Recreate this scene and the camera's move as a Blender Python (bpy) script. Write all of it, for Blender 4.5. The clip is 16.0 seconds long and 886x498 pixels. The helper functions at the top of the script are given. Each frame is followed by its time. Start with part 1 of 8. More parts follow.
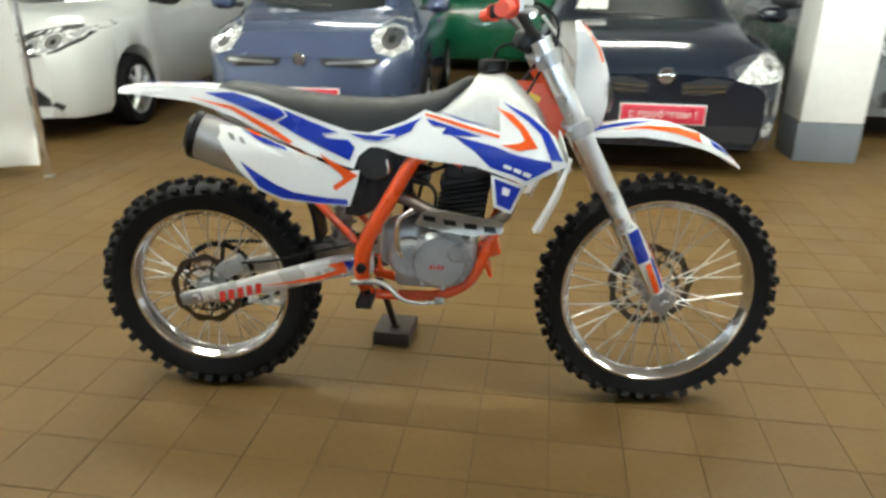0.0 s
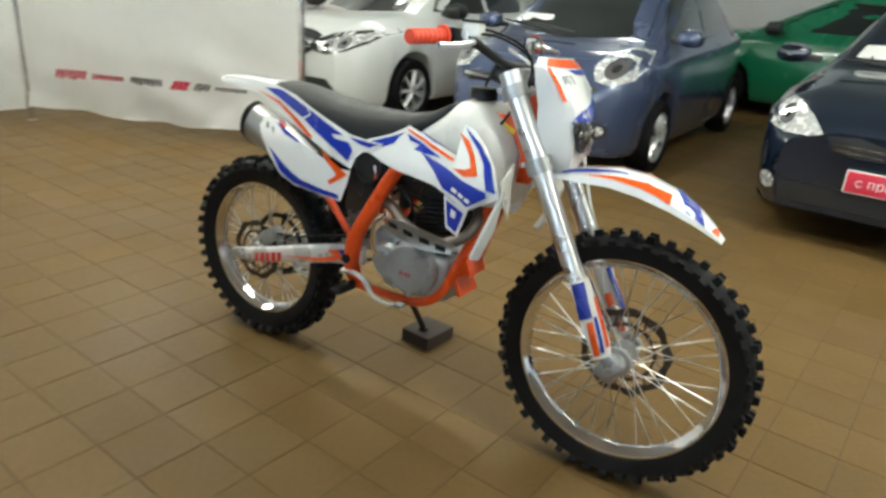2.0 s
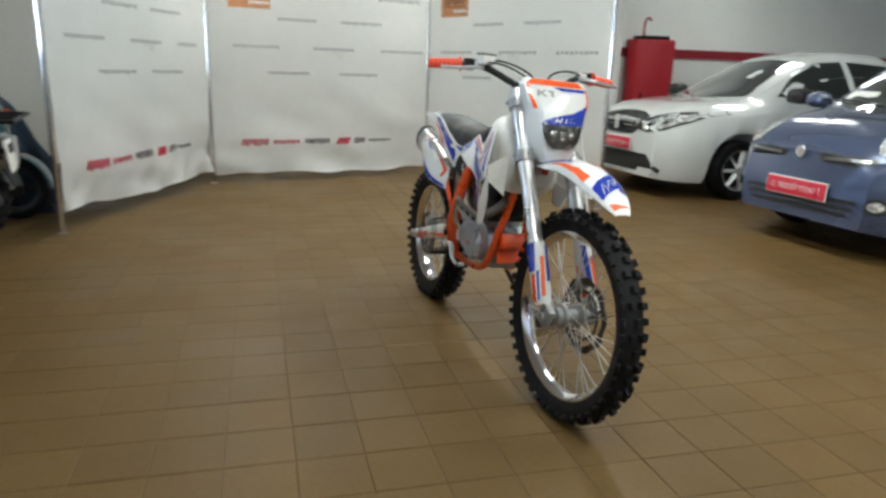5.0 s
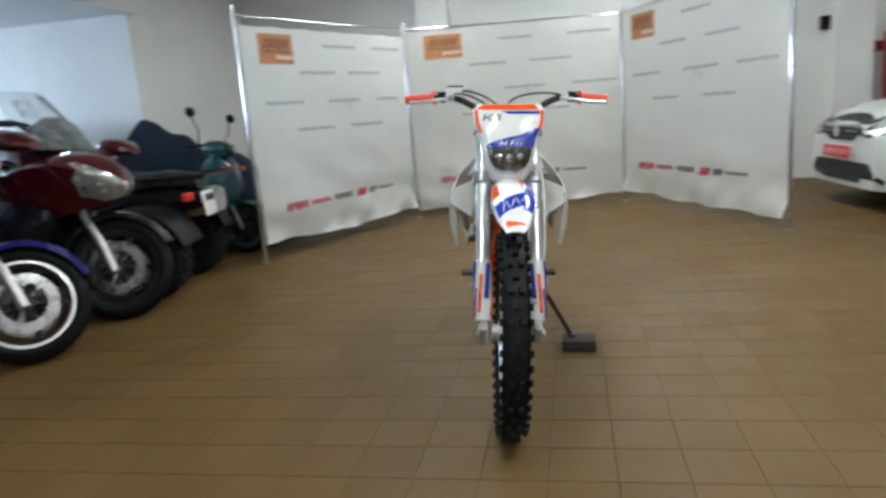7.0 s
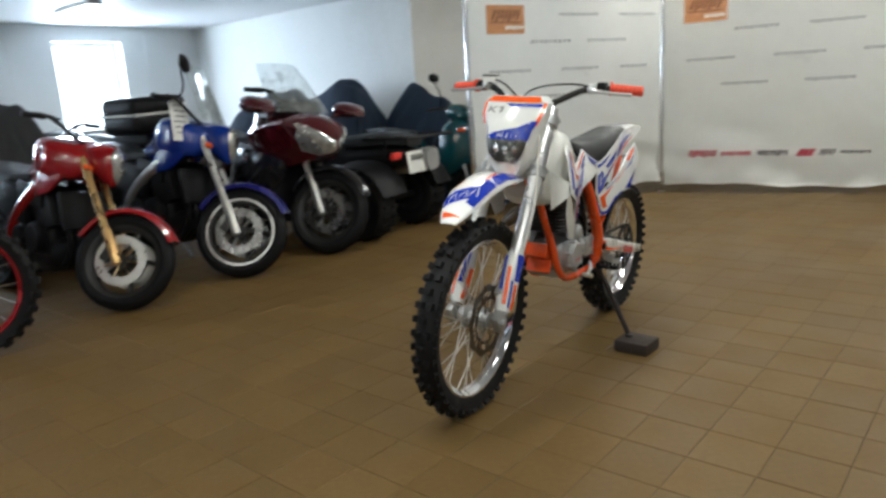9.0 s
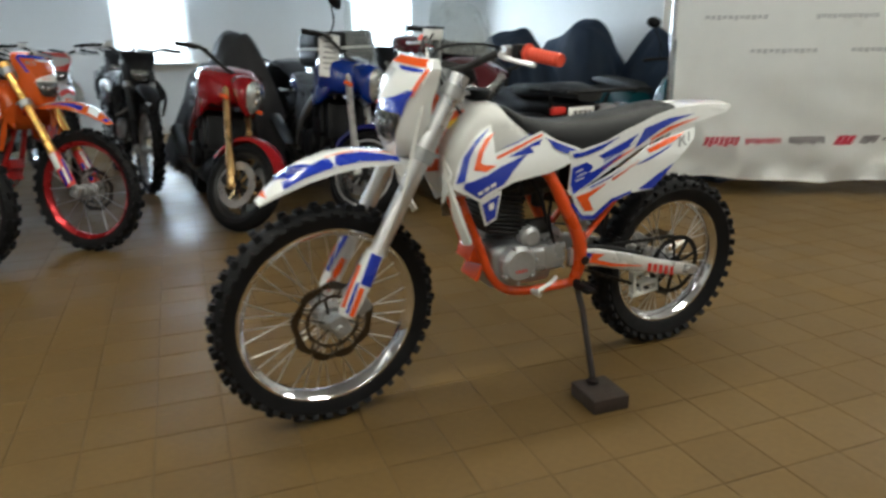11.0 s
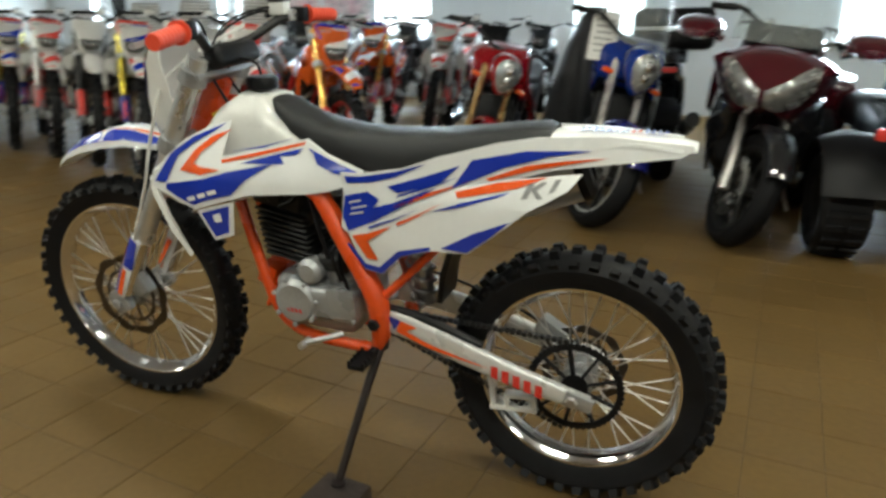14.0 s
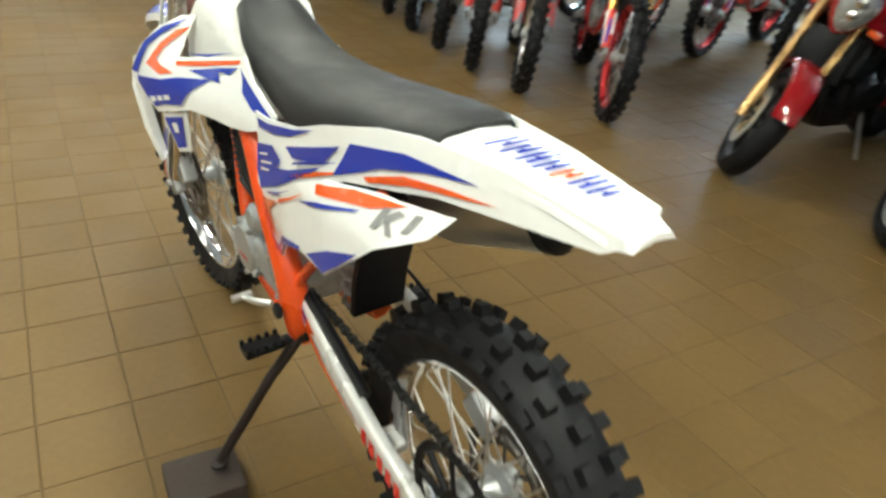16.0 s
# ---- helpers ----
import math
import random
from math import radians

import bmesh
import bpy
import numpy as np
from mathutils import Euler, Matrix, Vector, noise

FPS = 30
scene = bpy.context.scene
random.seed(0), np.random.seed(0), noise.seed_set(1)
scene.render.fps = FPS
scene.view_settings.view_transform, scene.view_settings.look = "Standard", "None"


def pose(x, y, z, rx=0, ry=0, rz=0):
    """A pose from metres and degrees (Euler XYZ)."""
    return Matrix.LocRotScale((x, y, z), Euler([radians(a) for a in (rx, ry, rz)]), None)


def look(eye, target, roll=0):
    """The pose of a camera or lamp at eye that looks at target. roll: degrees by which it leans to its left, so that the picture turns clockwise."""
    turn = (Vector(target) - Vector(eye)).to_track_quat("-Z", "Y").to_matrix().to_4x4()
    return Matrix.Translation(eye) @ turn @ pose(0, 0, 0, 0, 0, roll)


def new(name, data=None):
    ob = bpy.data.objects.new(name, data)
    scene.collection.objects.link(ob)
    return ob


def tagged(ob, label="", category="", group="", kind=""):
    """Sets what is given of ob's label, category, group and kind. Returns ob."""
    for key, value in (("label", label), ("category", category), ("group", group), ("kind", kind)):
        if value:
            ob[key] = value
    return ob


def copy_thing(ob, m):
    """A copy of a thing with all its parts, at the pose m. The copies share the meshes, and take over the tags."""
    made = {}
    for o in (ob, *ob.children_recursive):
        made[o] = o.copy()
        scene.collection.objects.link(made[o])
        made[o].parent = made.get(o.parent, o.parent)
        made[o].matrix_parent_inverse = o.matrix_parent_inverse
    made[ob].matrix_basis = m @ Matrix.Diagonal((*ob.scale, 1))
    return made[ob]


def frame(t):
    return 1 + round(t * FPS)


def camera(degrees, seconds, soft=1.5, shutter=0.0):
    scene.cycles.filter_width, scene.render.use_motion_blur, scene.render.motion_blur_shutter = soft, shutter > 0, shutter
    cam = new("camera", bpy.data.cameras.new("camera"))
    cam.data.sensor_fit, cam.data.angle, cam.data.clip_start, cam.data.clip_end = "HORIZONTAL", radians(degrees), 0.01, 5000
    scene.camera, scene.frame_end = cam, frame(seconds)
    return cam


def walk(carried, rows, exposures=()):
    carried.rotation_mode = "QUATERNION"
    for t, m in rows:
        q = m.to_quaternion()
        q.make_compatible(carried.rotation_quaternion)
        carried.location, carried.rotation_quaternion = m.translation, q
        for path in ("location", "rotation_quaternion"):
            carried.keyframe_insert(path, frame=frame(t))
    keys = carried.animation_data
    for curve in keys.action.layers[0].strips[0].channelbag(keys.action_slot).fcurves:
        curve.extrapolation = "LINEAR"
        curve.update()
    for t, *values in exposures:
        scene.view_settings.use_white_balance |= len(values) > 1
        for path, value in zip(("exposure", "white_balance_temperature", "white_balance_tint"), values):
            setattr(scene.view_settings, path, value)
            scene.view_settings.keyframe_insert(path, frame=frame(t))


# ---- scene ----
cam = camera(65.1, 16.0, soft=2.8, shutter=0.7)
PATH = [
    (0, (0.141, -1.967, 1.289), (0.046, -0.114, 0.541), 0.8),
    (0.5, (0.308, -1.84, 1.290), (0.026, -0.025, 0.499), 1.8),
    (1, (0.549, -1.693, 1.303), (0.056, 0.081, 0.522), 1.6),
    (1.5, (0.875, -1.673, 1.320), (0.12, 0.042, 0.620), 3.2),
    (2, (1.165, -1.73, 1.340), (0.188, -0.143, 0.615), 3.8),
    (2.5, (1.403, -1.772, 1.348), (0.287, -0.272, 0.637), 3.5),
    (3, (1.634, -1.663, 1.350), (0.319, -0.318, 0.669), 2.7),
    (3.5, (1.888, -1.534, 1.353), (0.364, -0.409, 0.711), 2.7),
    (4, (2.148, -1.422, 1.323), (0.477, -0.477, 0.762), 3.1),
    (4.2, (2.249, -1.376, 1.285), (0.551, -0.474, 0.734), 2.6),
    (6.3, (3.112, -0.474, 1.143), (1.164, -0.305, 0.726), 0.3),
    (6.5, (3.087, -0.287, 1.140), (1.133, -0.194, 0.726), -0.9),
    (7, (3.045, 0.045, 1.148), (1.092, -0.153, 0.763), -4.7),
    (7.5, (3.1, 0.412, 1.161), (1.198, -0.056, 0.759), -2.2),
    (8, (3.026, 0.7, 1.150), (1.169, 0.077, 0.744), -3.2),
    (8.5, (2.89, 1.018, 1.162), (1.133, 0.157, 0.746), -3.9),
    (9, (2.761, 1.35, 1.188), (1.167, 0.225, 0.749), -3.5),
    (9.5, (2.464, 1.578, 1.180), (0.986, 0.31, 0.724), -3.1),
    (10, (2.166, 1.776, 1.187), (0.81, 0.372, 0.748), -3.2),
    (10.2, (1.995, 1.883, 1.198), (0.741, 0.395, 0.734), -1.9),
    (12.3, (0.259, 2.09, 1.199), (0.033, 0.199, 0.591), -4.2),
    (12.5, (0.151, 2.071, 1.197), (0.014, 0.167, 0.602), -3.8),
    (13, (-0.226, 2.035, 1.208), (-0.095, 0.127, 0.622), -1.8),
    (13.5, (-0.567, 1.823, 1.192), (-0.263, -0.067, 0.611), -0.6),
    (14, (-0.92, 1.619, 1.199), (-0.256, -0.16, 0.571), 0.8),
    (14.5, (-1.164, 1.404, 1.216), (-0.285, -0.249, 0.511), -0.2),
    (15, (-1.295, 1.081, 1.234), (-0.274, -0.432, 0.416), 1.8),
    (15.5, (-1.381, 0.814, 1.264), (-0.106, -0.439, 0.366), 4.4),
    (16, (-1.286, 0.613, 1.271), (0.098, -0.454, 0.298), 5.9),
]
walk(cam, [(t, look(eye, target, roll)) for t, eye, target, roll in PATH],
     exposures=[(0, 0.58, 6350, 3), (1, 0.50, 6300, 3), (2, 0.39, 6250, 3), (3, 0.30, 6250, 3), (4.2, 0.14, 6100, 5), (7, -0.06, 5750, 7), (9, -0.08, 6100, 8), (10, -0.13, 6250, 8), (12.5, -0.22, 6400, 4), (14, -0.05, 6500, 3), (15, 0.26, 6600, 1), (15.5, 0.66, 6700, 0), (16, 0.74, 6350, 1)])

# ---- light: daylight through the windows, fluorescent lamps under the ceilings ----
world = bpy.data.worlds.new("world")
scene.world = world
world.use_nodes = True
wn = world.node_tree
sky = wn.nodes.new("ShaderNodeTexSky")
sky.sky_type, sky.sun_disc = "NISHITA", False
sky.sun_elevation, sky.sun_rotation = radians(35), radians(200)
wn.links.new(sky.outputs[0], wn.nodes["Background"].inputs[0])
wn.nodes["Background"].inputs[1].default_value = 0.12

# row y -0.6 is added to brighten the floor, not a known lamp row
LAMPS = [(x, y) for x in (-4.2, -1.2, 1.8, 4.8, 8.5) for y in (-0.6, 1.7, 5.6)]
LOWLAMPS = [(-1.7, -6.6), (1.9, -6.9), (5.5, -7.2), (9.1, -7.5)]


def area(name, m, sx, sy, watts, color):
    li = bpy.data.lights.new(name, "AREA")
    li.shape, li.size, li.size_y, li.energy, li.color = "RECTANGLE", sx, sy, watts, color
    ob = new(name, li)
    ob.matrix_basis = m
    return ob


for x, y in LAMPS:
    area("lamp_light", pose(x, y, 2.96, 0, 0, -5.4), 1.2, 0.14, (50 if y < 3 else 15) if y > 0 else 36, (1.0, 0.98, 0.87))
for x, y in LOWLAMPS:
    area("lamp_light", pose(x, y, 2.27, 0, 0, 84.6), 0.9, 0.14, 17, (0.86, 0.94, 1.0))
for x in (-1.935, 1.32, 4.575, 7.875, 11.175):
    area("window_light", pose(0, 0, 0, 0, 0, -5.4) @ pose(x, -8.68, 1.56, 90), 0.85, 1.1, 105, (0.72, 0.86, 1.0))
scene.view_settings.exposure = 0.0

# ---- helpers of this scene ----
LEAN = 3.0                     # the bike rests on its stand, leaning to its left


def catmull(pts, k):
    p = [Vector(q) for q in pts]
    if k <= 1 or len(p) < 3:
        return p
    out = []
    for i in range(len(p) - 1):
        a, b, c, d = p[max(i - 1, 0)], p[i], p[i + 1], p[min(i + 2, len(p) - 1)]
        for j in range(k):
            t = j / k
            out.append(0.5 * (2 * b + (c - a) * t + (2 * a - 5 * b + 4 * c - d) * t * t + (3 * b - a - 3 * c + d) * t ** 3))
    return out + [p[-1]]


def tube(bm, pts, r, n=10, k=4, squash=1.0, cap=True):
    """A round bar along a smooth line. r: one radius or one for each given point."""
    line = catmull(pts, k)
    if isinstance(r, (int, float)):
        rad = [r] * len(line)
    else:
        rad = list(np.interp(np.linspace(0, len(r) - 1, len(line)), range(len(r)), r))
    t0 = (line[1] - line[0]).normalized()
    side = t0.cross(Vector((0.13, 0.31, 0.94))).normalized()
    rings = []
    for i, p in enumerate(line):
        t = (line[min(i + 1, len(line) - 1)] - line[max(i - 1, 0)]).normalized()
        side = (side - t * side.dot(t)).normalized()
        up = t.cross(side)
        rings.append([bm.verts.new(p + (side * math.cos(math.tau * j / n) + up * math.sin(math.tau * j / n) * squash) * rad[i]) for j in range(n)])
    skin(bm, rings, True, cap)
    return bm


def skin(bm, rings, closed=True, cap=True):
    m = len(rings[0])
    for a, b in zip(rings, rings[1:]):
        for j in range(m if closed else m - 1):
            bm.faces.new((a[j], a[(j + 1) % m], b[(j + 1) % m], b[j]))
    if cap and closed:
        bm.faces.new(rings[0][::-1])
        bm.faces.new(rings[-1])


def loft(bm, rings, closed=True, cap=True):
    skin(bm, [[bm.verts.new(v) for v in ring] for ring in rings], closed, cap)
    return bm


def oval(x, y, z, hw, hh, n=20, p=2.6):
    """A ring across the x axis, squarer as p grows."""
    out = []
    for j in range(n):
        a = math.tau * j / n
        c, s = math.cos(a), math.sin(a)
        out.append((x, y + hw * math.copysign(abs(c) ** (2 / p), c), z + hh * math.copysign(abs(s) ** (2 / p), s)))
    return out


def lathe(bm, prof, c, n=48, closed=True, turn=0.0, ends=False):
    """Turns a profile of (radius, offset along y) round the y axis through c."""
    rings = []
    for i in range(n):
        a = math.tau * i / n + turn
        rings.append([bm.verts.new((c[0] + r * math.cos(a), c[1] + o, c[2] + r * math.sin(a))) for r, o in prof])
    m = len(prof)
    for i in range(n):
        a, b = rings[i], rings[(i + 1) % n]
        for j in range(m if closed else m - 1):
            bm.faces.new((a[j], a[(j + 1) % m], b[(j + 1) % m], b[j]))
    return bm if not ends else [v for ring in rings for v in ring]


def block(bm, c, s, rot=None, bev=0.0, seg=2):
    """A box with centre c and size s, its edges rounded by bev."""
    m = Matrix.Translation(c)
    if rot is not None:
        m = m @ Euler([radians(a) for a in rot]).to_matrix().to_4x4()
    made = bmesh.ops.create_cube(bm, size=1, matrix=m @ Matrix.Diagonal((*s, 1)))
    if bev:
        edges = list({e for v in made["verts"] for e in v.link_edges})
        bmesh.ops.bevel(bm, geom=edges, offset=bev, segments=seg, affect="EDGES", profile=0.6)
    return bm


def drum(bm, c, r, half, axis="y", n=24, bev=0.0):
    """A short cylinder with rounded rims."""
    prof = [(0.0005, -half), (r - bev, -half), (r, -half + bev), (r, half - bev), (r - bev, half), (0.0005, half)] if bev else \
        [(0.0005, -half), (r, -half), (r, half), (0.0005, half)]
    made = lathe(bm, prof, (0, 0, 0), n, ends=True)
    turn = {"y": Matrix(), "x": Matrix.Rotation(radians(90), 4, "Z"), "z": Matrix.Rotation(radians(90), 4, "X")}[axis] if isinstance(axis, str) else axis
    bmesh.ops.transform(bm, matrix=Matrix.Translation(c) @ turn, verts=made)
    return bm


def sheet(bm, outline, f, cuts=3, thick=0.0, grid=0.0):
    """A plate with the outline (x, z), bent so that y = f(x, z)."""
    tmp = bmesh.new()
    face = tmp.faces.new([tmp.verts.new((x, 0, z)) for x, z in outline])
    face.normal_update()
    bmesh.ops.triangulate(tmp, faces=[face])
    if grid:
        for axis, step in ((0, grid * 1.5), (2, grid)):
            lo, hi = min(p[axis // 2] for p in outline), max(p[axis // 2] for p in outline)
            for k in range(math.ceil(lo / step), math.floor(hi / step) + 1):
                at_, no = [0, 0, 0], [0, 0, 0]
                at_[axis], no[axis] = k * step, 1
                bmesh.ops.bisect_plane(tmp, geom=tmp.verts[:] + tmp.edges[:] + tmp.faces[:], dist=1e-6, plane_co=at_, plane_no=no)
        bmesh.ops.triangulate(tmp, faces=tmp.faces[:])
    else:
        bmesh.ops.subdivide_edges(tmp, edges=tmp.edges[:], cuts=cuts, use_grid_fill=True)
    for v in tmp.verts:
        v.co.y = f(v.co.x, v.co.z)
    if thick:
        if grid:
            rim = [e for e in tmp.edges if e.is_boundary]
            back = {}
            for v in list(tmp.verts):
                back[v] = tmp.verts.new((v.co.x, v.co.y - math.copysign(thick, v.co.y), v.co.z))
            for fc in list(tmp.faces):
                tmp.faces.new([back[v] for v in reversed(fc.verts)])
            for e in rim:
                p, q = e.verts
                tmp.faces.new((p, q, back[q], back[p]))
        else:
            bmesh.ops.recalc_face_normals(tmp, faces=tmp.faces)
            bmesh.ops.solidify(tmp, geom=tmp.faces[:], thickness=thick)
    me = bpy.data.meshes.new("sheet")
    tmp.to_mesh(me)
    tmp.free()
    bm.from_mesh(me)
    bpy.data.meshes.remove(me)
    return bm


def finish(bm, name, material, sharp=38):
    bmesh.ops.recalc_face_normals(bm, faces=bm.faces)
    me = bpy.data.meshes.new(name)
    bm.to_mesh(me)
    bm.free()
    me.polygons.foreach_set("use_smooth", [True] * len(me.polygons))
    me.set_sharp_from_angle(angle=radians(sharp))
    me.materials.append(material)
    return me


def part(name, bm, material, parent=None, label="", sharp=38):
    ob = new(name, finish(bm, name, material, sharp))
    ob.parent = parent
    return tagged(ob, label)


def thing(name, m, label, category, group="", kind=""):
    ob = new(name)
    ob.matrix_basis = m
    ob.empty_display_size = 0.1
    return tagged(ob, label, category, group, kind)


def bars(bm, x, y, z, w, h, count, seed, f, gap=0.35):
    """Bars in place of letters: count of them over the width w."""
    rnd = random.Random(seed)
    step = w / count
    for i in range(count):
        a = x + i * step
        bw = step * (1 - gap) * rnd.uniform(0.7, 1.0)
        bh = h * rnd.uniform(0.75, 1.0)
        bm.faces.new([bm.verts.new(f(*q)) for q in ((a, z), (a + bw, z), (a + bw + y, z + bh), (a + y, z + bh))])
    return bm


def words(text, size, material, name, parent, m, label=""):
    """Flat lettering, made into a mesh of its own."""
    cu = bpy.data.curves.new(name, "FONT")
    cu.body, cu.size, cu.align_x, cu.align_y = text, size, "CENTER", "CENTER"
    tmp = new("lettering_source", cu)
    bpy.context.view_layer.update()
    me = bpy.data.meshes.new_from_object(tmp.evaluated_get(bpy.context.evaluated_depsgraph_get()))
    bpy.data.objects.remove(tmp)
    bpy.data.curves.remove(cu)
    me.materials.clear()
    me.materials.append(material)
    ob = new(name, me)
    ob.parent = parent
    ob.matrix_basis = m
    return tagged(ob, label)


# ---- materials ----
def mat(name, color, rough=0.5, metal=0.0, vary=0.12, scale=6.0, bump=0.0, bscale=60.0, coat=0.0, dirt=None, dirt_at=0.62, rvary=0.12, random_tint=0.0, spec=0.5):
    m = bpy.data.materials.new(name)
    m.use_nodes = True
    nt = m.node_tree
    nd, lk = nt.nodes, nt.links
    p = nd["Principled BSDF"]
    p.inputs["Metallic"].default_value = metal
    p.inputs["Coat Weight"].default_value = coat
    p.inputs["Coat Roughness"].default_value = 0.06
    p.inputs["Specular IOR Level"].default_value = spec
    tc = nd.new("ShaderNodeTexCoord")
    n1 = nd.new("ShaderNodeTexNoise")
    n1.inputs["Scale"].default_value, n1.inputs["Detail"].default_value = scale, 6
    lk.new(tc.outputs["Object"], n1.inputs["Vector"])
    n2 = nd.new("ShaderNodeTexNoise")
    n2.inputs["Scale"].default_value, n2.inputs["Detail"].default_value = bscale, 4
    lk.new(tc.outputs["Object"], n2.inputs["Vector"])
    # colour: two scales of variation round the base
    ramp = nd.new("ShaderNodeMapRange")
    ramp.inputs["From Min"].default_value, ramp.inputs["From Max"].default_value = 0.3, 0.7
    ramp.inputs["To Min"].default_value, ramp.inputs["To Max"].default_value = 1 - vary, 1 + vary
    lk.new(n1.outputs["Fac"], ramp.inputs["Value"])
    fine = nd.new("ShaderNodeMapRange")
    fine.inputs["From Min"].default_value, fine.inputs["From Max"].default_value = 0.3, 0.7
    fine.inputs["To Min"].default_value, fine.inputs["To Max"].default_value = 1 - vary * 0.5, 1 + vary * 0.5
    lk.new(n2.outputs["Fac"], fine.inputs["Value"])
    mul = nd.new("ShaderNodeMath")
    mul.operation = "MULTIPLY"
    lk.new(ramp.outputs[0], mul.inputs[0])
    lk.new(fine.outputs[0], mul.inputs[1])
    last = mul.outputs[0]
    if random_tint:
        oi = nd.new("ShaderNodeObjectInfo")
        geo = nd.new("ShaderNodeNewGeometry")
        add = nd.new("ShaderNodeMath")
        add.operation = "ADD"
        lk.new(oi.outputs["Random"], add.inputs[0])
        lk.new(geo.outputs["Random Per Island"], add.inputs[1])
        fr = nd.new("ShaderNodeMath")
        fr.operation = "FRACT"
        lk.new(add.outputs[0], fr.inputs[0])
        rr = nd.new("ShaderNodeMapRange")
        rr.inputs["To Min"].default_value, rr.inputs["To Max"].default_value = 1 - random_tint, 1 + random_tint
        lk.new(fr.outputs[0], rr.inputs["Value"])
        mul2 = nd.new("ShaderNodeMath")
        mul2.operation = "MULTIPLY"
        lk.new(last, mul2.inputs[0])
        lk.new(rr.outputs[0], mul2.inputs[1])
        last = mul2.outputs[0]
    vm = nd.new("ShaderNodeVectorMath")
    vm.operation = "SCALE"
    vm.inputs[0].default_value = color
    lk.new(last, vm.inputs["Scale"])
    out = vm.outputs[0]
    if dirt:
        n3 = nd.new("ShaderNodeTexNoise")
        n3.inputs["Scale"].default_value, n3.inputs["Detail"].default_value, n3.inputs["Roughness"].default_value = scale * 0.45, 9, 0.65
        lk.new(tc.outputs["Object"], n3.inputs["Vector"])
        mr = nd.new("ShaderNodeMapRange")
        mr.inputs["From Min"].default_value, mr.inputs["From Max"].default_value = dirt_at - 0.12, dirt_at + 0.14
        mr.inputs["To Max"].default_value = 0.6
        lk.new(n3.outputs["Fac"], mr.inputs["Value"])
        mx = nd.new("ShaderNodeMix")
        mx.data_type = "RGBA"
        lk.new(mr.outputs[0], mx.inputs["Factor"])
        lk.new(out, mx.inputs[6])
        mx.inputs[7].default_value = (*dirt, 1)
        out = mx.outputs[2]
    lk.new(out, p.inputs["Base Color"])
    rg = nd.new("ShaderNodeMapRange")
    rg.inputs["From Min"].default_value, rg.inputs["From Max"].default_value = 0.3, 0.7
    rg.inputs["To Min"].default_value, rg.inputs["To Max"].default_value = max(rough - rvary, 0.02), min(rough + rvary, 1)
    lk.new(n1.outputs["Fac"], rg.inputs["Value"])
    lk.new(rg.outputs[0], p.inputs["Roughness"])
    if bump:
        b = nd.new("ShaderNodeBump")
        b.inputs["Strength"].default_value, b.inputs["Distance"].default_value = bump, 0.004
        lk.new(n2.outputs["Fac"], b.inputs["Height"])
        lk.new(b.outputs[0], p.inputs["Normal"])
    return m


def thin_glass(name, tint, rough=0.03, veil=0.0):
    """A thin clear pane: light passes straight, and the surface mirrors by its angle."""
    m = bpy.data.materials.new(name)
    m.use_nodes = True
    nd, lk = m.node_tree.nodes, m.node_tree.links
    nd.remove(nd["Principled BSDF"])
    clear, shine, fres, mix = nd.new("ShaderNodeBsdfTransparent"), nd.new("ShaderNodeBsdfGlossy"), nd.new("ShaderNodeFresnel"), nd.new("ShaderNodeMixShader")
    clear.inputs["Color"].default_value = (*tint, 1)
    shine.inputs["Roughness"].default_value = rough
    fres.inputs["IOR"].default_value = 1.5
    lk.new(fres.outputs[0], mix.inputs[0])
    lk.new(clear.outputs[0], mix.inputs[1])
    lk.new(shine.outputs[0], mix.inputs[2])
    last = mix
    if veil:      # pale diffuse layer painted in for the reflections that make a pane show
        sheen, last = nd.new("ShaderNodeBsdfDiffuse"), nd.new("ShaderNodeMixShader")
        sheen.inputs["Color"].default_value = (0.75, 0.78, 0.78, 1)
        last.inputs[0].default_value = veil
        lk.new(mix.outputs[0], last.inputs[1])
        lk.new(sheen.outputs[0], last.inputs[2])
    lk.new(last.outputs[0], nd["Material Output"].inputs["Surface"])
    return m


def glow(name, color, power):
    m = bpy.data.materials.new(name)
    m.use_nodes = True
    p = m.node_tree.nodes["Principled BSDF"]
    p.inputs["Base Color"].default_value = (0.9, 0.9, 0.9, 1)
    p.inputs["Emission Color"].default_value = (*color, 1)
    p.inputs["Emission Strength"].default_value = power
    return m


TILE = mat("clay_tile", (0.122, 0.0745, 0.0250), 0.52, vary=0.15, scale=1.3, bump=0.14, bscale=40, dirt=(0.086, 0.052, 0.0185), dirt_at=0.58, random_tint=0.075, spec=0.2)
GROUT = mat("tile_joint", (0.074, 0.045, 0.0165), 0.85, vary=0.2, scale=3, bump=0.3)
WALL = mat("white_wall_paint", (0.78, 0.78, 0.76), 0.7, vary=0.05, scale=0.8, bump=0.15, bscale=25, dirt=(0.55, 0.53, 0.48), dirt_at=0.7)
WALLG = mat("grey_panel_wall", (0.60, 0.61, 0.60), 0.6, vary=0.05, scale=1.0, bump=0.1)
CEIL = mat("ceiling_paint", (0.78, 0.79, 0.80), 0.45, vary=0.04, scale=0.7, bump=0.08)
PLINTH = mat("grey_blue_plinth_paint", (0.17, 0.19, 0.22), 0.5, vary=0.12, scale=3, bump=0.1)
MAROON = mat("maroon_paint", (0.26, 0.018, 0.03), 0.42, vary=0.1)
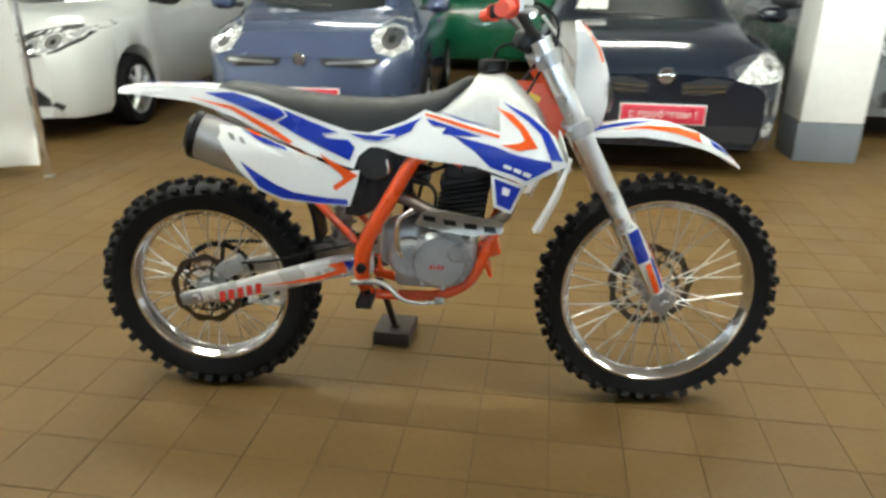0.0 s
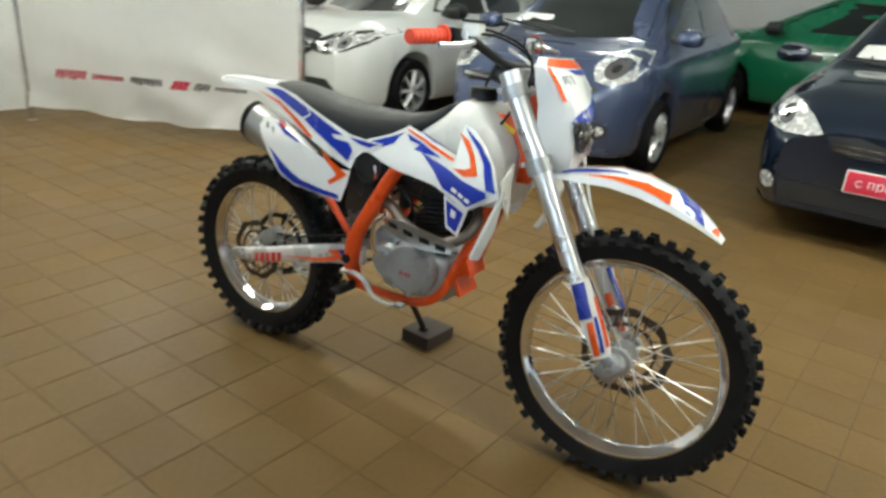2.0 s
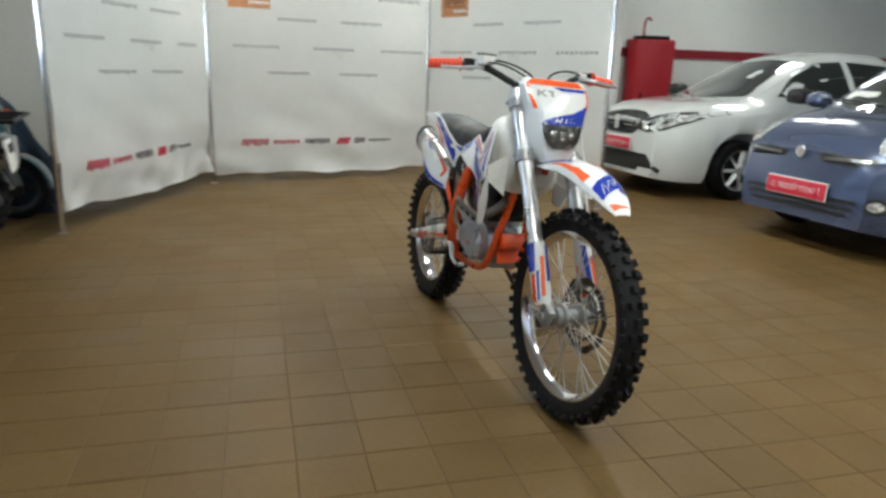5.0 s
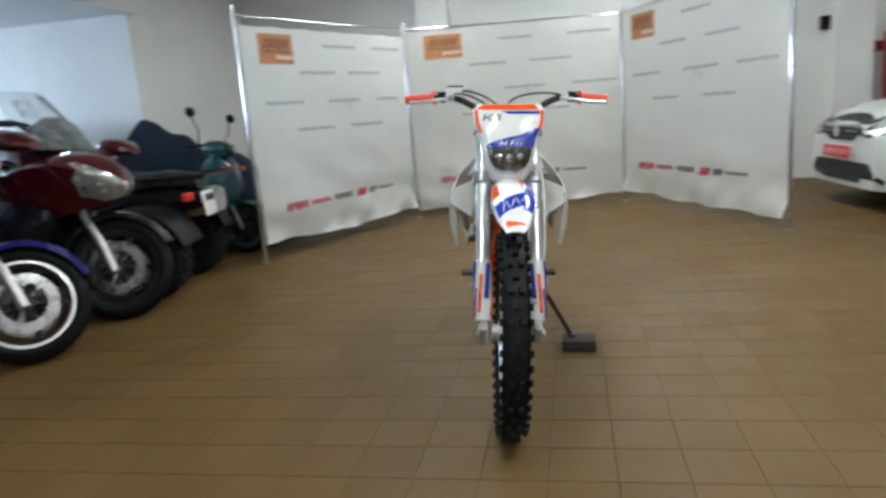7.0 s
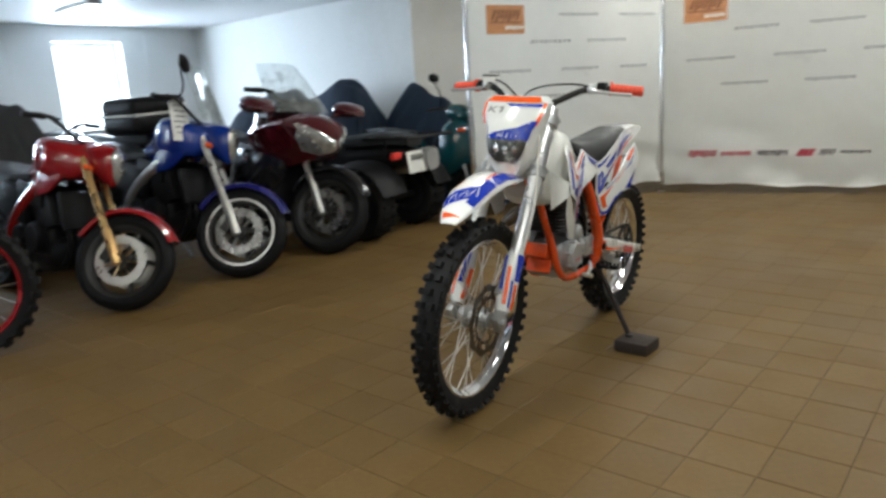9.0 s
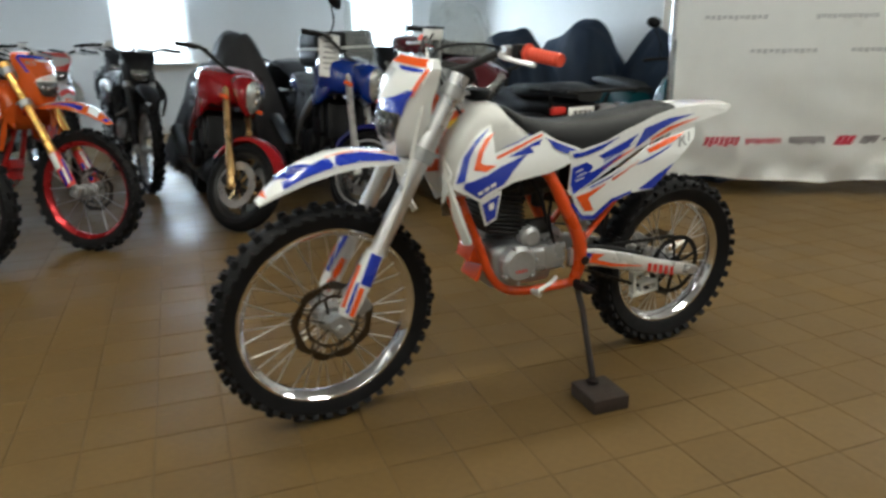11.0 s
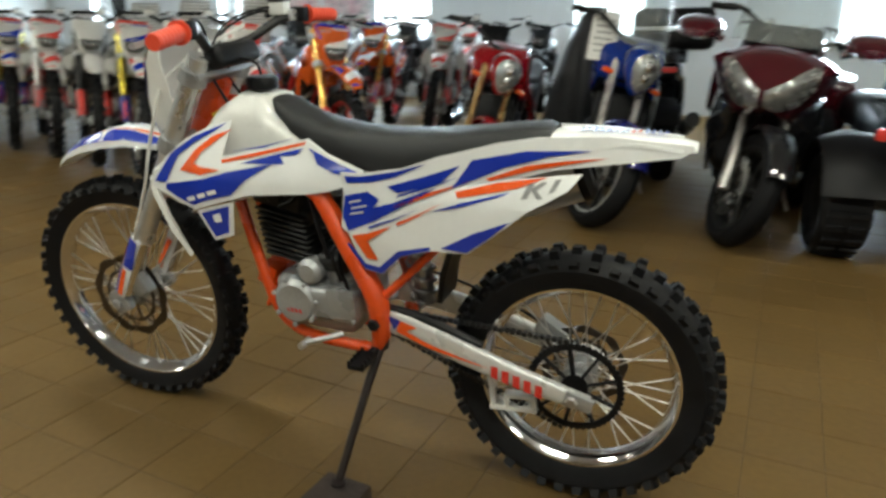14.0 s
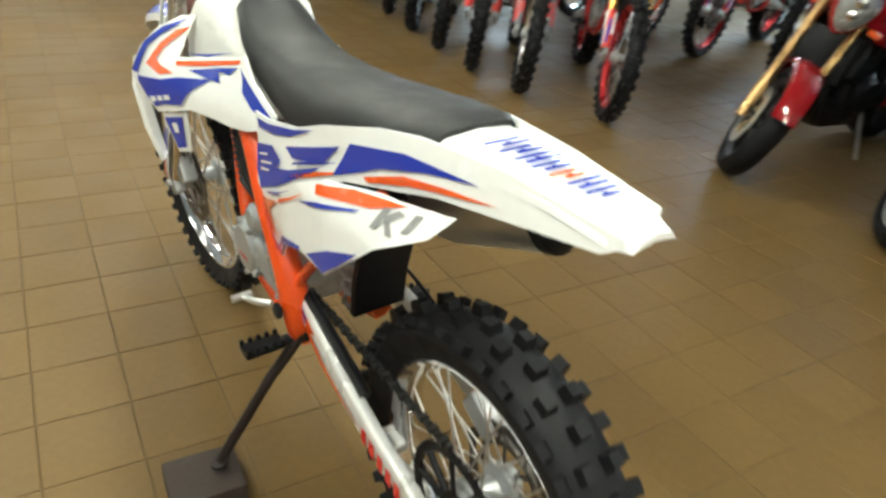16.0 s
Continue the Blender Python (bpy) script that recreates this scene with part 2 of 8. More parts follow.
VINYL = mat("banner_vinyl", (0.84, 0.84, 0.82), 0.38, vary=0.03, scale=1.2, bump=0.05, bscale=9)
CHROME = mat("chrome", (0.82, 0.82, 0.84), 0.1, 1.0, vary=0.04, rvary=0.05)
ALU = mat("polished_aluminium", (0.70, 0.71, 0.72), 0.32, 0.8, vary=0.06, scale=12, bump=0.02, rvary=0.08)
CAST = mat("cast_engine_alloy", (0.36, 0.37, 0.375), 0.36, 0.5, vary=0.12, scale=14, bump=0.2, bscale=160)
STEEL = mat("dull_steel", (0.42, 0.41, 0.40), 0.35, 0.9, vary=0.15, scale=20, bump=0.05)
BLACK = mat("black_plastic", (0.006, 0.006, 0.007), 0.45, spec=0.2, vary=0.2, scale=9, bump=0.08, bscale=120)
GLOSSK = mat("black_gloss_paint", (0.012, 0.012, 0.014), 0.12, vary=0.2, coat=0.5)
DARKM = mat("dark_engine_metal", (0.018, 0.018, 0.018), 0.42, 0.3, vary=0.2, scale=16, bump=0.2, bscale=90)
RUBBER = mat("tyre_rubber", (0.007, 0.007, 0.008), 0.62, spec=0.2, vary=0.25, scale=18, bump=0.15, bscale=150, rvary=0.15)
ROADRUB = mat("road_tyre_rubber", (0.006, 0.006, 0.007), 0.66, vary=0.2, scale=18, bump=0.1, bscale=150, spec=0.16)
SEATM = mat("black_seat_cover", (0.016, 0.017, 0.018), 0.48, spec=0.35, vary=0.12, scale=10, bump=0.35, bscale=420)
WHITE = mat("white_plastic", (0.78, 0.79, 0.78), 0.22, vary=0.03, scale=4, rvary=0.06, coat=0.35)
GREYP = mat("pale_grey_plastic", (0.68, 0.68, 0.65), 0.32, vary=0.04, scale=5)
BLUE = mat("blue_decal", (0.012, 0.035, 0.36), 0.2, vary=0.06, coat=0.5)
ORANGE = mat("orange_decal", (0.78, 0.10, 0.015), 0.22, vary=0.06, coat=0.5)
FRAMEO = mat("orange_frame_paint", (0.66, 0.070, 0.010), 0.28, vary=0.08, coat=0.4)
GRIP = mat("orange_grip_rubber", (0.72, 0.07, 0.03), 0.5, vary=0.08, bump=0.25, bscale=200)
SWING = mat("satin_silver_paint", (0.66, 0.66, 0.65), 0.3, 0.35, vary=0.06, scale=9)
SILV = mat("brushed_silver", (0.46, 0.46, 0.45), 0.36, 0.75, vary=0.06, scale=12)
ENGF = mat("black_cylinder_paint", (0.010, 0.010, 0.010), 0.5, vary=0.25, scale=16, bump=0.15, bscale=90, spec=0.3)
PIPE = mat("heat_stained_pipe", (0.16, 0.14, 0.125), 0.42, 0.9, vary=0.25, scale=12)
HEATS = mat("dull_heat_shield_steel", (0.30, 0.29, 0.27), 0.38, 0.7, vary=0.18, scale=18, bump=0.05)
DISC = mat("dark_disc_steel", (0.105, 0.092, 0.080), 0.34, 1.0, vary=0.12, scale=20)
GREYD = mat("grey_decal", (0.25, 0.25, 0.25), 0.3)
YELLOW = mat("yellow_sticker", (0.75, 0.5, 0.03), 0.35)
REDDEC = mat("red_decal", (0.6, 0.04, 0.03), 0.3)
RUST = mat("rusty_dark_bar", (0.016, 0.010, 0.009), 0.55, 0.3, vary=0.35, scale=20, bump=0.2)
WOOD = mat("dark_old_wood", (0.026, 0.016, 0.011), 0.75, vary=0.3, scale=14, bump=0.5, bscale=70)
LENS = thin_glass("clear_lens", (0.95, 0.96, 0.97), 0.05)
SCREEN = thin_glass("clear_windscreen", (0.86, 0.90, 0.89), 0.08, 0.17)
PLATEW = mat("white_plate", (0.7, 0.7, 0.68), 0.35, vary=0.05)
INK = mat("black_ink", (0.02, 0.02, 0.02), 0.5)
GOLD = mat("gold_fork_metal", (0.72, 0.42, 0.12), 0.25, 1.0, vary=0.08)
REFLECT = mat("silver_reflector", (0.22, 0.225, 0.21), 0.22, 0.6, vary=0.3, scale=30, bump=0.5, bscale=60)

# ---- setting ----
GRID, TURN_GRID, GX, GY = 0.2145, -5.2, 0.683, 0.790
ROOM = pose(0, 0, 0, 0, 0, -5.4)     # the building stands askew to the bike
XW, XE, YS, YN = -6.2, 13.0, -8.55, 10.1
XL, YL = -3.64, -4.04           # corner of the low bay
LOW, HIGH = 2.36, 3.05


def solid(name, lo, hi, material, label="", category="", bev=0.0, kind="structure"):
    bm = block(bmesh.new(), [(a + b) / 2 for a, b in zip(lo, hi)], [b - a for a, b in zip(lo, hi)], None, bev)
    ob = part(name, bm, material)
    ob.matrix_basis = ROOM
    return tagged(ob, label, category, kind=kind)


floor = solid("floor", (XW - 0.3, YS - 0.3, -0.2), (XE + 0.3, YN + 0.3, -0.0025), GROUT, "tan clay tile floor with dark joints and worn patches", "floor")

# west side: a nearer wall in the low bay, a farther one behind the banners
solid("wall_west_low", (-6.5, YS - 0.35, 0), (XL, YL, HIGH), WALL, "white painted wall washed by window light", "wall")
solid("wall_west", (XW - 0.3, YL, 0), (XW, YN, HIGH), WALL, "white painted wall behind the banners", "wall")
solid("pilaster", (XW, -1.55, 0), (XW + 0.28, -1.15, HIGH), WALL, "white painted wall pier", "wall")
solid("pilaster", (XW, 3.35, 0), (XW + 0.25, 3.75, HIGH), WALL, "white painted wall pier", "wall")
solid("wall_east", (XE, YS, 0), (XE + 0.3, YN, HIGH), WALL, "white painted end wall", "wall")
solid("wall_north", (XW - 0.3, YN, 0), (XE + 0.3, YN + 0.3, HIGH), WALL, "white painted wall behind the parked cars", "wall")
solid("trim", (XW, 3.75, 1.44), (XW + 0.03, YN, 1.56), MAROON, "maroon painted band along the wall", "band")
solid("trim", (XW, YN - 0.03, 1.44), (2.0, YN, 1.56), MAROON, "maroon painted band along the wall", "band")

# south wall with its window openings
WINX = [(-2.40, -1.47), (0.84, 1.80), (4.1, 5.05), (7.4, 8.35), (10.7, 11.65)]
SILL, HEAD = 0.95, 2.17
prev = XL
for i, (a, b) in enumerate(WINX):
    solid("wall_south", (prev, YS - 0.35, 0), (a, YS, LOW + 0.02), WALLG, "pale grey panelled wall between windows", "wall")
    solid("wall_south", (a, YS - 0.35, 0), (b, YS, SILL), WALLG, "pale grey panelled wall under a window", "wall")
    solid("wall_south", (a, YS - 0.35, HEAD), (b, YS, LOW + 0.02), WALLG, "pale grey panelled wall over a window", "wall")
    prev = b
    win = thing("window_%d" % (i + 1), ROOM, "white framed window glaring with daylight", "window", kind="structure")
    bm = bmesh.new()
    for x0, x1, z0, z1 in ((a, a + 0.06, SILL, HEAD), (b - 0.06, b, SILL, HEAD), (a + 0.06, b - 0.06, SILL, SILL + 0.06),
                           (a + 0.06, b - 0.06, HEAD - 0.06, HEAD), ((a + b) / 2 + 0.24, (a + b) / 2 + 0.29, SILL + 0.06, HEAD - 0.06)):
        block(bm, ((x0 + x1) / 2, YS - 0.2, (z0 + z1) / 2), (x1 - x0, 0.07, z1 - z0), None, 0.006)
    part("window_frame", bm, WHITE, win, "white plastic window frame")
    pane = part("pane", block(bmesh.new(), ((a + b) / 2, YS - 0.2, (SILL + HEAD) / 2), (b - a - 0.1, 0.012, HEAD - SILL - 0.1)), LENS, win, "clear window pane")
    pane.visible_shadow = False
    part("window_sill", block(bmesh.new(), ((a + b) / 2, YS - 0.03, SILL + 0.012), (b - a + 0.08, 0.32, 0.03), None, 0.008), WHITE, win, "white window sill")
solid("wall_south", (prev, YS - 0.35, 0), (XE, YS, LOW + 0.02), WALLG, "pale grey panelled wall", "wall")
# seams of the wall panels
for i in range(24):
    x = -3.4 + i * 0.62
    if not any(a - 0.1 < x < b + 0.1 for a, b in WINX):
        solid("trim", (x, YS, 0.0), (x + 0.025, YS + 0.008, LOW), WALLG, "pale grey seam strip on the wall", "trim")

solid("ceiling", (XL, YS - 0.35, LOW + 0.02), (XE, YL, LOW + 0.14), CEIL, "low white painted ceiling over the motorcycles", "ceiling")
solid("ceiling", (XW - 0.3, YL, HIGH), (XE, YN, HIGH + 0.12), CEIL, "white painted ceiling", "ceiling")
solid("ceiling_beam", (XL, YL, LOW), (XE, YL + 0.15, HIGH), CEIL, "white painted step in the ceiling", "ceiling")

col = thing("column", pose(2.70, 3.40, 0, 0, 0, -5.4), "square white column with a grey-blue painted foot", "column", kind="structure")
part("shaft", block(bmesh.new(), (0, 0, 0.29 + (HIGH - 0.29) / 2), (0.44, 0.44, HIGH - 0.29), None, 0.015), WALL, col, "white painted shaft")
part("plinth", block(bmesh.new(), (0, 0, 0.145), (0.446, 0.446, 0.29), None, 0.015), PLINTH, col, "grey-blue painted foot")


# plain bright daylight outside the windows
DAY = glow("daylight_haze", (0.86, 0.94, 1.0), 5.0)
bd = part("backdrop", block(bmesh.new(), (3.5, YS - 2.6, 2.0), (22, 0.05, 6.0)), DAY)
bd.matrix_basis = ROOM
tagged(bd, "plain white daylight haze outside the windows", "backdrop", kind="structure")

# ---- fluorescent lamps under the ceilings ----
TUBEGLOW = glow("lamp_tube", (1.0, 0.93, 0.80), 9.0)
COOLGLOW = glow("cool_lamp", (0.86, 0.93, 1.0), 9.0)


def tube_lamp(x, y, z, rot, length=1.25, cool=False):
    lamp = thing("ceiling_light", pose(x, y, z, 0, 0, rot), "white fluorescent ceiling light with twin glowing tubes", "lamp", "ceiling lights")
    bm = block(bmesh.new(), (0, 0, -0.02), (length, 0.16, 0.04), None, 0.006)
    part("housing", bm, WHITE, lamp, "white sheet metal housing")
    for o in (-0.045, 0.045):
        part("lamp_tube", tube(bmesh.new(), [(-length / 2 + 0.03, o, -0.058), (length / 2 - 0.03, o, -0.058)], 0.013, 10, 1), COOLGLOW if cool else TUBEGLOW, lamp, "glowing lamp tube")
    return lamp


# the added y -0.6 row gets housings and tubes here as well
for x, y in LAMPS:
    tube_lamp(x, y, HIGH, -5.4)
for x, y in LOWLAMPS:
    tube_lamp(x, y, LOW + 0.02, 84.6, 0.9, True)

# ---- the dirt bike ----
def interp(x, table):
    return float(np.interp(x, [a for a, _ in table], [b for _, b in table]))


def shroud_u(x, z):
    u = interp(x, ((-0.21, 0.112), (-0.1, 0.128), (0.05, 0.150), (0.2, 0.186), (0.3, 0.216), (0.39, 0.228)))
    return u - 0.075 * max(0.0, (z - 0.80) / 0.17) ** 1.4 - 0.10 * max(0.0, 0.76 - z) ** 1.2


def panel_u(x, z):
    u = interp(x, ((-0.71, 0.118), (-0.6, 0.142), (-0.45, 0.155), (-0.28, 0.15), (-0.12, 0.125)))
    return u - 0.05 * max(0.0, (z - 0.80) / 0.1) ** 1.3 - 0.10 * max(0.0, 0.68 - z)


def tail_u(x, z):
    u = interp(x, ((-0.91, 0.044), (-0.75, 0.062), (-0.6, 0.080), (-0.4, 0.106), (-0.1, 0.122)))
    return u - 0.10 * max(0.0, z - 0.90) + 0.06 * max(0.0, 0.86 - z)


SHROUD = [(0.374, 0.791), (0.340, 0.862), (0.290, 0.908), (0.230, 0.941), (0.190, 0.948), (0.196, 0.866), (0.098, 0.886), (-0.013, 0.912), (-0.068, 0.880), (-0.165, 0.846), (-0.160, 0.812), (-0.120, 0.806), (-0.082, 0.793),
          (-0.02, 0.781), (0.056, 0.776), (0.131, 0.772), (0.191, 0.755), (0.268, 0.732), (0.312, 0.758)]
SHROUD_ART = [("blue", [(0.362, 0.803), (0.322, 0.874), (0.270, 0.913), (0.198, 0.944), (0.222, 0.926), (0.268, 0.898), (0.302, 0.868), (0.330, 0.804)]),
              ("orange", [(0.182, 0.929), (0.226, 0.914), (0.262, 0.882), (0.294, 0.834), (0.244, 0.822), (0.198, 0.834), (0.246, 0.842), (0.262, 0.850), (0.246, 0.876), (0.208, 0.908)]),
              ("blue", [(0.176, 0.878), (0.100, 0.892), (0.020, 0.912), (0.098, 0.888)]),
              ("blue", [(0.330, 0.800), (0.240, 0.812), (0.180, 0.830), (0.113, 0.843), (0.066, 0.852), (0.129, 0.813), (0.172, 0.772), (0.234, 0.758), (0.268, 0.744), (0.305, 0.766), (0.334, 0.785)]),
              ("orange", [(0.193, 0.851), (0.098, 0.871), (-0.008, 0.898), (-0.013, 0.906), (0.100, 0.880), (0.195, 0.859)]),
              ("blue", [(0.148, 0.852), (0.040, 0.880), (-0.008, 0.891), (0.010, 0.874), (0.050, 0.870), (0.036, 0.853), (0.080, 0.851)]),
              ("blue", [(-0.018, 0.893), (-0.070, 0.872), (-0.158, 0.840), (-0.150, 0.828), (-0.090, 0.838), (-0.048, 0.856), (-0.036, 0.878)]),
              ("white", [(0.282, 0.764), (0.262, 0.770), (0.258, 0.760), (0.276, 0.754)]),
              ("white", [(0.256, 0.772), (0.236, 0.778), (0.233, 0.768), (0.252, 0.762)]),
              ("white", [(0.230, 0.780), (0.208, 0.786), (0.206, 0.776), (0.227, 0.770)])]
LOWPLATE = [(0.268, 0.728), (0.174, 0.752), (0.186, 0.660), (0.234, 0.645)]
LOWPLATE_ART = [("blue", [(0.256, 0.721), (0.184, 0.742), (0.194, 0.668), (0.230, 0.656)]),
                ("white", [(0.228, 0.716), (0.208, 0.722), (0.206, 0.700), (0.224, 0.696)])]
PANEL = [(-0.128, 0.692), (-0.257, 0.754), (-0.354, 0.806), (-0.43, 0.841), (-0.553, 0.866), (-0.686, 0.880), (-0.661, 0.846), (-0.581, 0.800), (-0.492, 0.724), (-0.447, 0.688), (-0.364, 0.684), (-0.279, 0.656), (-0.223, 0.597), (-0.170, 0.599)]
PANEL_ART = [("orange", [(-0.140, 0.688), (-0.187, 0.702), (-0.257, 0.732), (-0.186, 0.680), (-0.213, 0.634), (-0.180, 0.633)]),
             ("blue", [(-0.129, 0.670), (-0.174, 0.618), (-0.214, 0.616), (-0.272, 0.671), (-0.356, 0.694), (-0.356, 0.685), (-0.279, 0.658), (-0.223, 0.600), (-0.172, 0.602), (-0.124, 0.660)]),
             ("blue", [(-0.383, 0.694), (-0.461, 0.740), (-0.544, 0.774), (-0.492, 0.727), (-0.447, 0.692)]),
             ("orange", [(-0.415, 0.831), (-0.507, 0.856), (-0.616, 0.873), (-0.552, 0.847), (-0.422, 0.818)]),
             ("blue", [(-0.362, 0.781), (-0.429, 0.808), (-0.536, 0.838), (-0.521, 0.830), (-0.414, 0.794)]),
             ("blue", [(-0.190, 0.720), (-0.262, 0.750), (-0.330, 0.784), (-0.258, 0.744), (-0.192, 0.714)]),
             ("orange", [(-0.270, 0.742), (-0.330, 0.772), (-0.390, 0.806), (-0.325, 0.764), (-0.272, 0.735)]),
             ("grey", [(-0.563, 0.826), (-0.576, 0.858), (-0.590, 0.860), (-0.577, 0.828)]),
             ("grey", [(-0.588, 0.840), (-0.616, 0.862), (-0.604, 0.864), (-0.582, 0.848)]),
             ("grey", [(-0.586, 0.844), (-0.598, 0.828), (-0.610, 0.830), (-0.592, 0.850)]),
             ("grey", [(-0.620, 0.840), (-0.632, 0.868), (-0.645, 0.870), (-0.632, 0.844)])]
# the panel on the exhaust side is cut round the air box
PANEL_R = [(-0.617, 0.866), (-0.532, 0.860), (-0.461, 0.838), (-0.380, 0.810), (-0.275, 0.766), (-0.228, 0.748), (-0.188, 0.748), (-0.198, 0.704), (-0.219, 0.645), (-0.282, 0.651), (-0.405, 0.662), (-0.470, 0.690), (-0.530, 0.748), (-0.578, 0.822)]
PANEL_R_ART = [("blue", [(-0.520, 0.769), (-0.419, 0.706), (-0.373, 0.686), (-0.280, 0.672), (-0.226, 0.666), (-0.222, 0.650), (-0.300, 0.656), (-0.405, 0.668), (-0.468, 0.698)]),
               ("orange", [(-0.295, 0.797), (-0.238, 0.762), (-0.213, 0.747), (-0.193, 0.735), (-0.226, 0.712), (-0.256, 0.692), (-0.263, 0.705), (-0.233, 0.726), (-0.240, 0.739), (-0.276, 0.772)]),
               ("blue", [(-0.515, 0.855), (-0.445, 0.833), (-0.388, 0.811), (-0.384, 0.804), (-0.451, 0.822)]),
               ("orange", [(-0.505, 0.860), (-0.462, 0.846), (-0.455, 0.838), (-0.480, 0.842)]),
               ("grey", [(-0.555, 0.846), (-0.538, 0.842), (-0.530, 0.824), (-0.546, 0.828)]),
               ("grey", [(-0.522, 0.836), (-0.508, 0.832), (-0.500, 0.816), (-0.514, 0.820)])]
UPPER = [(-0.110, 0.842), (-0.160, 0.842), (-0.267, 0.862), (-0.358, 0.896), (-0.496, 0.935), (-0.581, 0.950), (-0.729, 0.958), (-0.904, 0.947), (-0.905, 0.937), (-0.880, 0.920), (-0.748, 0.900), (-0.623, 0.880), (-0.545, 0.858),
         (-0.421, 0.826), (-0.344, 0.790), (-0.235, 0.738), (-0.128, 0.692), (-0.110, 0.705), (-0.118, 0.790)]
UPPER_ART = [("blue", [(-0.233, 0.817), (-0.330, 0.850), (-0.412, 0.880), (-0.359, 0.831), (-0.259, 0.804)]),
             ("blue", [(-0.438, 0.894), (-0.559, 0.920), (-0.700, 0.927), (-0.606, 0.909), (-0.513, 0.881), (-0.421, 0.838), (-0.392, 0.826), (-0.420, 0.866)]),
             ("orange", [(-0.470, 0.853), (-0.560, 0.888), (-0.640, 0.902), (-0.735, 0.913), (-0.640, 0.893), (-0.572, 0.877), (-0.480, 0.848)]),
             ("blue", [(-0.122, 0.786), (-0.182, 0.801), (-0.212, 0.784), (-0.197, 0.763), (-0.243, 0.777), (-0.355, 0.825), (-0.313, 0.796), (-0.204, 0.732), (-0.130, 0.698), (-0.116, 0.733)]),
             ("blue", [(-0.122, 0.834), (-0.165, 0.836), (-0.260, 0.856), (-0.330, 0.878), (-0.250, 0.840), (-0.190, 0.824), (-0.130, 0.818)]),
             ("blue", [(-0.255, 0.792), (-0.330, 0.820), (-0.410, 0.853), (-0.345, 0.831), (-0.262, 0.799)]),
             ("orange", [(-0.250, 0.772), (-0.330, 0.808), (-0.440, 0.848), (-0.360, 0.812), (-0.252, 0.765)]),
             ("white", [(-0.134, 0.772), (-0.166, 0.781), (-0.165, 0.777), (-0.133, 0.768)]),
             ("white", [(-0.140, 0.758), (-0.182, 0.769), (-0.181, 0.765), (-0.139, 0.754)]),
             ("white", [(-0.137, 0.744), (-0.172, 0.752), (-0.171, 0.748), (-0.136, 0.740)])]
UPPER_R = [(-0.090, 0.845), (-0.150, 0.846), (-0.228, 0.852), (-0.290, 0.872), (-0.417, 0.914), (-0.484, 0.938), (-0.581, 0.955), (-0.729, 0.960), (-0.880, 0.952), (-0.880, 0.938), (-0.857, 0.930), (-0.680, 0.916),
           (-0.558, 0.880), (-0.475, 0.839), (-0.390, 0.806), (-0.294, 0.770), (-0.211, 0.746), (-0.197, 0.783), (-0.166, 0.808), (-0.120, 0.814)]
UPPER_R_ART = [("blue", [(-0.640, 0.943), (-0.553, 0.947), (-0.485, 0.928), (-0.420, 0.908), (-0.400, 0.890), (-0.437, 0.872), (-0.555, 0.916)]),
               ("blue", [(-0.408, 0.906), (-0.339, 0.878), (-0.250, 0.845), (-0.300, 0.842), (-0.285, 0.830), (-0.225, 0.828), (-0.206, 0.806), (-0.222, 0.769), (-0.293, 0.801), (-0.372, 0.838), (-0.428, 0.868), (-0.394, 0.888)]),
               ("orange", [(-0.690, 0.930), (-0.555, 0.908), (-0.439, 0.852), (-0.384, 0.817), (-0.395, 0.811), (-0.457, 0.842), (-0.560, 0.898)]),
               ("blue", [(-0.225, 0.845), (-0.150, 0.842), (-0.100, 0.842), (-0.140, 0.826), (-0.180, 0.830)])]


def dirt_tyre(cx, cz, r, w, rimr):
    """The carcass of rubber under the knobs."""
    bm = bmesh.new()
    rc, hw = r - 0.016, w / 2
    lathe(bm, [(rimr - 0.004, -hw * 0.55), (rimr + 0.02, -hw * 0.80), ((rimr + rc) / 2 + 0.012, -hw * 0.92), (rc - 0.012, -hw * 0.75), (rc, -hw * 0.38), (rc + 0.002, 0),
               (rc, hw * 0.38), (rc - 0.012, hw * 0.75), ((rimr + rc) / 2 + 0.012, hw * 0.92), (rimr + 0.02, hw * 0.80), (rimr - 0.004, hw * 0.55)], (cx, 0, cz), 72)
    return bm


